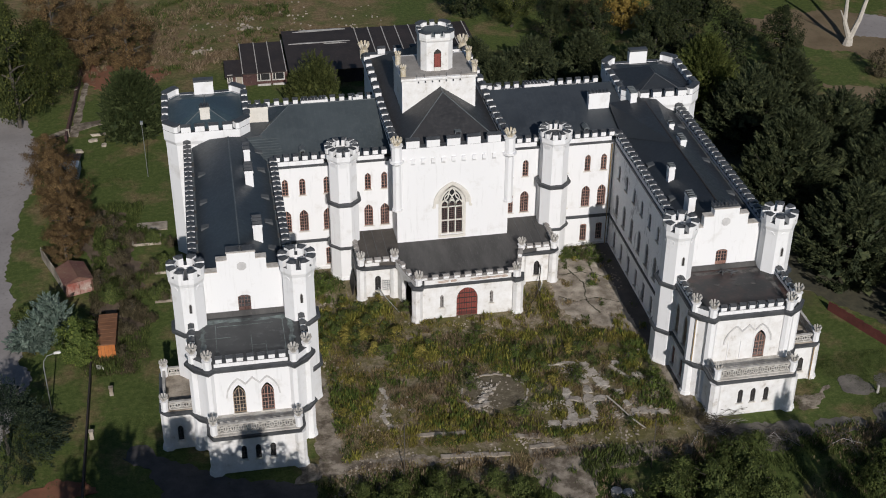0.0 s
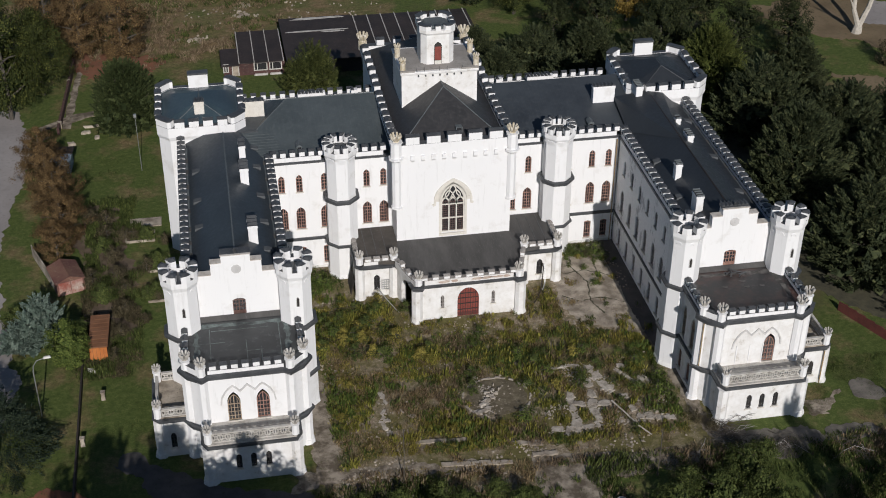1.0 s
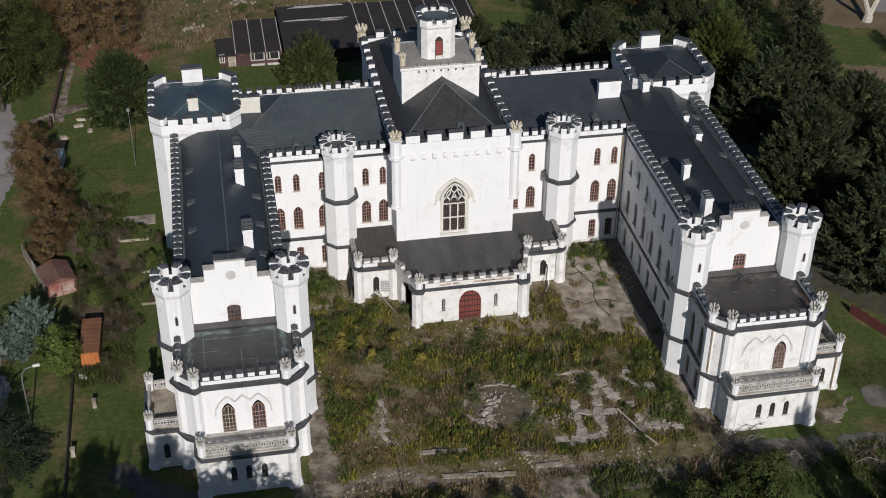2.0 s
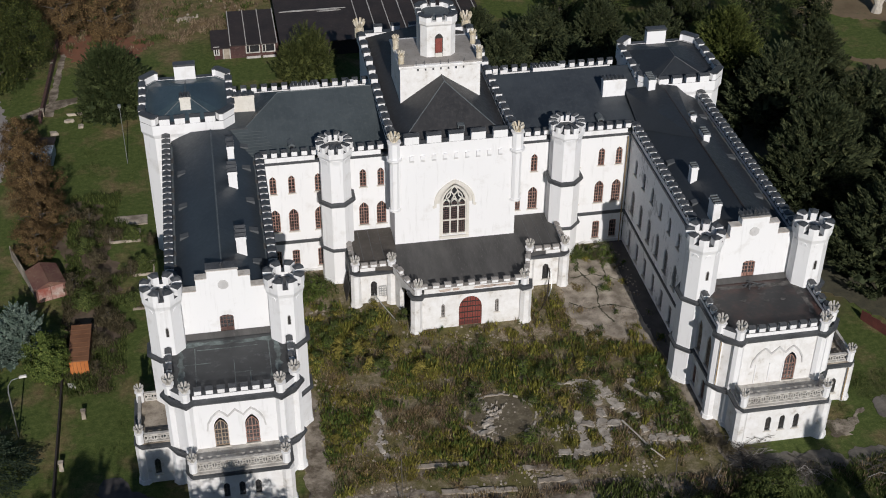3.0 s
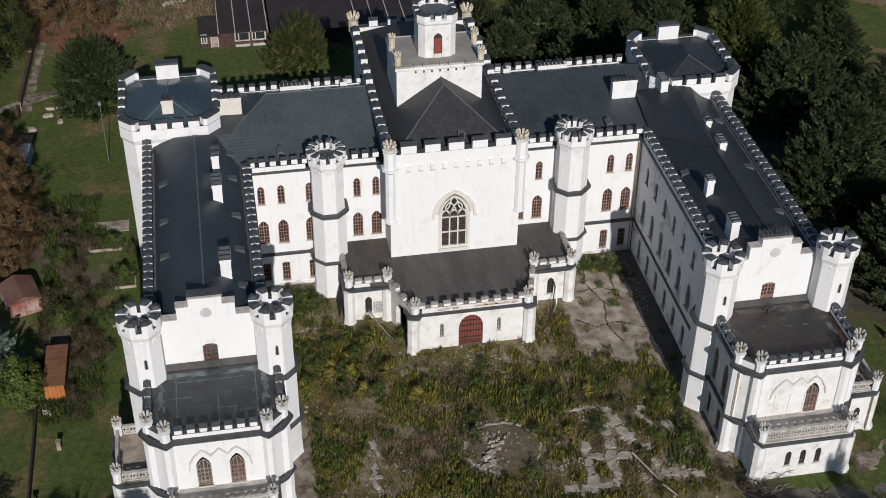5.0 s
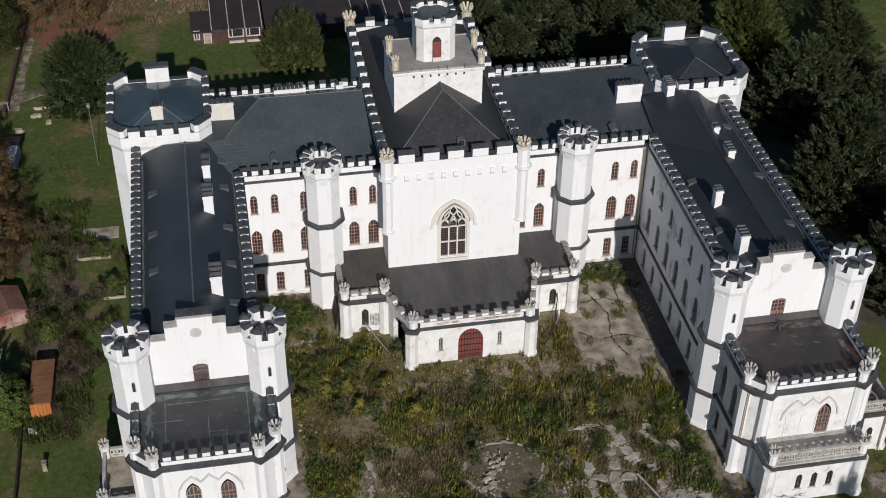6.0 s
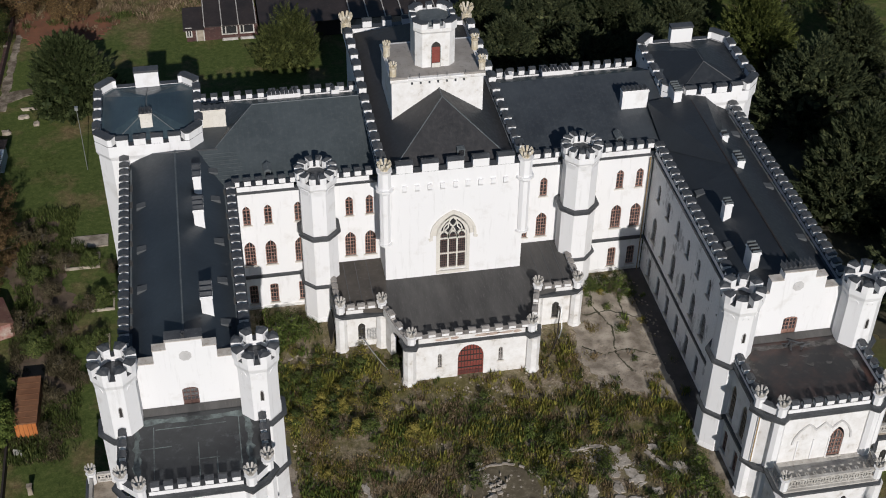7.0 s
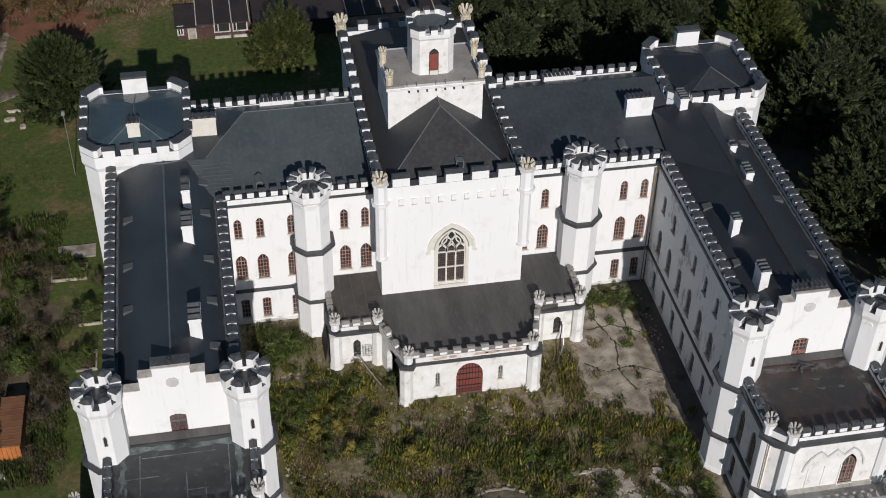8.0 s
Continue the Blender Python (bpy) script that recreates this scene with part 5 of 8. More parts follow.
# ---- wings ----
def chimney(x0, x1, y0, y1, z0, z1, parent, pots=2, material=None, hoods=False):
    bm = bmesh.new()
    box(bm, x0, x1, y0, y1, z0, z1)
    box(bm, x0 - 0.06, x1 + 0.06, y0 - 0.06, y1 + 0.06, z1 - 0.28, z1 - 0.12)
    ch = part("chimney", bm, material or PLASTER, parent)
    bm = bmesh.new()
    box(bm, x0 - 0.05, x1 + 0.05, y0 - 0.05, y1 + 0.05, z1, z1 + 0.05)
    part("cap", bm, LEAD, ch)
    along_x = (x1 - x0) > (y1 - y0)
    if not hoods:
        # flat cap with dark plates, the darkness inside open flues put into colour
        n = max(1, pots)
        for k in range(n):
            for r in range(2):
                bm = bmesh.new()
                f0, f1 = (k + 0.18) / n, (k + 0.82) / n
                g0, g1 = (0.12, 0.46) if r == 0 else (0.54, 0.88)
                if along_x:
                    box(bm, x0 + (x1 - x0) * f0, x0 + (x1 - x0) * f1, y0 + (y1 - y0) * g0, y0 + (y1 - y0) * g1, z1 + 0.05, z1 + 0.07)
                else:
                    box(bm, x0 + (x1 - x0) * g0, x0 + (x1 - x0) * g1, y0 + (y1 - y0) * f0, y0 + (y1 - y0) * f1, z1 + 0.05, z1 + 0.07)
                part("flue", bm, TAR, ch)
        for k in range(n + 1):
            bm = bmesh.new()
            if along_x:
                xx = x0 + (x1 - x0) * k / n
                box(bm, xx - 0.05, xx + 0.05, y0, y1, z1 + 0.05, z1 + 0.2)
            else:
                yy = y0 + (y1 - y0) * k / n
                box(bm, x0, x1, yy - 0.05, yy + 0.05, z1 + 0.05, z1 + 0.2)
            part("flue_rim", bm, LEADROOF, ch)
        return ch
    for k in range(pots):
        f0, f1 = (k + 0.1) / pots, (k + 0.9) / pots
        bm = bmesh.new()
        if along_x:
            a, b = x0 + (x1 - x0) * f0, x0 + (x1 - x0) * f1
            m = (a + b) / 2
            prism(bm, [(a, y0), (b, y0), (b, y1), (a, y1)], z1 + 0.05, z1 + 0.24, [(m - 0.03, y0), (m + 0.03, y0), (m + 0.03, y1), (m - 0.03, y1)])
        else:
            a, b = y0 + (y1 - y0) * f0, y0 + (y1 - y0) * f1
            m = (a + b) / 2
            prism(bm, [(x0, a), (x1, a), (x1, b), (x0, b)], z1 + 0.05, z1 + 0.24, [(x0, m - 0.03), (x1, m - 0.03), (x1, m + 0.03), (x0, m + 0.03)])
        part("chimney_hood", bm, LEAD, ch)
    return ch


def lattice(p0, p1, z0, z1, parent):
    """A stone balustrade of crossed bars between two rails."""
    p0, p1 = Vector(p0), Vector(p1)
    d = p1 - p0
    ln = d.length
    rz = math.atan2(d.y, d.x)
    turn = Matrix.Translation((p0.x, p0.y, 0)) @ Matrix.Rotation(rz, 4, "Z")
    bm = bmesh.new()
    box(bm, 0, ln, -0.12, 0.12, z0, z0 + 0.14)
    box(bm, 0, ln, -0.14, 0.14, z1 - 0.14, z1)
    n = max(2, round(ln / 0.75))
    w = ln / n
    for i in range(n):
        a = i * w
        for q in (((a, z0 + 0.14), (a + w, z1 - 0.14)), ((a, z1 - 0.14), (a + w, z0 + 0.14))):
            bar2(bm, list(q), 0.07, -0.07, 0.07)
        bar2(bm, [(a, z0 + 0.1), (a, z1 - 0.1)], 0.05, -0.06, 0.06)
        c = a + w / 2
        ring = [(c + 0.17 * math.cos(t), (z0 + z1) / 2 + 0.17 * math.sin(t)) for t in [math.pi / 4 * k for k in range(9)]]
        bar2(bm, ring, 0.04, -0.08, 0.08)
    bm.transform(turn)
    bmesh.ops.recalc_face_normals(bm, faces=bm.faces)
    return part("balustrade", bm, STONE, parent)


def wing(s, cx):
    """One long wing: s is -1 for the west one, +1 for the east one; cx is its middle line."""
    xo, xi = cx + s * 5.15, cx - s * 5.1          # outer and inner wall faces
    yf, yb = -20.0, 9.8
    lo, hi = min(xo, xi), max(xo, xi)
    # side walls: courtyard side with three rows of windows
    cols = [1.0 - 2.95 * i for i in range(7)]
    ln = yb - yf
    if s > 0:
        ops = []
        for y in cols:
            u = YF + 0.0 - y
            ops += [(u, 0.74, 10.6, 12.1, 12.55, True), (u, 1.05, 5.5, 7.7, 8.5, True), (u, 0.84, 0.75, 2.95, 3.15, False)]
        wall("court_wall", (xi, YF), (xi, yf), -0.3, 14.5, ops, castle, STAINED)
        for y in cols:
            put(W_UPG, xi, y, 10.6, -90, castle)
            put(W_MIDG, xi, y, 5.5, -90, castle)
            put(W_LOWG, xi, y, 0.75, -90, castle)
        wall("outer_wall", (xo, yf), (xo, yb + 4), -0.3, 14.5, [], castle)
        line_in, line_out = [(xi, YF), (xi, yf)], [(xo, yf), (xo, yb)]
    else:
        ops = []
        for y in cols:
            u = y - yf
            ops += [(u, 0.74, 10.6, 12.1, 12.55, True), (u, 1.05, 5.5, 7.7, 8.5, True), (u, 0.84, 0.75, 2.95, 3.15, False)]
        wall("court_wall", (xi, yf), (xi, YF), -0.3, 14.5, ops, castle)
        for y in cols:
            put(W_UP, xi, y, 10.6, 90, castle)
            put(W_MID, xi, y, 5.5, 90, castle)
            put(W_LOW, xi, y, 0.75, 90, castle)
        wall("outer_wall", (xo, yb + 4), (xo, yf), -0.3, 14.5, [], castle)
        line_in, line_out = [(xi, yf), (xi, YF)], [(xo, yb), (xo, yf)]
    for line in (line_in, line_out):
        bm = bmesh.new()
        band(bm, line, 0.28, 14.4, 14.85)
        part("cornice", bm, LEAD, castle)
        bm = bmesh.new()
        band(bm, line, 0.16, 4.02, 4.45)
        part("string_course", bm, LEAD, castle)
    pin, pout = xi + s * 0.25, xo - s * 0.25
    parapet("parapet", (pin, YF - 0.5), (pin, -19.2), 14.8, 15.42, 0.74, castle, M_WING, 20)
    parapet("parapet", (pout, 9.2), (pout, -19.2), 14.8, 15.42, 0.74, castle, M_WING, 26)
    # roof: ridge along y, closed behind the gable, hipped into the corner
    e0, e1, ze, zr = lo + 0.7, hi - 0.7, 14.9, 17.15
    bm = bmesh.new()
    xin, xout = (e1, e0) if s < 0 else (e0, e1)
    yt = 10.2
    P = {k: bm.verts.new(p) for k, p in dict(of=(xout, yf + 0.3, ze), ob=(xout, 12.6, ze), rf=(cx, yf + 0.3, zr), inf=(xin, yf + 0.3, ze), inb=(xin, 12.6, ze)).items()}
    if s > 0:
        rb = bm.verts.new((cx, 12.6, zr))
        bm.faces.new((P["of"], P["ob"], rb, P["rf"]))
        bm.faces.new((P["inf"], P["inb"], rb, P["rf"]))
    else:
        # short hip against the corner tower
        zh = 15.95
        half = (zr - zh) * abs(cx - xin) / (zr - ze)
        rb, ho, hi2, bo, bi = (bm.verts.new(q) for q in ((cx, 7.6, zr), (cx - half, 9.7, zh), (cx + half, 9.7, zh), (cx - half, 12.6, zh), (cx + half, 12.6, zh)))
        for f in ((P["of"], P["ob"], bo, ho, rb, P["rf"]), (P["inf"], P["inb"], bi, hi2, rb, P["rf"]), (ho, hi2, rb), (ho, bo, bi, hi2)):
            bm.faces.new(f)
    bmesh.ops.recalc_face_normals(bm, faces=bm.faces)
    bmesh.ops.reverse_faces(bm, faces=[f for f in bm.faces if f.normal.z < 0])
    part("wing_roof", bm, ROOF_Y if s < 0 else ROOF_E, castle)
    bm = bmesh.new()
    tube(bm, [(cx, yf + 0.4, zr + 0.02), (cx, (yt - 1.6) if s > 0 else 7.6, zr + 0.02)], 0.09, 0.09, 5)
    part("ridge_cap", bm, LEADROOF if s < 0 else TAR, castle)
    for y in ((-16, -10.5, -5, 1.5, 6.0) if s < 0 else (-13, -5, 4)):
        for side in (-1, 1):
            if (side > 0) == (s > 0) and y in (-16, 6.0):
                continue
            bm = bmesh.new()
            x = cx + side * 3.4
            z = zr - 3.4 * (zr - ze) / 4.4
            drop = (zr - ze) / 4.4 * side
            prism(bm, [(x - 0.45, y), (x + 0.45, y), (x + 0.45, y + 0.8), (x - 0.45, y + 0.8)], 0.0, 0.13, [(x - 0.42, y + 0.03), (x + 0.42, y + 0.03), (x + 0.42, y + 0.77), (x - 0.42, y + 0.77)])
            for vert in bm.verts:
                vert.co.z = z + 0.19 - (vert.co.x - x) * drop * 0.4 if vert.co.z > 0.05 else z - 0.03 - (vert.co.x - x) * drop
            part("roof_hatch", bm, HATCH, castle)
    # raised hips where the wing roof climbs to the corner tower
    if s > 0:
        bm = bmesh.new()
        R, Tm, Ti, V, To, B = (bm.verts.new(q) for q in ((cx, -3.0, zr + 0.02), (cx, 9.7, zr + 0.1), (cx - s * 4.3, 9.7, 16.75), (cx - s * 4.3, 3.6, 15.05), (cx + s * 1.9, 9.7, 16.85), (cx + s * 3.6, 9.7, 15.25)))
        for f in ((R, Tm, Ti), (R, Ti, V), (R, To, Tm), (R, B, To)):
            bm.faces.new(f)
        bmesh.ops.recalc_face_normals(bm, faces=bm.faces)
        bmesh.ops.reverse_faces(bm, faces=[f for f in bm.faces if f.normal.z < 0])
        part("roof_hip", bm, ROOF_E, castle)
    # lead gutters inside the parapets, with patches of old mortar
    for gx in (lo + 0.78, hi - 0.78):
        bm = bmesh.new()
        box(bm, gx - 0.2, gx + 0.2, yf + 1.0, 8.6, 14.86, 14.98)
        gut = part("gutter", bm, LEADROOF, castle)
        rg = random.Random(int(gx * 10))
        for k in range(9):
            y = yf + 1.5 + k * 3.0 + rg.uniform(-0.6, 0.6)
            bm = bmesh.new()
            prism(bm, [(gx - 0.25, y), (gx + rg.uniform(0.1, 0.3), y), (gx + 0.25, y + rg.uniform(0.3, 1.3)), (gx - rg.uniform(0.1, 0.25), y + 0.9)], 14.98, 15.02)
            part("mortar_patch", bm, FELT, gut)
    # stepped gable over the front pavilion
    g = bmesh.new()
    prof = [(-4.3, 10.5), (4.3, 10.5), (4.3, 15.85), (2.5, 15.85), (2.5, 17.15), (1.42, 17.15), (1.42, 17.95), (-1.42, 17.95), (-1.42, 17.15), (-2.5, 17.15), (-2.5, 15.85), (-4.3, 15.85)]
    wl = arch(1.3, 10.85, 12.57, 12.85, 6, False)
    yb2 = yf + 0.75
    # left and right halves meet over the window
    lh = [p for p in prof if p[0] < 0]
    left = [(-4.3, 10.5), (0, 10.5), (0, 10.85)] + [(x, z) for x, z in wl[:1]] + [(x, z) for x, z in wl[1:8]] + [(0, 17.95)] + [(-1.42, 17.95), (-1.42, 17.15), (-2.5, 17.15), (-2.5, 15.85), (-4.3, 15.85)]
    for k in (1, -1):
        poly = [(cx + k * x, z) for x, z in left]
        if k < 0:
            poly = poly[::-1]
        g.faces.new([g.verts.new((x, yf, z)) for x, z in poly])
        g.faces.new([g.verts.new((x, yb2, z)) for x, z in poly[::-1]])
    outl = [(cx + x, z) for x, z in prof]
    for (a, b), (c, e) in zip(outl, outl[1:] + outl[:1]):
        g.faces.new([g.verts.new(q) for q in ((a, yf, b), (a, yb2, b), (c, yb2, e), (c, yf, e))])
    wo = [(cx + x, z) for x, z in wl]
    for (a, b), (c, e) in zip(wo, wo[1:] + wo[:1]):
        g.faces.new([g.verts.new(q) for q in ((a, yf, b), (c, yf, e), (c, yb2, e), (a, yb2, b))])
    bmesh.ops.remove_doubles(g, verts=g.verts, dist=0.0005)
    gb = part("stepped_gable", g, PLASTER, castle)
    put(W_GABLE if s < 0 else W_GABLE_E, cx, yf, 10.85, 0, castle)
    for a, b, z in ((-1.5, 1.5, 17.95), (-2.55, -1.42, 17.15), (1.42, 2.55, 17.15), (-4.3, -2.5, 15.85), (2.5, 4.3, 15.85)):
        bm = bmesh.new()
        box(bm, cx + a, cx + b, yf - 0.06, yb2 + 0.06, z, z + 0.07)
        part("coping", bm, STEPCAP, gb)
    # stack behind the middle step, under a dark sheet
    bm = bmesh.new()
    box(bm, cx - 1.42, cx + 1.42, yb2, yf + 1.0, 15.4, 17.93)
    stack = part("gable_stack", bm, PLASTER, gb)
    bm = bmesh.new()
    v = [bm.verts.new(q) for q in ((cx - 1.5, yf + 0.2, 18.03), (cx + 1.5, yf + 0.2, 18.03), (cx + 1.5, yf + 1.1, 18.15), (cx - 1.5, yf + 1.1, 18.15), (cx - 1.5, yf + 0.2, 17.9), (cx + 1.5, yf + 0.2, 17.9), (cx + 1.5, yf + 1.1, 17.9), (cx - 1.5, yf + 1.1, 17.9))]
    for f in ((0, 1, 2, 3), (7, 6, 5, 4), (0, 4, 5, 1), (1, 5, 6, 2), (2, 6, 7, 3), (3, 7, 4, 0)):
        bm.faces.new([v[i] for i in f])
    part("cap", bm, LEAD, stack)
    if s > 0:
        for k in range(7):
            hx = cx - 1.26 + k * 0.42
            bm = bmesh.new()
            prism(bm, [(hx - 0.19, yf + 0.4), (hx + 0.19, yf + 0.4), (hx + 0.19, yf + 1.05), (hx - 0.19, yf + 1.05)], 18.08, 18.26, [(hx - 0.03, yf + 0.4), (hx + 0.03, yf + 0.4), (hx + 0.03, yf + 1.05), (hx - 0.03, yf + 1.5)])
            part("chimney_hood", bm, LEAD, stack)
    bm = bmesh.new()
    prism(bm, octagon(cx, 0, 0.48), 0, 0.06)
    bm.transform(Matrix.Translation((0, yf, 16.35)) @ Matrix.Rotation(math.pi / 2, 4, "X"))
    bmesh.ops.recalc_face_normals(bm, faces=bm.faces)
    part("medallion", bm, HOOD, gb)
    bm = bmesh.new()
    lotus(bm, cx, yf + 0.4, 18.0, 0.16, 0.5, 5)
    part("finial", bm, LEAD, gb)
    # turrets beside the gable
    for k in (-1, 1):
        turret(cx + k * 5.55, -21.0, [(-0.3, 0.5, 1.95, 1.82), (0.5, 4.5, 1.78, 1.78), (4.5, 10.4, 1.72, 1.72), (10.4, 16.2, 1.58, 1.58)],
               [(4.15, 4.6, 2.0), (10.15, 10.6, 1.98)], (16.0, 17.0, 18.0, 1.78), castle, [(0.15, 12.9, 1.1)])
    # front pavilion
    H = 5.75
    pts = [(cx - H, -21.0), (cx - H, -27.9), (cx - 4.25, -29.25), (cx + 4.25, -29.25), (cx + H, -27.9), (cx + H, -21.0)]
    zt = 10.35
    wx = (-1.4, 1.4) if s < 0 else (1.4,)
    wall("pavilion_front", pts[2], pts[3], -0.3, zt, [(4.25 + x, 1.25, 4.95, 7.2, 8.4, True) for x in wx], castle, WORN if s > 0 else PLASTER)
    for i, x in enumerate(wx):
        put((W_BALC_OLD, W_BALC)[i] if s < 0 else W_BALC, cx + x, -29.25, 4.95, 0, castle)
    side_ops = [(2.6, 1.05, 5.0, 7.6, 8.9, True), (5.1, 1.05, 5.0, 7.6, 8.9, True), (2.6, 0.84, 0.8, 3.0, 3.2, False), (5.1, 0.84, 0.8, 3.0, 3.2, False)]
    for a, b, ops in ((0, 1, side_ops), (1, 2, []), (3, 4, []), (4, 5, side_ops)):
        wall("pavilion_wall", pts[a], pts[b], -0.3, zt, ops, castle, WORN if s > 0 else PLASTER)
    for u in (2.6, 5.1):
        put(W_SIDE, cx - H, -21.0 - u, 5.0, -90, castle)
        put(W_SIDE, cx + H, -27.9 + u, 5.0, 90, castle)
        put(W_LOW, cx - H, -21.0 - u, 0.8, -90, castle)
        put(W_LOW, cx + H, -27.9 + u, 0.8, 90, castle)
    # blind arches over the balcony doors
    bm = bmesh.new()
    half = [(-2.62, 7.0), (-2.5, 7.8), (-2.15, 8.5), (-1.75, 8.95), (-1.42, 9.2), (-1.1, 8.95), (-0.72, 8.5), (-0.4, 8.8), (0.0, 9.22)]
    hood = [(cx + x, z) for x, z in half] + [(cx - x, z) for x, z in half[-2::-1]]
    bar2(bm, hood, 0.075, -29.36, -29.24)
    part("hood_mould", bm, HOOD, castle)
    if s > 0:
        for k in (-2.1, -0.7, 0.72):
            bm = bmesh.new()
            box(bm, cx + k - 0.05, cx + k + 0.05, -29.33, -29.24, 4.95, 7.3)
            part("blind_mullion", bm, PLASTER, castle)
    out = [(cx - H, -22.4), (cx - H, -27.3), (cx - H - 0.35, -27.9), (cx - H + 0.3, -28.9), (cx - 4.75, -29.35), (cx - 4.2, -29.75), (cx - 3.6, -29.3),
           (cx + 3.6, -29.3), (cx + 4.2, -29.75), (cx + 4.75, -29.35), (cx + H - 0.3, -28.9), (cx + H + 0.35, -27.9), (cx + H, -27.3), (cx + H, -22.4)]
    bm = bmesh.new()
    band(bm, out, 0.3, 10.2, 10.75)
    part("cornice", bm, LEAD, castle)
    bm = bmesh.new()
    band(bm, out, 0.26, 4.15, 4.62)
    part("string_course", bm, LEAD, castle)
    for k in (-1, 1):
        for px, py in ((cx + k * 4.2, -29.2), (cx + k * 5.6, -27.8)):
            bm = bmesh.new()
            oct_stack(bm, px, py, [(-0.3, 0.5, 0.72, 0.6), (0.5, 10.3, 0.52, 0.52)])
            part("buttress", bm, PLASTER, castle)
            put(PIN, px, py, 10.7, 0, castle)
        parapet("parapet", (cx + k * 5.55, -22.5), (cx + k * 5.55, -27.2), 10.6, 11.15, 0.5, castle, M_PAV, 4, False)
        a, b = (cx + k * 5.4, -28.0), (cx + k * 4.5, -28.9)
        parapet("parapet", a, b, 10.6, 11.35, 0.45, castle)
    parapet("parapet", (cx - 3.6, -29.0), (cx + 3.6, -29.0), 10.6, 11.2, 0.45, castle, M_PAV, 7, False)
    bm = bmesh.new()
    prism(bm, [(cx - 5.6, -20.1), (cx - 5.6, -27.8), (cx - 4.2, -29.0), (cx + 4.2, -29.0), (cx + 5.6, -27.8), (cx + 5.6, -20.1)], 10.3, 10.72)
    part("pavilion_deck", bm, DECK if s < 0 else RUSTDECK, castle)
    # flashing at the foot of the gable, sheet seams and the pale margin of the deck
    bm = bmesh.new()
    v = [bm.verts.new(q) for q in ((cx - 4.0, -20.03, 11.0), (cx + 4.0, -20.03, 11.0), (cx + 4.0, -20.75, 10.76), (cx - 4.0, -20.75, 10.76))]
    bm.faces.new(v[::-1])
    part("flashing", bm, FELT, castle)
    for x0, x1, y0, y1 in ((-3.2, -3.17, -27.6, -22.0), (0.3, 0.33, -28.4, -24.2), (1.7, 1.73, -28.4, -25.4), (3.6, 3.63, -27.0, -21.6), (0.3, 1.9, -26.0, -25.97), (-4.4, -1.8, -24.3, -24.27), (-3.0, 2.6, -22.3, -22.27)) if s < 0 else ():
        bm = bmesh.new()
        box(bm, cx + x0 - 0.025, cx + x1 + 0.025, y0 - 0.025, y1 + 0.025, 10.715, 10.735)
        part("deck_seam", bm, PATINA, castle)
    rm = random.Random(31 if s < 0 else 32)
    for x0, y0, x1, y1 in ((cx - 4.5, -21.9, cx - 4.45, -28.0), (cx - 4.3, -21.35, cx + 4.2, -21.5), (cx + 4.35, -21.9, cx + 4.4, -28.0)):
        m = 16
        p, q = Vector((x0, y0)), Vector((x1, y1))
        o = Vector((-(q - p).y, (q - p).x)).normalized()
        left = [p.lerp(q, k / m) + o * rm.uniform(0.1, 0.42) for k in range(m + 1)]
        right = [p.lerp(q, k / m) - o * rm.uniform(0.1, 0.42) for k in range(m + 1)]
        bm = bmesh.new()
        prism(bm, [tuple(w) for w in right + left[::-1]], 10.7, 10.73)
        bmesh.ops.recalc_face_normals(bm, faces=bm.faces)
        part("deck_margin", bm, PATINA if s < 0 else MORTAR, castle)
    if s > 0:
        for k in range(7):
            bx, by, ba = cx + rm.uniform(-0.5, 0.9), -21.5 + rm.uniform(-0.5, 0.3), rm.uniform(-0.6, 1.2)
            bm = bmesh.new()
            box(bm, -0.5, 0.5, -0.06, 0.06, 0, 0.06)
            bm.transform(Matrix.Translation((bx, by, 10.74 + 0.05 * k)) @ Matrix.Rotation(ba, 4, "Z"))
            part("loose_board", bm, LEAD, castle)
    # torn felt and scraps left on the deck
    rng = random.Random(5 if s < 0 else 6)
    for k in range(4 if s > 0 else 0):
        sx, sy = cx + rng.uniform(-3.0, 3.6), -22.6 - (rng.uniform(0, 1.6) if k < 5 else rng.uniform(2, 5))
        bm = bmesh.new()
        o = [(sx + 0.6 * rng.uniform(0.2, 1) * math.cos(math.tau * q / 7), sy + 0.3 * rng.uniform(0.3, 1) * math.sin(math.tau * q / 7)) for q in range(7)]
        prism(bm, o, 10.7, 10.74 + rng.uniform(0, 0.06), [(sx + (a - sx) * 0.8, sy + (b - sy) * 0.7) for a, b in o])
        part("felt_scrap", bm, FELT, castle)
    # ground-floor porch that carries the balcony
    by = -32.4
    poly = [(cx - 4.5, -29.25), (cx - 4.5, by + 0.7), (cx - 4.1, by), (cx + 4.1, by), (cx + 4.5, by + 0.7), (cx + 4.5, -29.25)]
    wall("porch_front", poly[2], poly[3], -0.3, 4.35, [(4.1 + x, 0.54, 1.55, 2.95, 3.3, True) for x in (-1.4, 0.0, 1.45)], castle, WORN)
    for x in (-1.4, 0.0, 1.45):
        put(W_SMALL, cx + x, by, 1.55, 0, castle)
    for a, b in ((0, 1), (1, 2), (3, 4), (4, 5)):
        wall("porch_wall", poly[a], poly[b], -0.3, 4.35, [], castle, WORN)
    for k in (-1, 1):
        bm = bmesh.new()
        oct_stack(bm, cx + k * 4.2, by + 0.3, [(-0.3, 0.5, 0.85, 0.68), (0.5, 4.35, 0.6, 0.6)])
        part("buttress", bm, WORN, castle)
    bm = bmesh.new()
    band(bm, poly, 0.34, 4.3, 4.75)
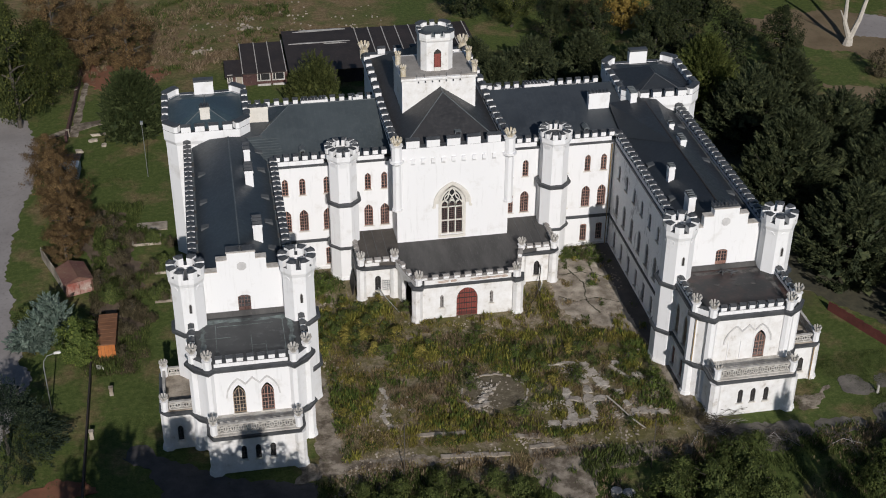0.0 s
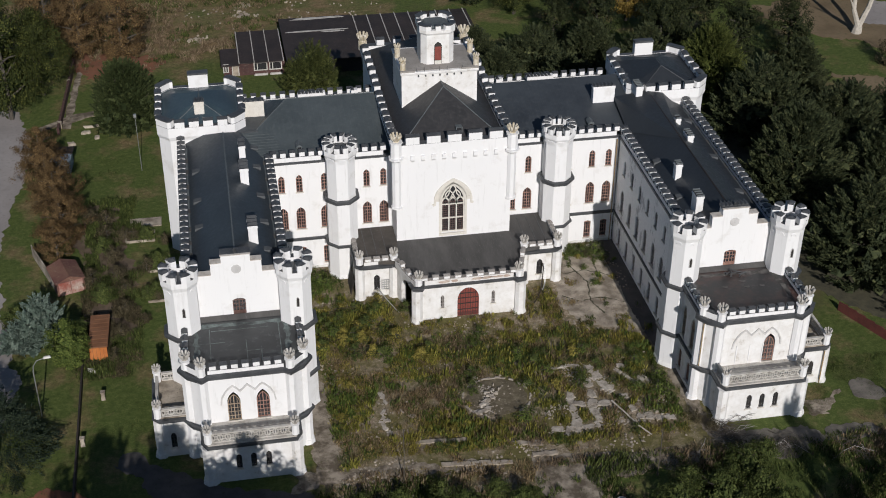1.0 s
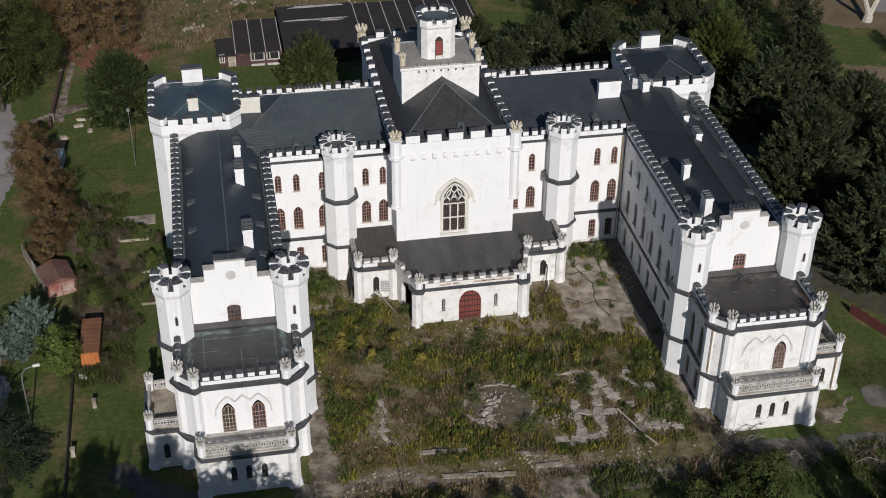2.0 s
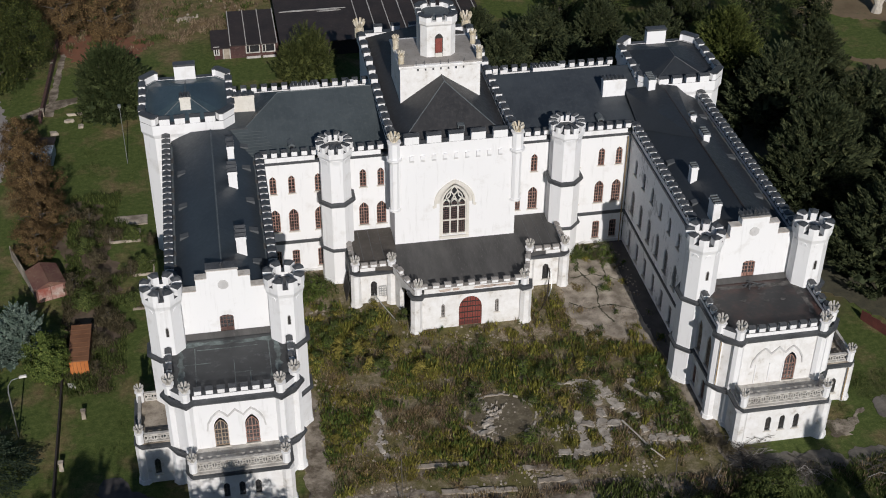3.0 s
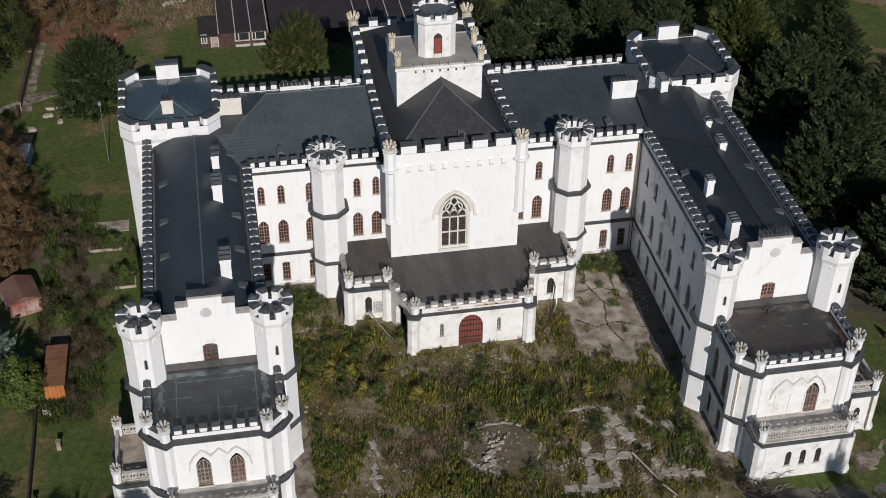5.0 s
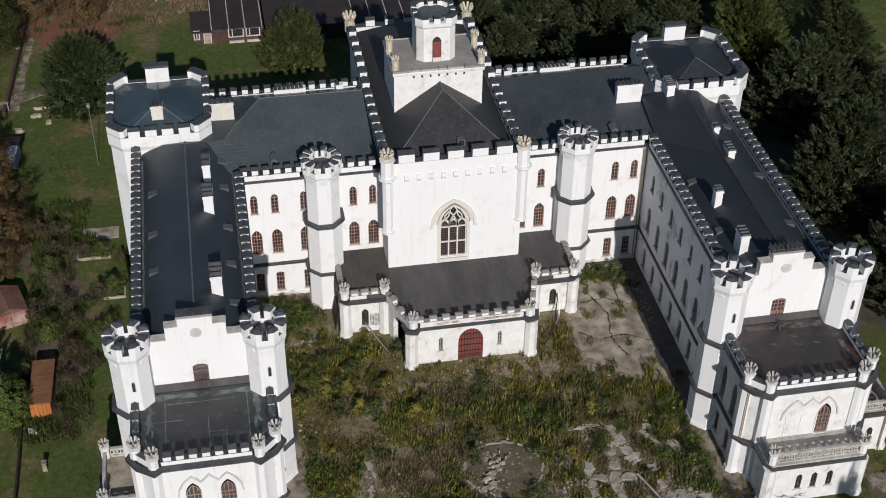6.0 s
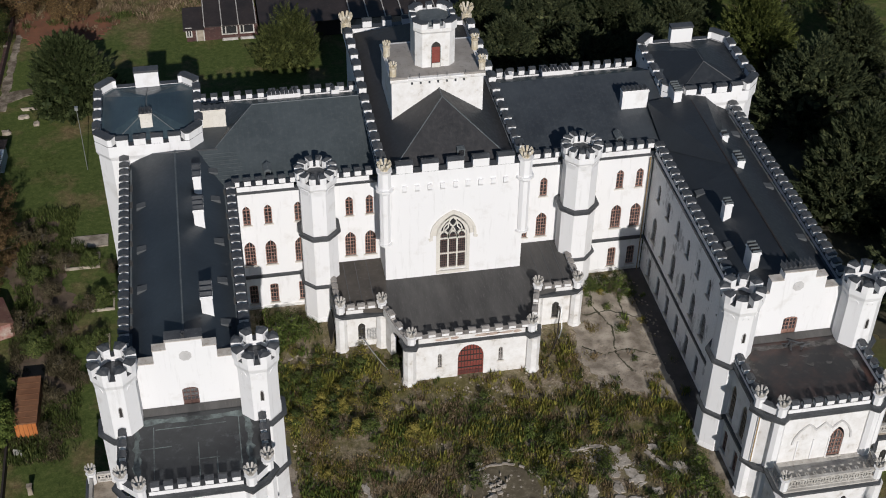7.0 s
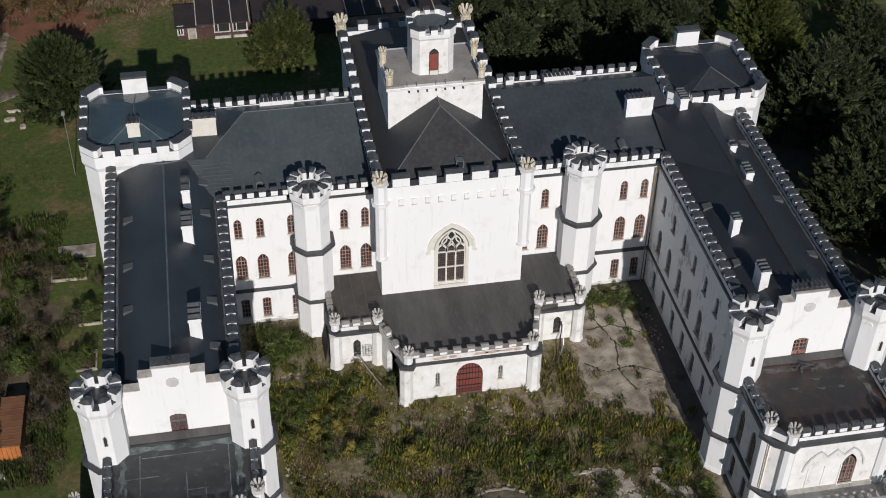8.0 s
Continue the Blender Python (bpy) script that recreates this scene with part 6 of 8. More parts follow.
    part("balcony_cornice", bm, LEAD, castle)
    bm = bmesh.new()
    prism(bm, [(cx - 4.55, -29.2), (cx - 4.55, by + 0.5), (cx - 4.2, by - 0.1), (cx + 4.2, by - 0.1), (cx + 4.55, by + 0.5), (cx + 4.55, -29.2)], 4.6, 4.88)
    part("balcony_floor", bm, STONE, castle)
    for k in (-1, 1):
        put(PIN_POST, cx + k * 4.15, by + 0.3, 4.88, 0, castle)
        lattice((cx + k * 4.3, -30.3), (cx + k * 4.25, by + 0.7), 4.9, 6.05, castle)
    lattice((cx - 3.75, by + 0.25), (cx + 3.75, by + 0.25), 4.9, 6.05, castle)
    # terrace on the outer side
    ta, tb2 = cx + s * H, cx + s * 9.15
    t0, t1 = min(ta, tb2), max(ta, tb2)
    tp = [(ta, -27.7), (tb2 - s * 0.5, -27.7), (tb2, -27.2), (tb2, -21.2), (ta, -21.2)]
    bm = bmesh.new()
    prism(bm, tp if s > 0 else tp[::-1], -0.3, 4.4)
    bmesh.ops.recalc_face_normals(bm, faces=bm.faces)
    ter = part("terrace", bm, WORN, castle)
    bm = bmesh.new()
    band(bm, tp if s > 0 else tp[::-1], 0.28, 4.3, 4.7)
    part("cornice", bm, LEAD, ter)
    bm = bmesh.new()
    prism(bm, [(t0 + 0.1, -27.5), (t1 - 0.1, -27.5), (t1 - 0.1, -21.4), (t0 + 0.1, -21.4)], 4.45, 4.75)
    part("terrace_floor", bm, CONCRETE, ter)
    for y in (-27.3, -21.5):
        put(PIN_POST, tb2 - s * 0.3, y, 4.75, 0, castle)
        bm = bmesh.new()
        oct_stack(bm, tb2 - s * 0.3, y, [(-0.3, 0.4, 0.75, 0.6), (0.4, 4.4, 0.5, 0.5)])
        part("buttress", bm, WORN, castle)
        xa, xb = sorted((ta + s * 0.1, tb2 - s * 0.75))
        lattice((xa, y), (xb, y), 4.76, 5.75, castle)
    lattice((tb2 - s * 0.3, -26.8), (tb2 - s * 0.3, -22.0), 4.76, 5.75, castle)
    put(W_SMALL, (ta + tb2) / 2 - 0.1, -27.9, 1.2, 0, castle)


wing(-1, -25.7)
wing(1, 25.95)
for x0, x1, y0, y1, z1, n in ((-24.15, -23.45, 1.9, 4.0, 18.2, 2), (-24.3, -23.4, -3.1, -0.9, 18.1, 3), (-24.15, -23.2, -15.1, -13.0, 18.1, 3),
                              (26.9, 27.5, 1.8, 2.5, 17.25, 1), (26.75, 27.45, -2.8, -1.3, 17.4, 3), (23.05, 23.75, -9.5, -8.7, 17.65, 2), (22.85, 23.65, -16.7, -15.3, 17.75, 3)):
    chimney(x0, x1, y0, y1, 15.0, z1, castle, n, None, x0 < 0)
chimney(19.0, 21.7, 9.6, 10.4, 15.5, 18.3, castle, 6, hoods=True)
chimney(-23.0, -20.6, 13.3, 14.1, 15.5, 18.0, castle, 4, CREAM, True)
chimney(24.1, 24.9, 8.6, 10.3, 15.5, 18.4, castle, 4)
# downpipes in the courtyard corners and on the east pavilion
for x, y, z0, z1 in ((20.4, 3.35, 0.1, 14.4), (20.25, -28.6, 4.8, 10.2), (34.5, -27.95, 0.1, 4.3)):
    bm = bmesh.new()
    tube(bm, [(x, y, z0), (x, y, z1)], 0.06, 0.06, 6)
    part("downpipe", bm, PIPE, castle, "ochre-painted downpipe")

# ---- corner towers at the back ----
def corner_tower(s, cx):
    hx, y0, y1, zt = 5.15, 9.6, 21.0, 17.1
    c = 1.3
    pts = [(cx - hx + c, y0), (cx + hx - c, y0), (cx + hx, y0 + c), (cx + hx, y1 - c), (cx + hx - c, y1), (cx - hx + c, y1), (cx - hx, y1 - c), (cx - hx, y0 + c)]
    n = len(pts)
    bm = bmesh.new()
    mid = [(cx + (x - cx) * 0.965, 15.3 + (y - 15.3) * 0.965) for x, y in pts]
    prism(bm, mid, -0.3, 15.4)
    prism(bm, mid, 15.4, 15.9, pts)
    t = part("corner_tower", bm, PLASTER, castle)
    bm = bmesh.new()
    inner = [(cx + (x - cx) * 0.885, 15.3 + (y - 15.3) * 0.9) for x, y in pts]
    ring_prism(bm, pts, inner, 15.9, zt)
    part("parapet_wall", bm, PLASTER, t)
    bm = bmesh.new()
    ring_prism(bm, pts, inner, zt, zt + 0.05)
    part("coping", bm, LEAD, t)
    ctr = Vector((cx, 15.3))
    for i in range(n):
        a, b = Vector(pts[i]), Vector(pts[(i + 1) % n])
        ln = (b - a).length
        d = (b - a) / ln
        if ln < 2:
            # block that wraps the cut corner
            p, q = Vector(pts[i - 1]), Vector(pts[(i + 2) % n])
            arc = [a + (p - a).normalized() * 0.4, a, b, b + (q - b).normalized() * 0.4]
            for name, g, h, z0, z1 in (("merlon", 1.0, 0.9, zt + 0.05, zt + 0.85), ("cap", 1.012, 0.885, zt + 0.85, zt + 1.0)):
                line = [tuple(ctr + (w - ctr) * g) for w in arc] + [tuple(ctr + (w - ctr) * h) for w in reversed(arc)]
                bm = bmesh.new()
                prism(bm, line, z0, z1)
                bmesh.ops.recalc_face_normals(bm, faces=bm.faces)
                ob = part(name, bm, PLASTER if name == "merlon" else LEAD, t if name == "merlon" else ob)
            continue
        if d.x < -0.5:
            continue          # the back carries its broad stack alone
        k = 4
        for q in range(k):
            p = a + d * (0.4 + (ln - 0.8) * (q + 0.5) / k)
            p = p + (ctr - p).normalized() * 0.3
            put(M_TOW, p.x, p.y, zt + 0.05, math.degrees(math.atan2(d.y, d.x)), t)
    bm = bmesh.new()
    prism(bm, inner, 15.6, 17.06)
    apex = [(cx + (x - cx) * 0.04, 14.6 + (y - 15.3) * 0.25) for x, y in inner]
    prism(bm, [(cx + (x - cx) * 0.93, 15.3 + (y - 15.3) * 0.94) for x, y in inner], 17.06, 18.7, apex)
    part("tower_roof", bm, ROOF_BLUE if s < 0 else ROOF_E, t)
    ya = min(q[1] for q in apex)
    for a, b in (((cx, ya, 18.72), (cx - 3.2, inner[0][1] + 0.35, 17.08)), ((cx, ya, 18.72), (cx + 3.2, inner[1][1] + 0.35, 17.08)), ((cx, ya, 18.72), (cx, max(q[1] for q in apex), 18.72)), ((cx, max(q[1] for q in apex), 18.72), (cx, inner[4][1] - 0.4, 17.08))):
        bm = bmesh.new()
        tube(bm, [a, b], 0.06, 0.06, 5)
        part("hip_cap", bm, LEADROOF if s < 0 else LEAD, t)
    bm = bmesh.new()
    box(bm, cx - 1.2, cx + 1.2, y1 - 0.8, y1 + 0.05, zt - 0.3, 18.75)
    st = part("chimney", bm, PLASTER, t)
    bm = bmesh.new()
    box(bm, cx - 1.26, cx + 1.26, y1 - 0.86, y1 + 0.11, 18.75, 19.0)
    part("cap", bm, LEAD, st)
    return t


corner_tower(-1, -28.1)
corner_tower(1, 28.7)
chimney(-28.75, -27.6, 11.6, 12.6, 16.0, 19.3, castle, 3, CREAM, True)
for p in PROTOS:
    drop_proto(p)


# ---- plants ----
def leaf_cloud(rng, clumps, per, spread, size, droop=0.0, stretch=1.0):
    """Leaves as small bent quads in sprays that point away from the crown's middle."""
    verts, faces = [], []
    for cx, cy, cz, nx, ny, nz in clumps:
        axis = Vector((nx, ny, nz - droop)).normalized()
        side = axis.orthogonal().normalized()
        other = axis.cross(side)
        for _ in range(per):
            along = rng.uniform(-1, 1) * spread * stretch
            taper = 1.0 - 0.45 * max(0.0, along / (spread * stretch))
            o = axis * along + side * rng.gauss(0, 0.5 * spread * taper) + other * rng.gauss(0, 0.5 * spread * taper)
            p = Vector((cx, cy, cz)) + o
            d = o * (0.55 / spread) + axis * 1.1 + Vector((rng.gauss(0, 0.38), rng.gauss(0, 0.38), rng.gauss(0, 0.35)))
            if d.length < 1e-3:
                d = Vector((0, 0, 1))
            d.normalize()
            u = d.orthogonal().normalized()
            a = rng.uniform(0, math.tau)
            u = (u * math.cos(a) + d.cross(u) * math.sin(a))
            v = d.cross(u)
            s = size * rng.uniform(0.6, 1.35)
            k = len(verts)
            verts += [tuple(p - u * s * 0.5), tuple(p + v * s * 0.36 - d * s * 0.1), tuple(p + u * s * 0.6), tuple(p - v * s * 0.36 - d * s * 0.1)]
            faces.append((k, k + 1, k + 2, k + 3))
    return verts, faces


def cloud_mesh(name, verts, faces, material):
    me = bpy.data.meshes.new(name)
    me.from_pydata(verts, [], faces)
    me.materials.append(material)
    return me


def shape_points(rng, n, h, r, trunk):
    """Clump centres on and inside an uneven crown of height h and radius r above a bare trunk."""
    out = []
    lobes = [(rng.uniform(0, math.tau), rng.uniform(0.12, 0.95), rng.uniform(0.55, 1.0)) for _ in range(9)]
    while len(out) < n:
        f = rng.random()
        a = rng.uniform(0, math.tau)
        rad = r * max(0.0, 1 - abs(2 * f - 0.85) ** 2.2) ** 0.5
        w = 0.72
        for la, lf, lw in lobes:
            w = max(w, lw * math.exp(-((math.remainder(a - la, math.tau)) ** 2) / 0.5 - ((f - lf) ** 2) / 0.06) * 1.12)
        rad *= min(1.1, w + 0.1)
        q = rad * (rng.uniform(0.75, 1.0) if rng.random() < 0.72 else rng.uniform(0.15, 0.75))
        z = trunk + f * (h - trunk)
        n0 = Vector((math.cos(a), math.sin(a), 0.55 + (f - 0.5)))
        n0.normalize()
        out.append((q * math.cos(a), q * math.sin(a), z, n0.x, n0.y, n0.z))
    return out


def tree_parts(seed, h, r, trunk, leaf, bark, clumps, per, spread, size, core=True, droop=0.0, stretch=1.0):
    """Trunk with limbs, and a crown of leaf clumps."""
    rng = random.Random(seed)
    pts = shape_points(rng, clumps, h, r, trunk)
    v, f = leaf_cloud(rng, pts, per, spread, size, droop, stretch)
    if core:
        # inner twigs and shaded foliage
        inner = [(x * 0.5, y * 0.5, trunk + (z - trunk) * 0.82, nx, ny, nz) for x, y, z, nx, ny, nz in pts[:: 3]]
        v2, f2 = leaf_cloud(rng, inner, max(3, per // 4), spread * 1.2, size * 2.2)
        k = len(v)
        v += v2
        f += [tuple(i + k for i in q) for q in f2]
    crown = cloud_mesh("crown", v, f, leaf)
    bm = bmesh.new()
    r0 = 0.022 * h + 0.06
    tube(bm, [(0, 0, -0.3), (0.05, 0.02, h * 0.3), (-0.04, 0.06, h * 0.6), (0, 0, h * 0.88)], r0, r0 * 0.2, 7)
    for i in range(9):
        a = i * 2.4 + rng.uniform(-0.3, 0.3)
        z = trunk + (h - trunk) * (0.05 + 0.07 * i)
        ln = r * rng.uniform(0.5, 0.85) * (1 - 0.05 * i)
        tube(bm, [(0, 0, z), (math.cos(a) * ln * 0.5, math.sin(a) * ln * 0.5, z + ln * 0.25), (math.cos(a) * ln, math.sin(a) * ln, z + ln * 0.42)], r0 * 0.4, r0 * 0.1, 5)
    me = bpy.data.meshes.new("trunk")
    bm.to_mesh(me)
    bm.free()
    me.materials.append(bark)
    return me, crown


def plant(name, meshes, x, y, label, category, scale=1.0, sz=1.0, rz=0.0, group=""):
    root = new(name)
    root.matrix_basis = pose(x, y, ground_height(x, y), 0, 0, rz) @ Matrix.Diagonal((scale, scale, scale * sz, 1))
    tagged(root, label, category, group)
    for n, me in zip(("trunk", "crown"), meshes):
        k = new(n, me)
        k.parent = root
    return root


def plume_tree(seed, heads, leaf, plumes, per, length, blade, lean=0.55, up=1.0, flare=0.55):
    """Several pointed heads grown together, covered with upright feathery sprays."""
    rng = random.Random(seed)
    verts, faces = [], []
    weight = [r * h for _, _, r, h, _ in heads]

    def blades(base, axis, ln, n, s, fat):
        side = axis.orthogonal().normalized()
        other = axis.cross(side)
        for _ in range(n):
            f = rng.random() ** 0.8
            rad = ln * 0.27 * (1 - f) ** 0.6 * rng.random() ** 0.5
            a = rng.uniform(0, math.tau)
            out = side * math.cos(a) + other * math.sin(a)
            q = base + axis * (ln * f) + out * rad
            d = (axis + out * (flare * (1 - f)) + Vector((rng.gauss(0, 0.2), rng.gauss(0, 0.2), rng.gauss(0, 0.15)))).normalized()
            t = rng.uniform(0, math.tau)
            u = d.orthogonal().normalized()
            u = (u * math.cos(t) + d.cross(u) * math.sin(t)) * (s * fat)
            e = d * (s * rng.uniform(0.6, 1.3))
            k = len(verts)
            verts.extend((tuple(q - e * 0.5), tuple(q + u), tuple(q + e * 0.6), tuple(q - u)))
            faces.append((k, k + 1, k + 2, k + 3))

    for _ in range(plumes):
        hx, hy, r, h, power = rng.choices(heads, weight)[0]
        f = rng.random() ** 1.25
        a = rng.uniform(0, math.tau)
        rad = r * (1 - f ** power) ** 0.8 * (0.86 + 0.14 * math.sin(3 * a + hx + 7 * f)) * rng.uniform(0.8, 1.0)
        base = Vector((hx + rad * math.cos(a), hy + rad * math.sin(a), 0.1 + f * h * 0.92))
        axis = Vector((math.cos(a) * lean, math.sin(a) * lean, up * (0.6 + 0.5 * f))) + Vector((rng.gauss(0, 0.16), rng.gauss(0, 0.16), rng.gauss(0, 0.1)))
        axis.normalize()
        ln = length * rng.uniform(0.55, 1.25)
        blades(base - axis * (0.35 * ln), axis, ln, per, blade, 0.14)
    # inner foliage that closes the crown
    for hx, hy, r, h, power in heads:
        for _ in range(int(plumes / len(heads) * 0.9)):
            f = rng.random()
            a = rng.uniform(0, math.tau)
            rad = r * (1 - f ** power) ** 0.8 * rng.uniform(0.5, 0.8)
            base = Vector((hx + rad * math.cos(a), hy + rad * math.sin(a), 0.1 + f * h * 0.8))
            blades(base, Vector((math.cos(a) * 0.4, math.sin(a) * 0.4, 1)).normalized(), length, 7, blade * 1.5, 0.16)
    crown = cloud_mesh("crown", verts, faces, leaf)
    bm = bmesh.new()
    for hx, hy, r, h, power in heads:
        tube(bm, [(hx * 0.2, hy * 0.2, -0.3), (hx * 0.6, hy * 0.6, h * 0.3), (hx * 0.8, hy * 0.8, h * 0.42)], 0.028 * h, 0.008 * h, 6)
    me = bpy.data.meshes.new("trunk")
    bm.to_mesh(me)
    bm.free()
    me.materials.append(BARK)
    return me, crown


def bough_tree(seed, h, r, leaf, boughs, blades, blade, length, tops=((0.0, 0.0, 1.0),), fat=0.12, power=0.58):
    """A broad evergreen: boughs fan out and up from the trunk and end in dense feathery sprays with dark gaps between."""
    rng = np.random.default_rng(seed)
    tips, axes = [], []
    per_top = max(1, boughs // len(tops))
    for tx, ty, th in tops:
        hh, rr = h * th, r * (0.55 + 0.45 * th if len(tops) > 1 else 1.0)
        for i in range(per_top):
            f = ((i + 0.5) / per_top) ** 1.15
            a = i * 2.399963 + rng.uniform(-0.25, 0.25)
            env = rr * min(1.0, 0.62 + 1.9 * f) * (1 - f) ** power * (1 + 0.12 * math.sin(3 * a + seed) + 0.07 * math.sin(7 * a + 9 * f))
            env *= rng.uniform(0.78, 1.07)
            lift = 0.45 + 1.1 * f + rng.uniform(-0.15, 0.2)
            tips.append((tx + env * math.cos(a), ty + env * math.sin(a), 0.6 + f * (hh - 0.9)))
            ax = np.array((math.cos(a), math.sin(a), lift)) + rng.normal(0, 0.14, 3)
            axes.append(ax / np.linalg.norm(ax))
    tips, axes = np.array(tips), np.array(axes)
    m = len(tips)
    size = length * rng.uniform(0.65, 1.3, m)
    k = np.repeat(np.arange(m), blades)
    ax = axes[k]
    f = rng.uniform(0, 1, len(k)) ** 0.85
    ref = rng.normal(0, 1, (len(k), 3))
    out = ref - ax * np.sum(ref * ax, 1)[:, None]
    out /= np.linalg.norm(out, axis=1)[:, None]
    wide = size[k] * 0.26 * np.sqrt(np.clip(1 - f, 0.02, 1)) * rng.uniform(0, 1, len(k)) ** 0.45
    q = tips[k] + ax * (size[k] * (f - 0.75))[:, None] + out * wide[:, None]
    d = ax + out * (0.5 * (1 - f))[:, None] + rng.normal(0, 0.22, (len(k), 3))
    d /= np.linalg.norm(d, axis=1)[:, None]
    ref = rng.normal(0, 1, (len(k), 3))
    u = np.cross(d, ref)
    u /= np.linalg.norm(u, axis=1)[:, None]
    ln = blade * rng.uniform(0.6, 1.35, len(k))
    e, u = d * ln[:, None], u * (ln * fat)[:, None]
    quads = np.stack((q - e * 0.5, q + u, q + e * 0.6, q - u), 1)
    # shaded inner foliage that closes the crown
    n2 = boughs * 14
    k2 = rng.integers(0, m, n2)
    c2 = tips[k2] * np.array((1, 1, 0.92)) - axes[k2] * (size[k2] * rng.uniform(0.7, 1.6, n2))[:, None]
    u2, v2 = rng.normal(0, 0.28, (n2, 3)), rng.normal(0, 0.28, (n2, 3))
    quads = np.concatenate((quads, np.stack((c2 - u2, c2 - v2, c2 + u2, c2 + v2), 1)))
    nq = len(quads)
    me = bpy.data.meshes.new("crown")
    me.vertices.add(nq * 4)
    me.vertices.foreach_set("co", quads.reshape(-1))
    me.loops.add(nq * 4)
    me.loops.foreach_set("vertex_index", np.arange(nq * 4))
    me.polygons.add(nq)
    me.polygons.foreach_set("loop_start", np.arange(0, nq * 4, 4))
    me.polygons.foreach_set("loop_total", np.full(nq, 4))
    me.update(calc_edges=True)
    me.materials.append(leaf)
    bm = bmesh.new()
    r0 = 0.03 * h
    tube(bm, [(0, 0, -0.3), (0.1, 0.05, h * 0.35), (-0.05, 0.1, h * 0.7)], r0, r0 * 0.3, 7)
    for i in range(0, m, max(1, m // 26)):
        t = Vector(tips[i]) - Vector(axes[i]) * float(size[i]) * 0.6
        tube(bm, [(0, 0, max(0.3, t.z * 0.45)), (t.x * 0.55, t.y * 0.55, t.z * 0.7), tuple(t)], r0 * 0.35, r0 * 0.08, 5)
    wood = bpy.data.meshes.new("trunk")
    bm.to_mesh(wood)
    bm.free()
    wood.materials.append(BARK)
    return wood, me


YEW = [bough_tree(10, 12.5, 7.4, LEAF_YEW, 330, 62, 0.50, 2.3),
       bough_tree(11, 12.0, 7.6, LEAF_YEW, 340, 60, 0.50, 2.2, ((0.0, 0.0, 1.0), (2.6, -1.4, 0.82))),
       bough_tree(12, 13.0, 7.0, LEAF_YEW, 340, 60, 0.48, 2.4, ((0.0, 0.6, 1.0), (-2.4, -1.6, 0.78), (2.2, -2.0, 0.7)))]
YEW_LIGHT = bough_tree(14, 12.5, 7.0, LEAF_YEWLIGHT, 330, 60, 0.48, 2.2)
YEW_COARSE = plume_tree(13, ((0, 0, 3.6, 12.5, 1.5), (2.6, 0.9, 2.8, 9.6, 1.6), (-2.4, 1.4, 2.8, 10.2, 1.6), (-0.6, -2.4, 2.8, 8.6, 1.7)), LEAF_YEW, 190, 26, 1.9, 0.66)
YEW_ROUND = bough_tree(20, 10.4, 5.9, LEAF_ROUND, 420, 60, 0.42, 1.5, power=0.40)
YEW_COL = bough_tree(21, 8.3, 3.9, LEAF_YEWGOLD, 340, 105, 0.30, 1.7, ((0.3, 0.0, 1.0), (-2.1, 0.4, 0.72), (1.9, 0.5, 0.80), (0.3, -1.5, 0.78)), 0.07, 0.42)
SPRUCE_BLUE = bough_tree(41, 5.4, 3.5, LEAF_BLUE, 170, 70, 0.26, 1.25, ((0.0, 0.0, 1.0), (-2.2, -1.2, 0.5)))
SPRUCE_DARK = plume_tree(40, ((0, 0, 6.0, 8.6, 1.15),), LEAF_FIR, 270, 90, 2.6, 0.24, 1.4, 0.06, 0.35)
PINE = [tree_parts(30 + i, 14, 6.0, 1.0, LEAF_PINE, BARK, 180, 48, 0.8, 0.3, stretch=1.1) for i in range(3)]
GREEN = [tree_parts(50 + i, 14, 6.2, 1.8, LEAF_GREEN, BARK, 105, 190, 1.15, 0.22) for i in range(2)]
BROWN = [tree_parts(60 + i, 10, 4.6, 1.0, LEAF_BROWN, BARK, 210, 66, 0.6, 0.18, core=False) for i in range(2)]
GOLD = tree_parts(65, 11, 4.8, 1.5, LEAF_GOLD, BARK, 170, 32, 0.6, 0.28)
BUSH = [tree_parts(70 + i, 2.7, 2.2, 0.1, LEAF_BUSH, BARK, 90, 30, 0.4, 0.17) for i in range(3)]
BUSH_BROWN = tree_parts(76, 2.2, 1.9, 0.05, LEAF_DUN, BARK, 70, 34, 0.32, 0.11)
LIGHTBUSH = tree_parts(77, 6.0, 3.0, 0.3, LEAF_LIME, BARK, 190, 46, 0.42, 0.19)

E_YEW = "dense dark green yew tree beside the castle wing"
for i, (x, y, k, sz, m) in enumerate((
        (46.8, 9.0, 1.18, 0.95, 0), (48.4, -7.6, 1.15, 0.9, 1), (48.8, 26.4, 1.15, 0.86, 2), (60.0, 22.0, 1.0, 0.85, 1), (59.0, 6.6, 1.05, 0.9, 2),
        (60.0, 38.5, 0.8, 0.9, 0), (59.0, -8.5, 1.0, 0.9, 0), (53.5, -21.0, 0.85, 0.85, 2), (54.5, 15.8, 0.72, 0.9, 1), (69.0, 13.0, 1.0, 0.9, 0), (63.0, -20.0, 0.9, 0.9, 1), (69.5, 26.5, 0.75, 0.8, 2))):
    plant("yew_tree", YEW[m], x, y, E_YEW, "tree", k, sz, 67 * i, "yews east of the castle")
plant("yew_tree", YEW_LIGHT, 46.6, 40.0, "yellowish green yew behind the corner tower", "tree", 1.0, 0.95, 20, "yews east of the castle")
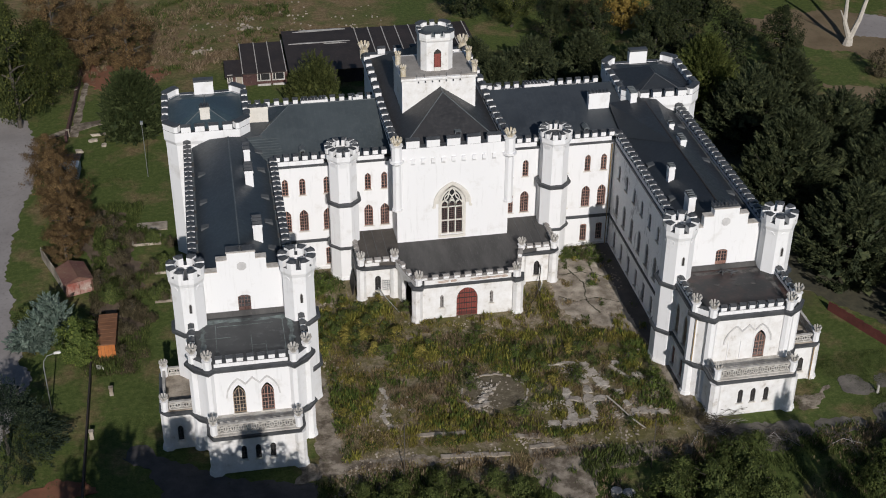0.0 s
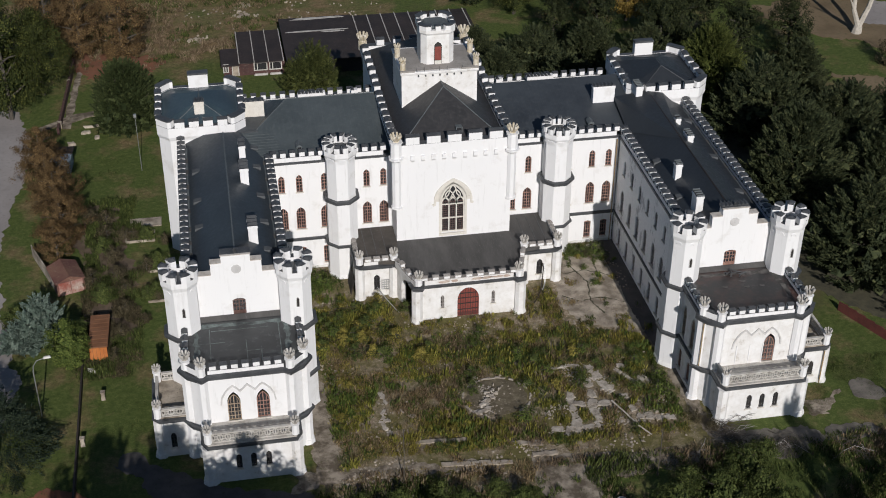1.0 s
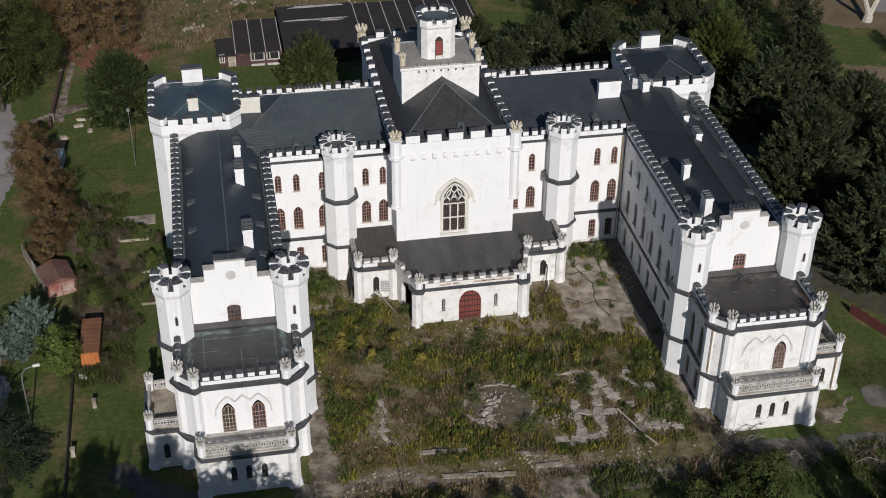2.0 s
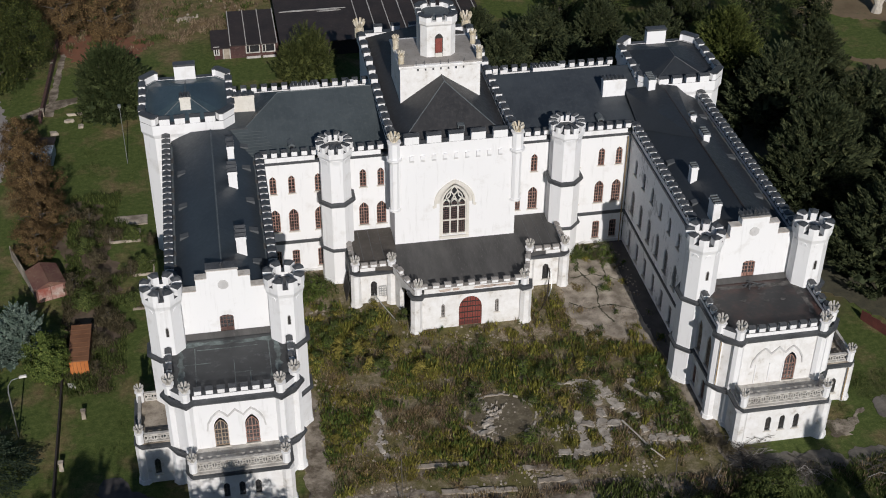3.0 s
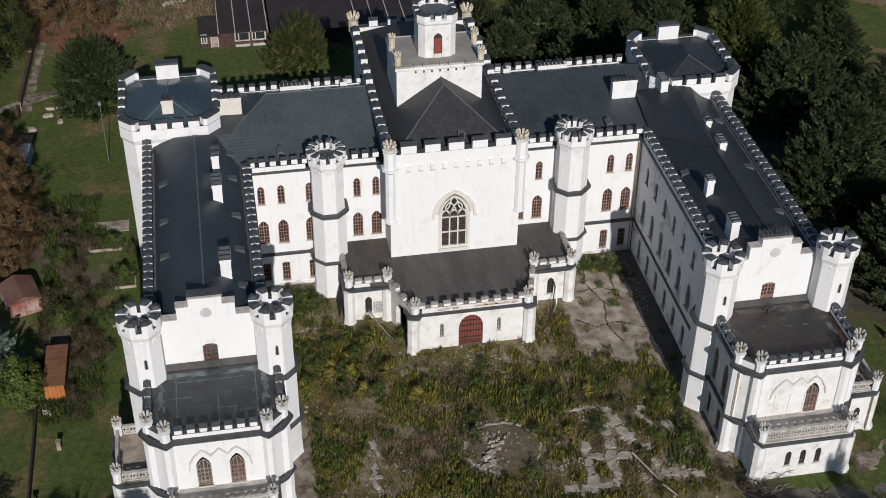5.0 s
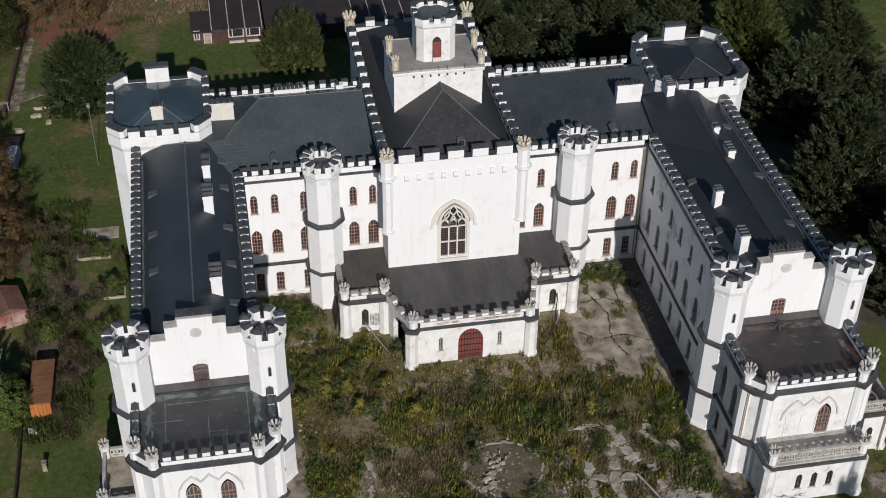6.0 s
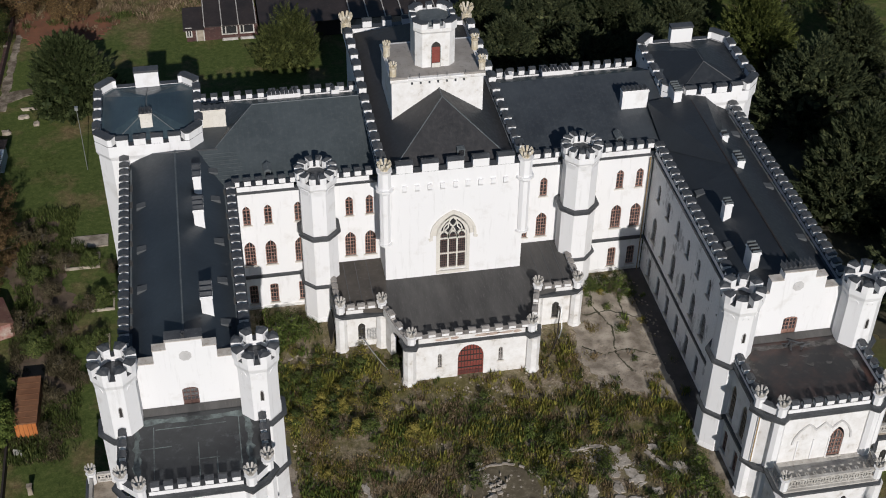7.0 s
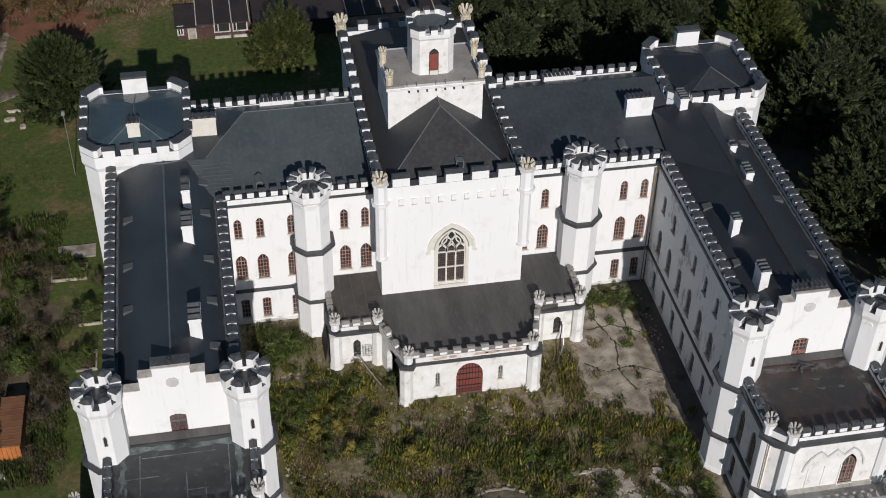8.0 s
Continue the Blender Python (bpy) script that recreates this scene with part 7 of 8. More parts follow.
for i, (x, y, k, m) in enumerate(((35.0, 61.0, 0.75, 1), (44.5, 57.0, 0.8, 0), (28.5, 63.0, 0.6, 2), (54.5, 50.0, 0.8, 2), (49.0, 60.0, 0.8, 1), (64.0, 52.0, 0.75, 0), (27.5, 84.0, 0.8, 0), (33.5, 78.0, 0.7, 1), (58.0, 72.0, 1.1, 2), (82.0, 81.0, 0.9, 0), (66.0, 84.0, 0.9, 2), (74.0, 83.0, 0.9, 1), (90.0, 80.0, 1.0, 2), (98.0, 76.0, 1.0, 0))):
    plant("park_tree", PINE[m], x, y, "dark green park tree with a rounded crown", "tree", k, 1.0, 51 * i, "park trees behind the castle")
for i, (x, y, k, sz) in enumerate(((15.0, 43.0, 0.85, 0.85), (24.0, 40.5, 0.85, 0.85), (32.5, 40.0, 0.8, 0.9), (13.5, 53.5, 0.75, 0.85), (39.0, 36.5, 0.65, 0.95), (22.0, 51.5, 0.8, 0.85), (31.0, 51.0, 0.85, 0.85), (39.5, 49.0, 0.8, 0.9))):
    plant("yew_tree", YEW[i % 3], x, y, "dark yew tree behind the castle", "tree", k, sz, 40 * i, "yews behind the castle")
plant("autumn_tree", GOLD, 43.0, 70.0, "tree with golden brown autumn leaves", "tree", 1.1, 1.0, 20)
plant("autumn_tree", BROWN[1], 36.5, 70.5, "thin brown autumn tree", "tree", 0.75, 1.0, 80)
plant("park_tree", GREEN[0], 25.0, 76.0, "green park tree behind the castle", "tree", 0.9, 1.0, 10)
plant("park_tree", PINE[0], 18.0, 82.0, "dark green tree in the park", "tree", 0.9, 1.0, 130)
plant("round_yew", YEW_ROUND, -38.8, 45.0, "round clipped yew on the lawn", "tree", 1.0, 1.0, 0)
plant("column_yew", YEW_COL, -11.8, 52.3, "broad upright yellow-green yew behind the castle", "tree", 1.0, 1.0, 30)
plant("broad_tree", GREEN[0], -55.5, 50.0, "tall green broadleaf tree beside the road", "tree", 1.0, 1.35, 0)
plant("broad_tree", GREEN[1], -51.5, 57.5, "tall green broadleaf tree turning yellow", "tree", 0.9, 1.05, 70)
plant("broad_tree", GREEN[0], -60.5, 60.0, "tall green broadleaf tree beside the road", "tree", 1.0, 1.1, 170)
plant("brown_tree", BROWN[0], -46.5, 70.0, "brown autumn tree in the park", "tree", 1.15, 1.0, 0)
plant("brown_tree", BROWN[1], -40.0, 68.0, "brown autumn tree in the park", "tree", 1.2, 1.0, 60)
plant("brown_tree", BROWN[0], -52.0, 78.0, "brown autumn tree in the park", "tree", 1.2, 1.0, 110)
for i, (x, y, k) in enumerate(((-50.0, 33.0, 0.8), (-48.8, 27.0, 0.9), (-47.3, 21.0, 0.9), (-46.3, 15.0, 0.85), (-46.8, 10.8, 0.65))):
    plant("brown_tree", BROWN[i % 2], x, y, "brown autumn beech in a row", "tree", k, 0.85, 80 * i, "brown row beside the road")
plant("blue_spruce", SPRUCE_BLUE, -47.4, -5.4, "pale blue-green spruce beside the garden road", "tree", 1.12, 1.0, 0)
plant("dark_bush", BUSH[0], -50.2, -3.0, "dark green bush beside the pale spruce", "bush", 1.0, 1.0, 0)
plant("light_green_tree", LIGHTBUSH, -44.3, -10.6, "small bright green tree beside the shed", "tree", 0.95, 1.0, 0)
plant("dark_conifer", SPRUCE_DARK, -50.6, -25.6, "broad dark conifer with layered branches", "tree", 1.0, 1.0, 0)
plant("dark_conifer", SPRUCE_DARK, -58.5, -24.0, "broad dark conifer with layered branches", "tree", 1.0, 1.05, 90)
for i, (x, y, k) in enumerate(((13.0, -44.0, 1.2), (17.5, -43.2, 1.3), (21.6, -43.4, 1.2), (9.0, -46.0, 1.1), (34.5, -46.0, 1.2), (-10.0, -41.0, 0.9), (-14.5, -40.6, 0.8), (-5.5, -42.5, 0.9), (-18.0, -40.5, 0.7), (0.0, -44.0, 0.8), (40.0, -41.0, 1.1), (24.0, -38.5, 0.9), (21.5, -40.0, 1.2), (18.5, -46.0, 1.1), (22.4, -46.6, 1.1), (16.5, -47.5, 1.1), (12.4, -47.0, 1.0), (19.6, -41.2, 0.8), (-3.0, -38.6, 0.7), (-8.5, -38.2, 0.7), (-1.0, -40.6, 0.8), (-12.5, -38.4, 0.65), (-6.5, -40.0, 0.8), (-16.0, -38.0, 0.55), (37.5, -42.5, 1.2), (41.0, -44.0, 1.4), (15.2, -41.0, 0.9))):
    plant("bush", BUSH[i % 3], x, y, "leafy green bush in front of the courtyard", "bush", k, 1.0, 70 * i, "bushes in front of the courtyard")
for i, (x, y, k, m) in enumerate(((-42.5, 4.5, 1.0, 1), (-41.0, 1.0, 0.9, 0), (-39.0, 14.5, 0.7, 2), (-36.0, 13.8, 0.6, 0), (-36.2, 6.5, 0.8, 1), (-38.5, -2.0, 0.8, 2), (-36.0, 0.5, 0.6, 0), (-41.0, 14.0, 1.0, 2), (-43.0, 19.0, 1.0, 2), (-39.0, -6.0, 0.7, 2), (-36.3, -4.0, 0.5, 1), (-17.5, 0.8, 0.6, 0), (-15.3, 1.0, 0.5, 1), (14.6, 1.0, 0.55, 0), (16.8, 0.6, 0.5, 1), (19.5, -31.5, 0.6, 2), (20.6, -33.0, 0.55, 1), (-34.0, 12.5, 0.6, 2), (-37.8, 14.3, 0.55, 1), (-36.4, 14.0, 0.6, 0), (-34.8, 7.3, 0.7, 0), (-35.2, 6.6, 0.5, 0), (-35.0, 1.2, 0.65, 0), (-34.9, 0.2, 0.5, 1), (-40.2, 9.5, 0.9, 2), (-41.5, 11.5, 0.8, 0), (-39.6, 5.0, 0.9, 2), (-38.6, 2.2, 0.8, 2), (-41.2, 18.0, 0.9, 2), (-39.4, -10.6, 0.7, 2))):
    src = BUSH[i % 3] if m == 0 else BUSH_BROWN
    plant("shrub", src, x, y, "overgrown garden shrub by the castle wall", "shrub", k, 1.0, 50 * i, "garden shrubs")
plant("twiggy_shrub", BUSH_BROWN, 78.9, 46.3, "pale leafless shrub on the park lawn", "shrub", 1.5, 1.3, 20)
# bare bleached tree in the park
bm = bmesh.new()
tube(bm, [(0, 0, -0.2), (0.2, 0, 1.2)], 0.9, 0.7, 8)
tube(bm, [(0.2, 0, 1.0), (-0.9, 0.4, 4.0), (-1.0, 0.6, 8.0), (-2.2, 1.0, 12.0)], 0.5, 0.2, 7)
tube(bm, [(0.2, 0, 1.0), (1.6, 0.2, 4.5), (2.6, 0.4, 9.0), (3.6, 1.0, 13.0)], 0.52, 0.2, 7)
tube(bm, [(-0.9, 0.4, 4.0), (-2.4, -0.4, 6.5)], 0.22, 0.08, 6)
tr = part("bare_tree", bm, PALEBARK)
tr.matrix_basis = pose(79.2, 58.6, 0)
tagged(tr, "bare bleached double trunk on dry grass", "tree")
# trees on the near side, whose shade falls on the pavilions
for i, (x, y, k) in enumerate(((-25.8, -66.5, 1.48), (-32.8, -66.0, 1.5), (-40.0, -66.0, 1.4), (-28.5, -58.0, 0.95), (-36.0, -58.0, 0.95), (-22.0, -60.0, 0.95))):
    plant("park_tree", PINE[i % 3], x, y, "tall dark tree in front of the castle", "tree", k, 1.1, 90 * i)
# unseen yews, added to thicken that shade on the porch and drive
for i, (x, y, k) in enumerate(((-36.8, -63.0, 1.25), (-30.3, -64.0, 1.3), (-23.2, -62.5, 1.08), (-17.5, -62.0, 0.9), (-39.0, -67.0, 1.65), (-34.2, -67.5, 1.6), (-44.0, -66.0, 1.3), (-28.0, -67.5, 1.52), (-22.5, -67.0, 1.42), (-33.0, -58.5, 0.95), (-25.5, -59.0, 0.9))):
    plant("yew_tree", YEW_COARSE, x, y, "unseen dense dark yew that thickens the shade before the castle", "tree", k, 1.1, 70 * i)
plant("park_tree", YEW_COARSE, 30.0, -70.0, "tall narrow green tree in front of the castle", "tree", 0.76, 2.4, 40)


# broken foundation lines in the courtyard
SLAB_LINES = ((1.3, (10.9, -20.6), (11.5, -23.4), (12.2, -25.7)), (0.8, (10.3, -21.8), (10.1, -25.0)), (1.0, (7.7, -24.9), (7.3, -28.2), (7.1, -31.2)), (1.0, (9.9, -25.3), (9.7, -27.8), (9.6, -30.2)), (1.0, (7.6, -26.8), (9.4, -27.1), (11.7, -27.3)),
              (1.0, (4.6, -30.2), (6.2, -30.9), (9.5, -30.4)), (0.8, (13.3, -26.3), (13.8, -29.3)), (0.9, (13.5, -30.0), (17.6, -30.6)), (0.5, (13.4, -21.7), (15.4, -24.9)), (0.35, (6.8, -20.5), (10.0, -20.6)), (0.6, (-12.0, -21.3), (-11.7, -23.4), (-12.5, -26.4), (-11.7, -28.2)))


def slab_plan():
    rng = random.Random(12)
    out = []
    for wide, *line in SLAB_LINES:
        for a, b in zip(line, line[1:]):
            a, b = Vector(a), Vector(b)
            d = b - a
            ln, at = d.length, 0.0
            rz = math.atan2(d.y, d.x)
            while at < ln - 0.2:
                w = min(rng.uniform(0.7, 1.6), ln - at)
                q = a + d * ((at + w / 2) / ln)
                if rng.random() > 0.06:
                    out.append((q.x + rng.gauss(0, 0.08), q.y + rng.gauss(0, 0.08), w * 1.12, wide * rng.uniform(0.7, 1.25), rz + rng.gauss(0, 0.1)))
                at += w
    return out


SLAB_PLAN = slab_plan()


def weed_field(name, n, region, hmin, hmax, material, label, category, seed, dens=0.5, lean=0.22, blades=6, bunch=1, broad=1.0):
    """Many narrow upright blades in tufts; bunch sets how many tufts grow together."""
    rng = random.Random(seed)
    verts, faces = [], []
    x0, x1, y0, y1 = region
    made = 0
    while made < n:
        gx, gy = rng.uniform(x0, x1), rng.uniform(y0, y1)
        d = noise.noise(Vector((gx * 0.13, gy * 0.15, seed))) * 1.3 + 0.6 * noise.noise(Vector((gx * 0.6, gy * 0.6, seed + 5)))
        if d < dens - 0.5 + rng.uniform(-0.16, 0.16) or free_of_plants(gx, gy):
            continue
        tall = rng.uniform(0.7, 1.3) if bunch > 1 else 1.0
        for _ in range(rng.randint(max(1, bunch // 2), bunch)):
            x, y = (gx + rng.gauss(0, 0.3), gy + rng.gauss(0, 0.3)) if bunch > 1 else (gx, gy)
            if bunch > 1 and free_of_plants(x, y):
                continue
            made += 1
            h = rng.uniform(hmin, hmax) * (0.75 + 0.6 * max(0, d)) * tall
            for _ in range(rng.randint(blades - 2, blades + 1)):
                a = rng.uniform(0, math.tau)
                w = h * rng.uniform(0.05, 0.10) * broad
                bx, by = x + rng.gauss(0, 0.16), y + rng.gauss(0, 0.16)
                lx, ly = rng.gauss(0, lean) * h, rng.gauss(0, lean) * h
                hh = h * rng.uniform(0.5, 1.15)
                cx, cy = w * math.cos(a), w * math.sin(a)
                k = len(verts)
                verts += [(bx, by, 0.0), (bx + lx * 0.5 - cx, by + ly * 0.5 - cy, hh * 0.5), (bx + lx, by + ly, hh), (bx + lx * 0.5 + cx, by + ly * 0.5 + cy, hh * 0.5)]
                faces.append((k, k + 1, k + 2, k + 3))
    ob = new(name, cloud_mesh(name, verts, faces, material))
    return tagged(ob, label, category, kind="stuff")


def free_of_plants(x, y):
    """Where paving, slabs and the portico keep the weeds away."""
    for sx, sy, sw, sd, rz in SLAB_PLAN:
        if abs(x - sx) > 2 or abs(y - sy) > 2:
            continue
        ca, sa = math.cos(rz), math.sin(rz)
        if abs((x - sx) * ca + (y + 0.45 - sy) * sa) < sw * 0.5 and abs((y + 0.45 - sy) * ca - (x - sx) * sa) < sd * 0.5:
            return True
        if abs((x - sx) * ca + (y - sy) * sa) < sw * 0.56 and abs((y - sy) * ca - (x - sx) * sa) < sd * 0.62:
            return True
    if abs(x) < 6.8 and y > -9.7:
        return True
    if abs(x) < 12.6 and y > -5.2:
        return True
    if abs(x) < 8.5 and y > -13.2:
        return noise.noise(Vector((x * 0.9, y * 1.3, 7))) < 0.04
    if x < -12.5 and y > -6.5:
        return noise.noise(Vector((x * 0.5, y * 0.5, 8))) < -0.1
    if 10.8 < x < 21 and y > -13.5 + (x - 11) * -0.4:
        return noise.noise(Vector((x * 0.5, y * 0.5, 2))) < 0.28
    if x * x + (y + 24.7) ** 2 < 3.9 ** 2:
        return noise.noise(Vector((x * 0.9, y * 0.9, 2))) < 0.33
    for ex, ey, rx, ry in EARTH:
        if ((x - ex) / rx) ** 2 + ((y - ey) / ry) ** 2 < 0.8 + 1.2 * noise.noise(Vector((x * 1.4, y * 1.4, 4))):
            return noise.noise(Vector((x * 3.1, y * 3.1, 11))) < 0.25
    if -21 < x < -17.6 and -35 < y < -12 or -41 < x < -20.5 and y < -26:
        return True
    if 18.6 < x < 20.8 and -35 < y < 3.5 or 20 < x < 31 and y > -34 or 31 < x < 35.4 and -28 < y < -21:
        return True
    if abs(y + 33.6 + 0.075 * max(-12, x) - 0.03 * max(0, x)) < 1.0:
        return noise.noise(Vector((x * 0.6, y * 0.6, 9))) < 0.22
    if 2.2 < x < 6.6 and -42 < y < -36:
        return noise.noise(Vector((x * 0.7, y * 0.7, 9))) < 0.3
    return False


weed_field("weeds", 7500, (-19.5, 20, -34.5, -2), 0.22, 0.52, LEAF_WEED, "green and yellow weeds filling the courtyard", "weeds", 3, 0.40, bunch=9)
weed_field("brown_weeds", 9500, (-19.5, 20, -36, 2.5), 0.16, 0.5, LEAF_STALK, "brown withered stalks among the courtyard weeds", "weeds", 8, 0.42, bunch=5)
weed_field("dry_weeds", 4200, (-19.5, 20, -38, 2.5), 0.2, 0.55, LEAF_DRY, "dry straw-coloured stalks among the courtyard weeds", "weeds", 18, 0.6, bunch=6)
weed_field("tall_weeds", 2600, (-19.5, 18, -33, -2), 0.42, 0.85, LEAF_OLIVE, "tall yellow-green weeds in the courtyard", "weeds", 14, 0.50, bunch=9, broad=1.2)
weed_field("green_weeds", 2600, (-19.5, 20, -33, 3), 0.3, 0.7, LEAF_LIME, "fresh green weeds in patches of the courtyard", "weeds", 31, 0.54, bunch=10, broad=1.3)
weed_field("dark_weeds", 2400, (-19.5, 20, -33, 3), 0.3, 0.65, LEAF_BUSH, "dark green weeds in patches of the courtyard", "weeds", 57, 0.55, bunch=9, broad=1.3)
weed_field("front_weeds", 9500, (-22, 42, -52, -35.5), 0.3, 0.8, LEAF_BUSH, "rank green growth before the courtyard", "weeds", 21, 0.35)
weed_field("front_dry_weeds", 2200, (-22, 44, -52, -35.5), 0.3, 0.8, LEAF_STALK, "withered growth before the courtyard", "weeds", 24, 0.5)
weed_field("lawn_tufts", 3200, (30, 45, -40, -24), 0.12, 0.3, LEAF_BUSH, "short green grass on the east lawn", "grass", 71, 0.42)
weed_field("west_lawn_tufts", 3600, (-50, -36, -34, 40), 0.1, 0.26, LEAF_BUSH, "short green grass on the west lawn", "grass", 73, 0.5)
weed_field("garden_weeds", 3800, (-43.5, -36.8, -14, 14), 0.2, 0.7, LEAF_DUN, "dry overgrown garden plants beside the castle", "weeds", 44, 0.5)
weed_field("garden_green_weeds", 4200, (-43.5, -36.8, -14, 24), 0.25, 0.8, LEAF_BUSH, "green overgrown garden plants beside the castle", "weeds", 46, 0.5)
weed_field("field_growth", 4200, (-48, 6, 64, 98), 0.3, 1.0, LEAF_STALK, "brown dry growth on the old field", "weeds", 61, 0.5, 0.4)
weed_field("field_green_growth", 3200, (-48, 6, 66, 98), 0.3, 1.0, LEAF_BUSH, "green growth on the old field", "weeds", 64, 0.55, 0.4)

# leafy clumps in the courtyard, thickest beside the west turret
rng = random.Random(91)
WEEDBUSH = [tree_parts(90 + i, 1.3, 1.2, 0.02, (LEAF_LIME, LEAF_BUSH, LEAF_WEED)[i], BARK, 26, 20, 0.3, 0.13) for i in range(3)]
count = 0
while count < 95:
    if count < 45:
        x, y = rng.gauss(-13.0, 3.2), rng.gauss(-8.5, 3.4)
    else:
        x, y = rng.uniform(-18, 19), rng.uniform(-32, -11)
    if free_of_plants(x, y) or not (-18.5 < x < 19 and -32 < y < 1.5):
        continue
    count += 1
    plant("weed_bush", WEEDBUSH[rng.choice((0, 1, 1, 2))], x, y, "low leafy bush growing in the courtyard", "bush", rng.uniform(0.6, 1.25), rng.uniform(0.6, 1.0), rng.uniform(0, 360), "low bushes in the courtyard")
for x, y, k in ((-17.8, -0.6, 1.5), (-16.2, 0.6, 1.4), (-18.6, -2.6, 1.3), (-15.2, -0.4, 1.2), (-18.9, -5.0, 1.2), (-18.8, -8.0, 1.1), (17.8, 1.3, 1.3), (16.2, 0.9, 1.2), (18.3, -0.3, 1.0), (15.0, 1.6, 1.0), (16.1, -21.0, 1.2), (17.1, -26.2, 1.3), (17.8, -23.8, 1.1)):
    plant("weed_bush", WEEDBUSH[0], x, y, "bright green leafy bush growing against the castle wall", "bush", k, 0.9, 50 * k, "low bushes in the courtyard")
for k in range(16):
    plant("weed_bush", WEEDBUSH[(0, 1, 2)[k % 3]], rng.uniform(13, 19.5), rng.uniform(-13, 2.4) if k > 7 else rng.uniform(-1.5, 2.4), "low leafy bush on the cracked paving", "bush", rng.uniform(0.35, 0.8), 0.8, rng.uniform(0, 360), "low bushes on the paving")

# ---- courtyard remains ----
def slab_outline(rng, x, y, w, d, rz):
    pts = []
    for i in range(13):
        a = math.tau * i / 13
        k = 1 / max(abs(math.cos(a)), abs(math.sin(a)))
        q = Vector((math.cos(a) * k * w / 2 * rng.uniform(0.5, 1.12), math.sin(a) * k * d / 2 * rng.uniform(0.5, 1.12)))
        q.rotate(Matrix.Rotation(rz, 2))
        pts.append((x + q.x, y + q.y))
    return pts


rng = random.Random(4)
remains = new("foundation_remains")
remains.matrix_basis = pose(9.5, -25.5, 0)
tagged(remains, "broken pale foundation slabs lying in the weeds", "ruin")
for x, y, w, d, rz in SLAB_PLAN:
    bm = bmesh.new()
    x, y = x - 9.5, y + 25.5
    o = slab_outline(rng, x, y, w * 1.1, d * 1.1, rz)
    top = [(x + (a - x) * 0.9 + rng.gauss(0, 0.02), y + (b - y) * 0.9 + rng.gauss(0, 0.02)) for a, b in o]
    prism(bm, o, -0.05, 0.09 + rng.uniform(0, 0.13), top)
    part("slab", bm, SLABS, remains)
for x, y, w, d, rz in ((10.9, -17.4, 1.6, 1.1, 0.2), (14.6, -21.6, 1.5, 0.8, -0.3), (-1.6, -20.9, 1.0, 0.5, 0.4), (3.9, -22.6, 1.2, 0.9, 0.6), (-11.9, -26.2, 0.8, 0.6, 0.3), (-9.2, -26.0, 0.7, 0.7, 0.1), (5.9, -31.6, 0.8, 0.5, 0.3), (16.2, -24.4, 1.3, 2.0, 0.4)):
    bm = bmesh.new()
    prism(bm, slab_outline(rng, x, y, w, d, rz), -0.05, 0.22, slab_outline(rng, x, y, w * 0.88, d * 0.88, rz))
    tagged(part("concrete_slab", bm, SLABS), "broken pale concrete slab lying in weeds", "slab", "loose slabs in the courtyard")
# old basin
basin = new("basin")
basin.matrix_basis = pose(0, -24.4, 0)
tagged(basin, "ruined round basin with a thin pale rim", "basin")
n = 44
for i in range(n):
    if 28 <= i <= 36 or rng.random() < 0.22:
        continue
    a, b = math.tau * i / n, math.tau * (i + 1) / n
    bm = bmesh.new()
    dr = rng.uniform(-0.06, 0.06)
    q = [(rr * math.cos(t), rr * 0.9 * math.sin(t)) for rr, t in ((3.5 + dr, a), (3.68 + dr, a), (3.68 + dr, b), (3.5 + dr, b))]
    prism(bm, q, -0.05, 0.2 + rng.uniform(-0.08, 0.08))
    part("rim_stone", bm, SLABS, basin)
patch("basin_floor", [(3.35 * math.cos(math.tau * i / 14), -24.4 + 3.0 * math.sin(math.tau * i / 14)) for i in range(14)], BASINDIRT, 0.1, "brown earth floor of the round basin", "basin floor", 0.3)
for i in range(38):
    f = rng.random()
    x, y = -2.4 + 2.9 * f + rng.gauss(0, 0.32), -26.9 + 4.0 * f + rng.gauss(0, 0.25)
    w = rng.uniform(0.25, 0.95) * (1.25 - f)
    bm = bmesh.new()
    prism(bm, slab_outline(rng, x, y, w * 1.3, w * 0.8, rng.uniform(0, 3)), -0.05, 0.16 + rng.uniform(0, 0.3), slab_outline(rng, x, y, w, w * 0.55, 0.3))
    tagged(part("broken_stone", bm, SLABS), "pale broken stone lying in the basin", "stone", "broken stones in the basin")
for x0, y0, x1, y1 in ((-9.5, -30.1, -4.3, -30.5), (-7.6, -33.8, -0.6, -34.6), (1.6, -33.9, 4.1, -34.0), (0.0, -31.9, 3.0, -32.3)):
    bm = bmesh.new()
    m = 9
    for side in (0,):
        o0, o1 = [], []
        for k in range(m + 1):
            q = Vector((x0, y0)).lerp(Vector((x1, y1)), k / m)
            o0.append((q.x, q.y - 0.2 - rng.uniform(0, 0.22)))
            o1.append((q.x, q.y + 0.15 + rng.uniform(0, 0.2)))
        prism(bm, o0 + o1[::-1], -0.05, 0.24)
    tagged(part("kerb", bm, CONCRETE), "crumbled concrete kerb half hidden in weeds", "kerb", "kerbs in the courtyard")


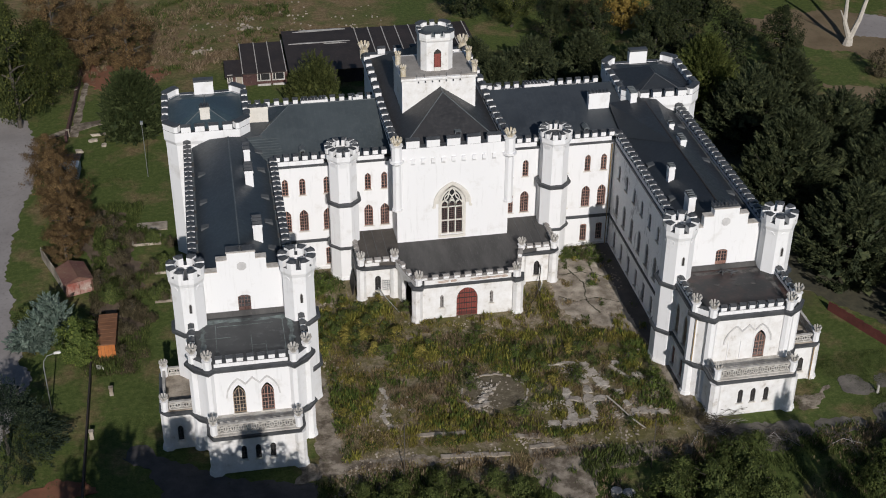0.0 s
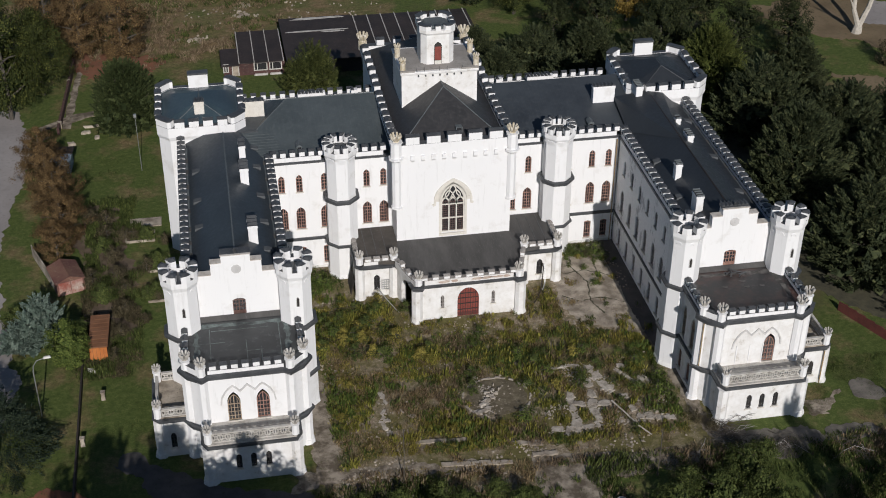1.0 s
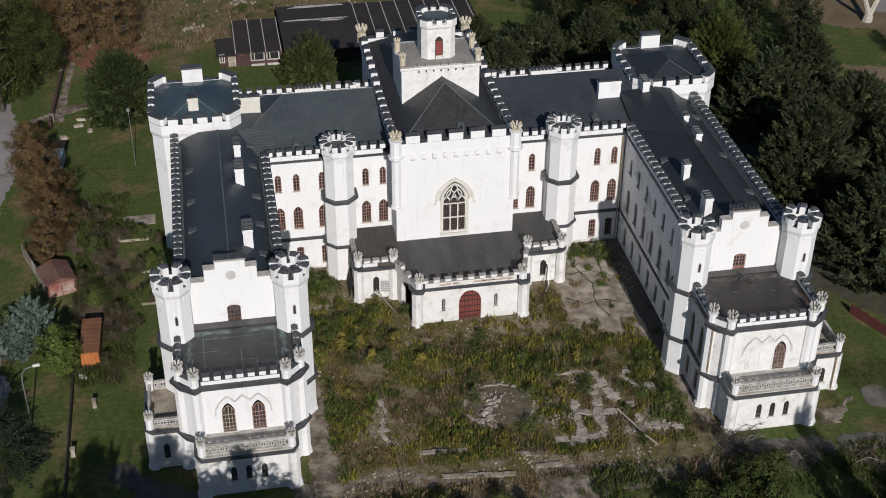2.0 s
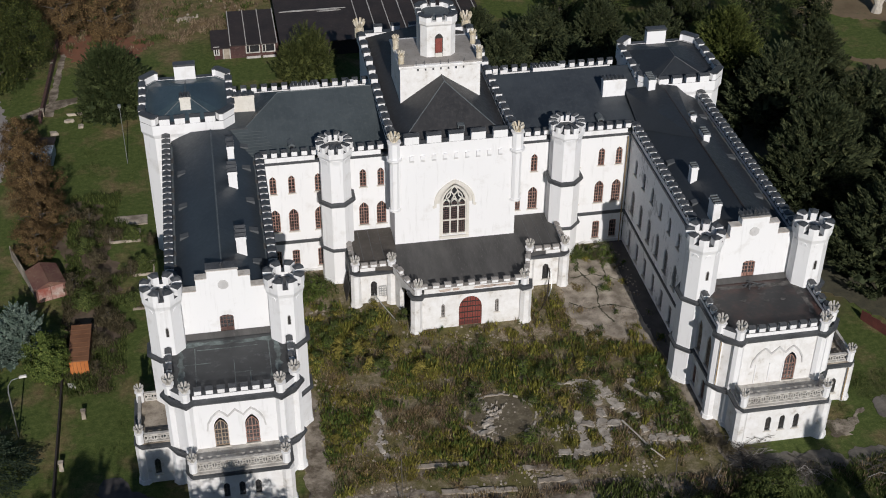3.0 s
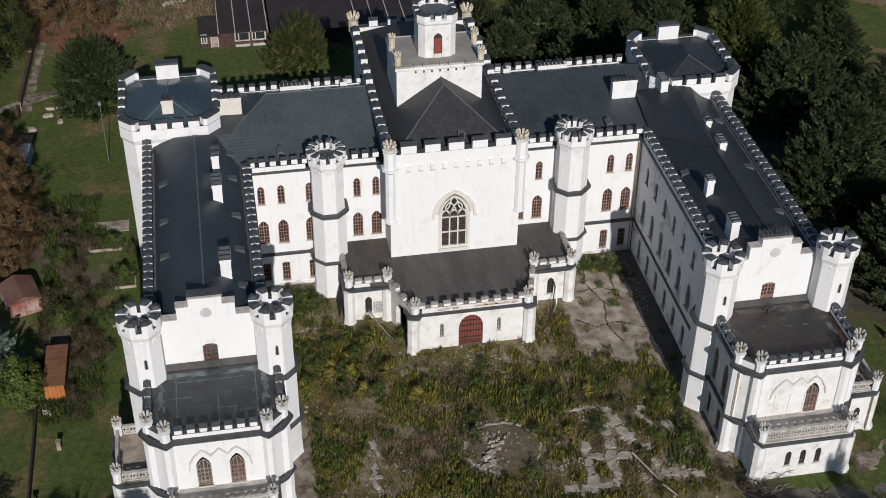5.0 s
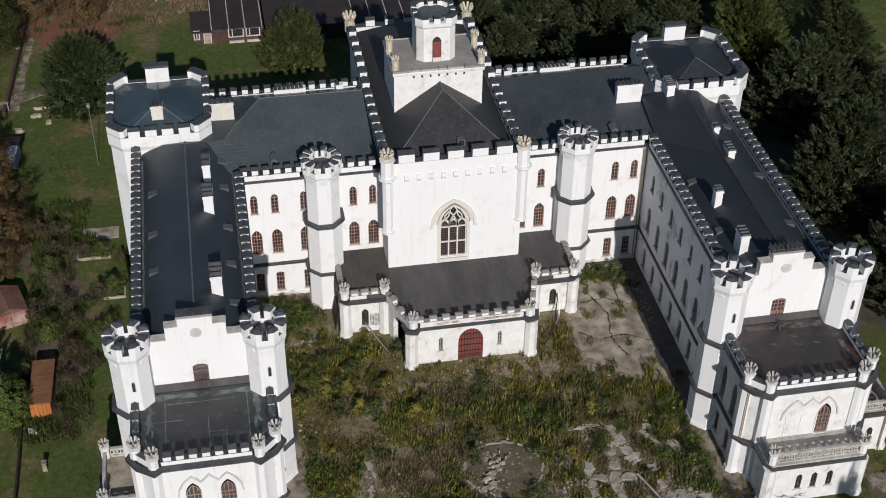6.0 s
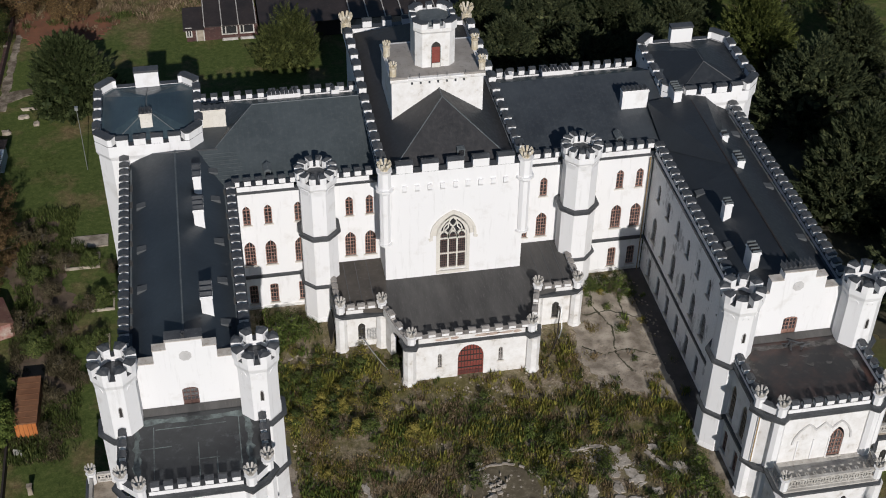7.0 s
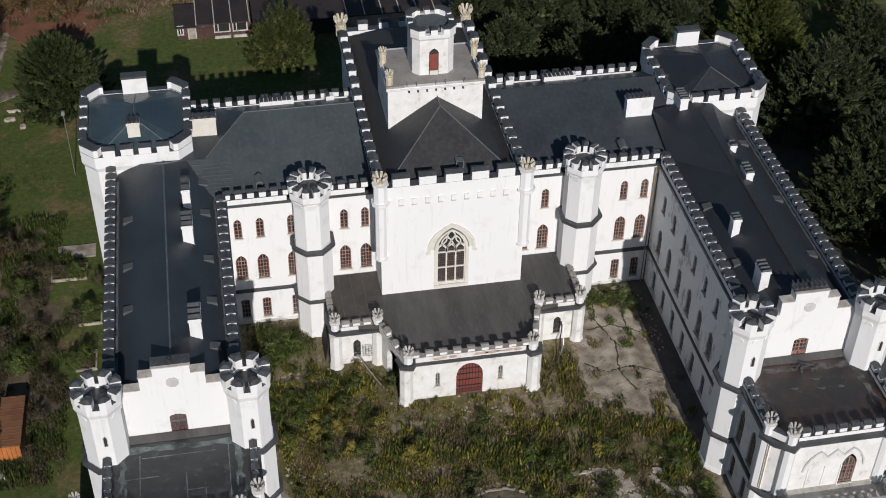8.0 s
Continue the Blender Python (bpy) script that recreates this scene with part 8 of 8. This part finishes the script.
def brush_pile(x, y, rx, ry, n, seed, label):
    """Cut branches thrown on a heap."""
    rng = random.Random(seed)
    root = new("brush_pile")
    root.matrix_basis = pose(x, y, 0)
    tagged(root, label, "brushwood")
    for i in range(n):
        px, py = rng.gauss(0, rx * 0.45), rng.gauss(0, ry * 0.45)
        a = rng.gauss(-0.9, 0.7)
        ln = rng.uniform(1.2, 3.4)
        z = rng.uniform(0.05, 0.5)
        bm = bmesh.new()
        m = (px + math.cos(a) * ln * 0.5 + rng.gauss(0, 0.2), py + math.sin(a) * ln * 0.5 + rng.gauss(0, 0.2), z + rng.uniform(0.2, 0.6))
        e = (px + math.cos(a) * ln, py + math.sin(a) * ln, z + rng.uniform(0, 0.5))
        tube(bm, [(px, py, z * 0.4), m, e], rng.uniform(0.025, 0.05), 0.015, 5)
        for _ in range(3):
            t = rng.uniform(0.3, 0.9)
            q = Vector((px, py, z)).lerp(Vector(e), t)
            tube(bm, [tuple(q), (q.x + rng.gauss(0, 0.5), q.y + rng.gauss(0, 0.5), q.z + rng.uniform(0.1, 0.6))], 0.018, 0.008, 4)
        part("branch", bm, BARK if i % 8 else GREYWOOD, root)


brush_pile(21.2, -33.6, 2.0, 3.2, 60, 3, "heap of grey cut branches at the wing corner")
brush_pile(26.6, -36.6, 2.4, 1.6, 26, 4, "loose dead branches below the terrace")
brush_pile(33.0, -38.2, 1.2, 1.2, 14, 5, "small heap of pale twigs on the lawn")
bm = bmesh.new()
tube(bm, [(11.7, -27.3, 0.3), (12.4, -29.3, 0.4), (13.3, -31.7, 0.35), (14.2, -33.1, 0.2)], 0.1, 0.07, 6)
tagged(part("fallen_pole", bm, PALEBARK), "fallen grey branch lying on slabs", "branch")

# things leaning on the portico
bm = bmesh.new()
tube(bm, [(-9.75, -3.95, 1.5), (-9.0, -5.4, 0.9), (-7.75, -7.5, 0.12)], 0.06, 0.05, 6)
tagged(part("leaning_pole", bm, STEEL), "pale pole leaning out of the pavilion window", "pole")
bm = bmesh.new()
tube(bm, [(10.0, -3.75, 2.5), (10.05, -4.15, 2.1), (9.9, -4.5, 0.9), (9.3, -6.2, 0.35), (8.5, -7.6, 0.14), (7.55, -8.9, 0.1)], 0.06, 0.06, 7)
tagged(part("hanging_hose", bm, TAR), "black hose hanging out of the pavilion window", "hose")
bm = bmesh.new()
tube(bm, [(10.2, -3.75, 2.4), (10.25, -4.2, 1.8), (10.1, -5.0, 0.5), (9.6, -5.9, 0.12)], 0.06, 0.06, 6)
tagged(part("grey_pipe", bm, STEEL), "grey pipe leaning on the pavilion window", "pipe")
bm = bmesh.new()
prism(bm, [(-12.75, -2.9), (-12.65, -2.9), (-12.65, 0.0), (-12.75, 0.0)], 0.0, 2.1, [(-12.3, -2.9), (-12.2, -2.9), (-12.2, 0.0), (-12.3, 0.0)])
tagged(part("leaning_board", bm, DARKWOOD), "dark brown door leaf leaning on the wall", "board")
bm = bmesh.new()
for k in range(4):
    box(bm, -9.2 + k * 0.27, -9.16 + k * 0.27, -4.03, -3.98, 1.15, 2.45)
for k in range(5):
    box(bm, -9.2, -8.35, -4.02, -3.99, 1.15 + k * 0.315, 1.19 + k * 0.315)
tagged(part("window_grille", bm, STEEL), "thin pale window grille standing open", "grille")

# ---- garden side ----
def lamp_post(x, y, h, rz):
    root = new("street_lamp")
    root.matrix_basis = pose(x, y, 0, 0, 0, rz)
    tagged(root, "grey steel street lamp with a curved arm", "street lamp")
    bm = bmesh.new()
    pts = [(0, 0, -0.2), (0, 0, h * 0.8), (0.12, 0, h * 0.9), (0.5, 0, h * 0.98), (1.3, 0, h)]
    tube(bm, pts, 0.07, 0.04, 8)
    part("pole", bm, STEEL, root, smooth=True)
    bm = bmesh.new()
    prism(bm, [(1.2, -0.14), (1.95, -0.17), (1.95, 0.17), (1.2, 0.14)], h - 0.04, h + 0.14, [(1.25, -0.08), (1.85, -0.1), (1.85, 0.1), (1.25, 0.08)])
    part("lamp_head", bm, WHITEPAINT, root)
    return root


lamp_post(-46.75, -19.2, 7.2, 10)
bm = bmesh.new()
tube(bm, [(-36.9, 31.4, -0.2), (-36.9, 31.3, 8.2)], 0.045, 0.035, 8)
pole = part("pole", bm, STEEL)
root = new("lamp_pole")
tagged(root, "tall thin pole with a small lamp on the lawn", "lamp")
pole.parent = root
bm = bmesh.new()
box(bm, -37.08, -36.72, 31.1, 31.45, 8.2, 8.6)
part("lamp_head", bm, STEEL, root)


def garage(x, y, rz):
    root = new("metal_garage")
    root.matrix_basis = pose(x, y, 0, 0, 0, rz) @ Matrix.Diagonal((0.74, 0.64, 0.9, 1))
    tagged(root, "rusty red sheet-metal garage with a flaking front", "shed")
    bm = bmesh.new()
    box(bm, -2.2, 2.2, -3.2, 3.2, 0, 2.0)
    part("wall", bm, RUST, root)
    bm = bmesh.new()
    for s in (-1, 1):
        q = [(-0.02 if s < 0 else 0.02, -3.35, 2.75), (s * 2.4, -3.35, 1.98), (s * 2.4, 3.35, 1.98), (-0.02 if s < 0 else 0.02, 3.35, 2.75)]
        v = [bm.verts.new(p) for p in q]
        w = [bm.verts.new((a, b, c - 0.06)) for a, b, c in q]
        bm.faces.new(v)
        bm.faces.new(w[::-1])
        for i in range(4):
            bm.faces.new((v[i], w[i], w[(i + 1) % 4], v[(i + 1) % 4]))
    bmesh.ops.recalc_face_normals(bm, faces=bm.faces)
    part("roof", bm, RUST, root)
    bm = bmesh.new()
    v = [bm.verts.new(p) for p in ((-2.2, -3.205, 2.0), (2.2, -3.205, 2.0), (0, -3.205, 2.7))]
    bm.faces.new(v)
    part("gable", bm, RUST, root)
    for k in range(2):
        bm = bmesh.new()
        box(bm, -1.9 + k * 1.95, -0.05 + k * 1.95, -3.28, -3.2, 0.05, 1.95)
        part("garage_door", bm, FLAKED, root)


garage(-45.4, 5.0, 18)
root = new("orange_shed")
root.matrix_basis = pose(-41.15, -8.4, 0, 0, 0, -1)
tagged(root, "small shed with a brown roof and orange front", "shed")
bm = bmesh.new()
box(bm, -0.95, 0.95, -2.3, 3.6, 0, 1.85)
part("wall", bm, BROWNROOF, root)
bm = bmesh.new()
prism(bm, [(-1.05, -2.4), (1.05, -2.4), (1.05, 3.75), (-1.05, 3.75)], 1.85, 1.93)
shed_roof = part("roof", bm, BROWNROOF, root)
for k in range(9):
    bm = bmesh.new()
    box(bm, -1.05, 1.05, -2.35 + k * 0.74, -2.31 + k * 0.74, 1.93, 1.96)
    part("seam", bm, BROWNROOF, shed_roof)
for k in range(5):
    bm = bmesh.new()
    box(bm, -0.95 + k * 0.385, -0.60 + k * 0.385, -2.38, -2.3, 0.02 * (k % 2), 1.8)
    part("front_board", bm, ORANGE, root)
bm = bmesh.new()
prism(bm, [(-42.4, -12.3), (-41.6, -12.5), (-41.5, -13.1), (-42.3, -12.9)], 0.0, 0.4)
tagged(part("white_crate", bm, WHITEPAINT), "old white board lying beside the shed", "board")
bm = bmesh.new()
box(bm, -38.3, -34.4, 16.6, 18.6, -0.05, 0.16)
tagged(part("concrete_pad", bm, CONCRETE), "flat grey concrete pad on the lawn", "slab")
for x, y, w, d in ((-37.0, 14.2, 3.6, 2.4), (-34.8, 7.2, 2.4, 2.6), (-35.0, 0.8, 2.0, 2.6)):
    bm = bmesh.new()
    for a, b, c, e in ((-w / 2, w / 2, -d / 2, -d / 2 + 0.16), (-w / 2, w / 2, d / 2 - 0.16, d / 2), (-w / 2, -w / 2 + 0.16, -d / 2 + 0.16, d / 2 - 0.16), (w / 2 - 0.16, w / 2, -d / 2 + 0.16, d / 2 - 0.16)):
        box(bm, x + a, x + b, y + c, y + e, -0.05, 0.3)
    tagged(part("flower_bed_edge", bm, CONCRETE), "stone edging of an overgrown flower bed", "bed edging", "flower beds beside the wing")
# low garden wall along the west side
for i, (a, b) in enumerate((((-42.9, -40), (-42.9, -10.5)), ((-48.6, 44), (-47.2, 74)))):
    bm = bmesh.new()
    d = (Vector(b) - Vector(a)).normalized()
    o = Vector((-d.y, d.x)) * (0.09 if i == 0 else 0.18)
    prism(bm, [(a[0] + o.x, a[1] + o.y), (a[0] - o.x, a[1] - o.y), (b[0] - o.x, b[1] - o.y), (b[0] + o.x, b[1] + o.y)], -0.3, 0.9 if i == 0 else 1.0)
    bmesh.ops.recalc_face_normals(bm, faces=bm.faces)
    tagged(part("garden_wall", bm, TAR if i == 0 else MAROON), ("dark low fence" if i == 0 else "low red-brown garden wall") + " dividing garden and road", "wall", kind="structure")
for x, y in ((-42.4, -24.6), (-40.6, -17.5), (-48.4, 46.0), (-47.9, 60.0)):
    bm = bmesh.new()
    prism(bm, [(x - 0.22, y - 0.2), (x + 0.22, y - 0.2), (x + 0.2, y + 0.2), (x - 0.2, y + 0.22)], -0.05, 0.95, [(x - 0.18, y - 0.16), (x + 0.18, y - 0.18), (x + 0.16, y + 0.16), (x - 0.16, y + 0.18)])
    box(bm, x - 0.25, x + 0.25, y - 0.22, y + 0.24, 0.95, 1.05)
    tagged(part("gate_post", bm, CONCRETE), "pale weathered gate post by the garden wall", "post", "posts by the garden wall")
for x, y, w, d, h in ((-40.9, 44.6, 1.6, 0.5, 0.5), (-37.6, 43.6, 2.6, 0.4, 0.4), (-44.8, 43.8, 1.5, 0.8, 0.3), (-43.2, 42.0, 0.9, 0.9, 0.35), (-43.6, 45.6, 3.6, 0.35, 0.3), (-46.6, 40.5, 1.2, 0.8, 0.4)):
    bm = bmesh.new()
    prism(bm, slab_outline(rng, x, y, w, d, 0.1), -0.1, h, slab_outline(rng, x, y, w * 0.85, d * 0.85, 0.1))
    tagged(part("stone_block", bm, CONCRETE), "pale stone block lying on the lawn", "stone", "stones on the lawn")
# small lean-to half hidden under the brown trees
root = new("garden_shed")
tagged(root, "small pale blue shed with a dark roof under brown trees", "shed")
bm = bmesh.new()
prism(bm, [(-48.6, 32.6), (-46.3, 32.3), (-46.1, 35.6), (-48.4, 35.8)], -0.05, 1.9)
part("wall", bm, PALEBLUE, root)
bm = bmesh.new()
prism(bm, [(-48.8, 32.4), (-46.15, 32.1), (-45.95, 35.8), (-48.6, 36.0)], 1.9, 2.02)
part("roof", bm, PALEBLUE, root)
bm = bmesh.new()
prism(bm, [(-48.7, 34.4), (-45.95, 34.1), (-45.8, 36.0), (-48.6, 36.2)], 2.02, 2.14)
part("tarred_sheet", bm, TAR, root)
# red fence on the east lawn
root = new("red_fence")
tagged(root, "red-brown board fence at the edge of the yews", "fence")
for i in range(24):
    a = Vector((42.3, -15.6)).lerp(Vector((46.5, -25.0)), i / 24)
    b = Vector((42.3, -15.6)).lerp(Vector((46.5, -25.0)), (i + 0.96) / 24)
    o = Vector((0.036, 0.016))
    bm = bmesh.new()
    prism(bm, [tuple(a - o), tuple(b - o), tuple(b + o), tuple(a + o)], 0, 1.2 + 0.06 * (i % 3))
    bmesh.ops.recalc_face_normals(bm, faces=bm.faces)
    part("board", bm, REDFENCE, root)
bm = bmesh.new()
prism(bm, octagon(40.9, -31.5, 0.16), -0.05, 1.0, octagon(40.9, -31.5, 0.1))
tagged(part("stone_post", bm, STONE), "small pale stone post on the lawn", "post")

# ---- old greenhouse and sheds behind the castle ----
root = new("greenhouse_shed")
tagged(root, "long dark tarred shed with maroon walls and white windows", "shed")
bm = bmesh.new()
box(bm, -24.6, -15.2, 59.2, 64.0, 0, 1.95)
part("wall", bm, MAROON, root)
for x0, x1, z0, z1, ye in ((-25.0, -22.2, 2.0, 1.6, 64.6), (-22.2, -19.9, 2.3, 2.1, 69.8), (-19.9, -17.7, 2.3, 2.1, 69.8), (-17.7, -15.4, 2.3, 2.1, 69.8)):
    bm = bmesh.new()
    v = [(x0 + 0.02, 58.7, z0), (x1 - 0.02, 58.7, z0), (x1 - 0.02, ye, z1 + 0.6), (x0 + 0.02, ye, z1 + 0.6)]
    a = [bm.verts.new(p) for p in v]
    b = [bm.verts.new((p[0], p[1], p[2] - 0.15)) for p in v]
    bm.faces.new(a)
    bm.faces.new(b[::-1])
    for i in range(4):
        bm.faces.new((a[i], b[i], b[(i + 1) % 4], a[(i + 1) % 4]))
    part("roof", bm, TAR, root)
for x in (-22.2, -19.9, -17.7, -15.4):
    bm = bmesh.new()
    tube(bm, [(x, 58.6, 2.36), (x, 69.8, 2.78)], 0.09, 0.09, 4)
    part("roof_batten", bm, STONE, root)
for x, w, split in ((-24.25, 0.34, 0.0), (-18.95, 0.98, -0.5), (-16.65, 0.9, -0.5)):
    bm = bmesh.new()
    bar2(bm, [(x - w, 0.75), (x + w, 0.75), (x + w, 2.0), (x - w, 2.0), (x - w, 0.75)], 0.08, 59.1, 59.2)
    bar2(bm, [(x + w * split, 0.75), (x + w * split, 2.0)], 0.07, 59.1, 59.2)
    wn = part("window", bm, STONE, root)
    bm = bmesh.new()
    bm.faces.new([bm.verts.new(p) for p in ((x - w, 59.17, 0.75), (x + w, 59.17, 0.75), (x + w, 59.17, 2.0), (x - w, 59.17, 2.0))])
    part("pane", bm, GLASS, wn)
bm = bmesh.new()
box(bm, -23.25, -22.35, 59.12, 59.2, 0.02, 1.85)
dr = part("door", bm, CONCRETE, root, "weathered grey door")
bm = bmesh.new()
bar2(bm, [(-23.28, 0.02), (-23.28, 1.9), (-22.32, 1.9), (-22.32, 0.02)], 0.07, 59.08, 59.12)
part("door_frame", bm, STONE, dr)
for k in range(8):
    bm = bmesh.new()
    box(bm, -22.18 + k * 0.26, -21.94 + k * 0.26, 59.14 + 0.012 * (k % 3), 59.2, 0.05, 1.9)
    part("board", bm, MAROON, root)
# pale debris heaped at the wall below the two windows
for x0, x1 in ((-20.0, -17.9), (-17.6, -15.6)):
    bm = bmesh.new()
    prism(bm, [(x0, 58.75), (x1, 58.7), (x1, 59.15), (x0, 59.15)], 0.0, 0.2, [(x0 + 0.3, 59.0), (x1 - 0.2, 58.95), (x1, 59.14), (x0 + 0.1, 59.14)])
    part("footing", bm, STONE, root)
root = new("tarred_shed")
tagged(root, "wide low shed with a patched tar-paper roof", "shed")
# wall in the tar colour, stands in for shade inside the open front
bm = bmesh.new()
box(bm, -14.8, -3.4, 58.0, 74.0, 0, 2.3)
part("wall", bm, TAR, root)
bm = bmesh.new()
prism(bm, [(-15.0, 57.6), (-3.2, 57.6), (-3.2, 74.4), (-15.0, 74.4)], 2.3, 2.5)
part("roof", bm, TAR, root)
for x0, x1, y0, y1 in ((-14.6, -4.6, 68.4, 69.0), (-9.0, -5.0, 67.9, 68.3), (-13.0, -4.0, 73.4, 74.3)):
    bm = bmesh.new()
    prism(bm, slab_outline(rng, (x0 + x1) / 2, (y0 + y1) / 2, x1 - x0, y1 - y0, 0.0), 2.5, 2.53)
    part("roof_patch", bm, STONE, root)
root = new("glasshouse")
tagged(root, "row of dark glasshouse roofs with white ribs", "greenhouse")
bm = bmesh.new()
box(bm, -3.0, 16.0, 58.0, 74.0, 0, 2.2)
part("wall", bm, CONCRETE, root)
bm = bmesh.new()
prism(bm, [(-3.2, 57.8), (16.2, 57.8), (16.2, 74.2), (-3.2, 74.2)], 2.2, 2.35)
part("roof", bm, TAR, root)
for k in range(9):
    bm = bmesh.new()
    tube(bm, [(-2.8 + k * 2.3, 57.8, 2.4), (-2.8 + k * 2.3, 74.2, 2.4)], 0.1, 0.1, 4)
    part("rib", bm, STONE, root)

# two well rings and thin poles before the courtyard
for x, y, r in ((8.3, -42.2, 0.5), (9.4, -42.7, 0.56)):
    bm = bmesh.new()
    n = 14
    prism(bm, octagon(x, y, r, n, 0), -0.1, 0.5)
    prism(bm, octagon(x, y, r * 1.12, n, 0), 0.5, 0.62, octagon(x, y, r * 1.05, n, 0))
    tagged(part("well_ring", bm, STEPCAP), "round concrete well cover among bushes", "well cover", "well covers")
for x, y, h in ((12.9, -38.9, 6.0), (-11.6, -35.4, 6.6)):
    bm = bmesh.new()
    tube(bm, [(x, y, -0.2), (x + 0.05, y, h * 0.5), (x + 0.02, y + 0.05, h)], 0.055, 0.04, 6)
    tagged(part("thin_pole", bm, BARK), "thin grey wooden pole before the courtyard", "pole", "poles before the courtyard")


def rubble(name, n, region, size, label, seed):
    rng = random.Random(seed)
    verts, faces = [], []
    x0, x1, y0, y1 = region
    made = 0
    while made < n:
        x, y = rng.uniform(x0, x1), rng.uniform(y0, y1)
        if noise.noise(Vector((x * 0.22, y * 0.3, seed))) < 0.12 + rng.uniform(-0.1, 0.2):
            continue
        made += 1
        s = size * rng.uniform(0.4, 1.3)
        z = ground_height(x, y) + 0.06
        k = len(verts)
        a = rng.uniform(0, math.tau)
        for dz, f in ((-0.2, 1.0), (s * 0.5, 0.7)):
            for i in range(5):
                t = a + math.tau * i / 5
                verts.append((x + math.cos(t) * s * f * rng.uniform(0.7, 1.2), y + math.sin(t) * s * f * rng.uniform(0.7, 1.2), z + dz))
        faces += [(k + i, k + (i + 1) % 5, k + 5 + (i + 1) % 5, k + 5 + i) for i in range(5)] + [tuple(k + 5 + i for i in range(5))]
    return tagged(new(name, cloud_mesh(name, verts, faces, SLABS if "slab" in name or "basin" in name else CONCRETE)), label, "rubble", kind="stuff")


rubble("rubble", 90, (-22, -17, 82, 90), 0.3, "pale rubble heap on the dry field", 15)
rubble("stone_row", 45, (-32, -25, 72.5, 74.5), 0.24, "row of pale stones at the edge of the field", 16)
rubble("stone_scatter", 60, (-44, -33, 70.5, 74), 0.2, "pale stones below the brown trees", 17)
rubble("field_rubble", 120, (-32, 4, 74, 94), 0.2, "pale rubble scattered over the dry field", 5)
rubble("paving_rubble", 260, (11.5, 20, -15, 2), 0.15, "broken stones on the cracked paving", 26)
rubble("slab_rubble", 700, (4, 18, -31, -19.5), 0.13, "small pale rubble between the broken slabs", 33)
rubble("path_rubble", 320, (-21, 21, -38, -32.5), 0.16, "stones along the bare earth path", 28)
rubble("courtyard_rubble", 900, (-18, 19, -34, -4), 0.16, "small pale stones among the courtyard weeds", 6)
rubble("basin_rubble", 170, (-1.5, 3.0, -27.0, -22.2), 0.12, "small pale rubble lying in the round basin", 9)
bm = bmesh.new()
prism(bm, [(-49.9, 12.0), (-46.6, 3.5), (-46.5, 3.54), (-49.8, 12.04)], -0.1, 1.7)
bmesh.ops.recalc_face_normals(bm, faces=bm.faces)
tagged(part("sheet_fence", bm, CONCRETE), "grey-green sheet fence beside the rusty garage", "fence")
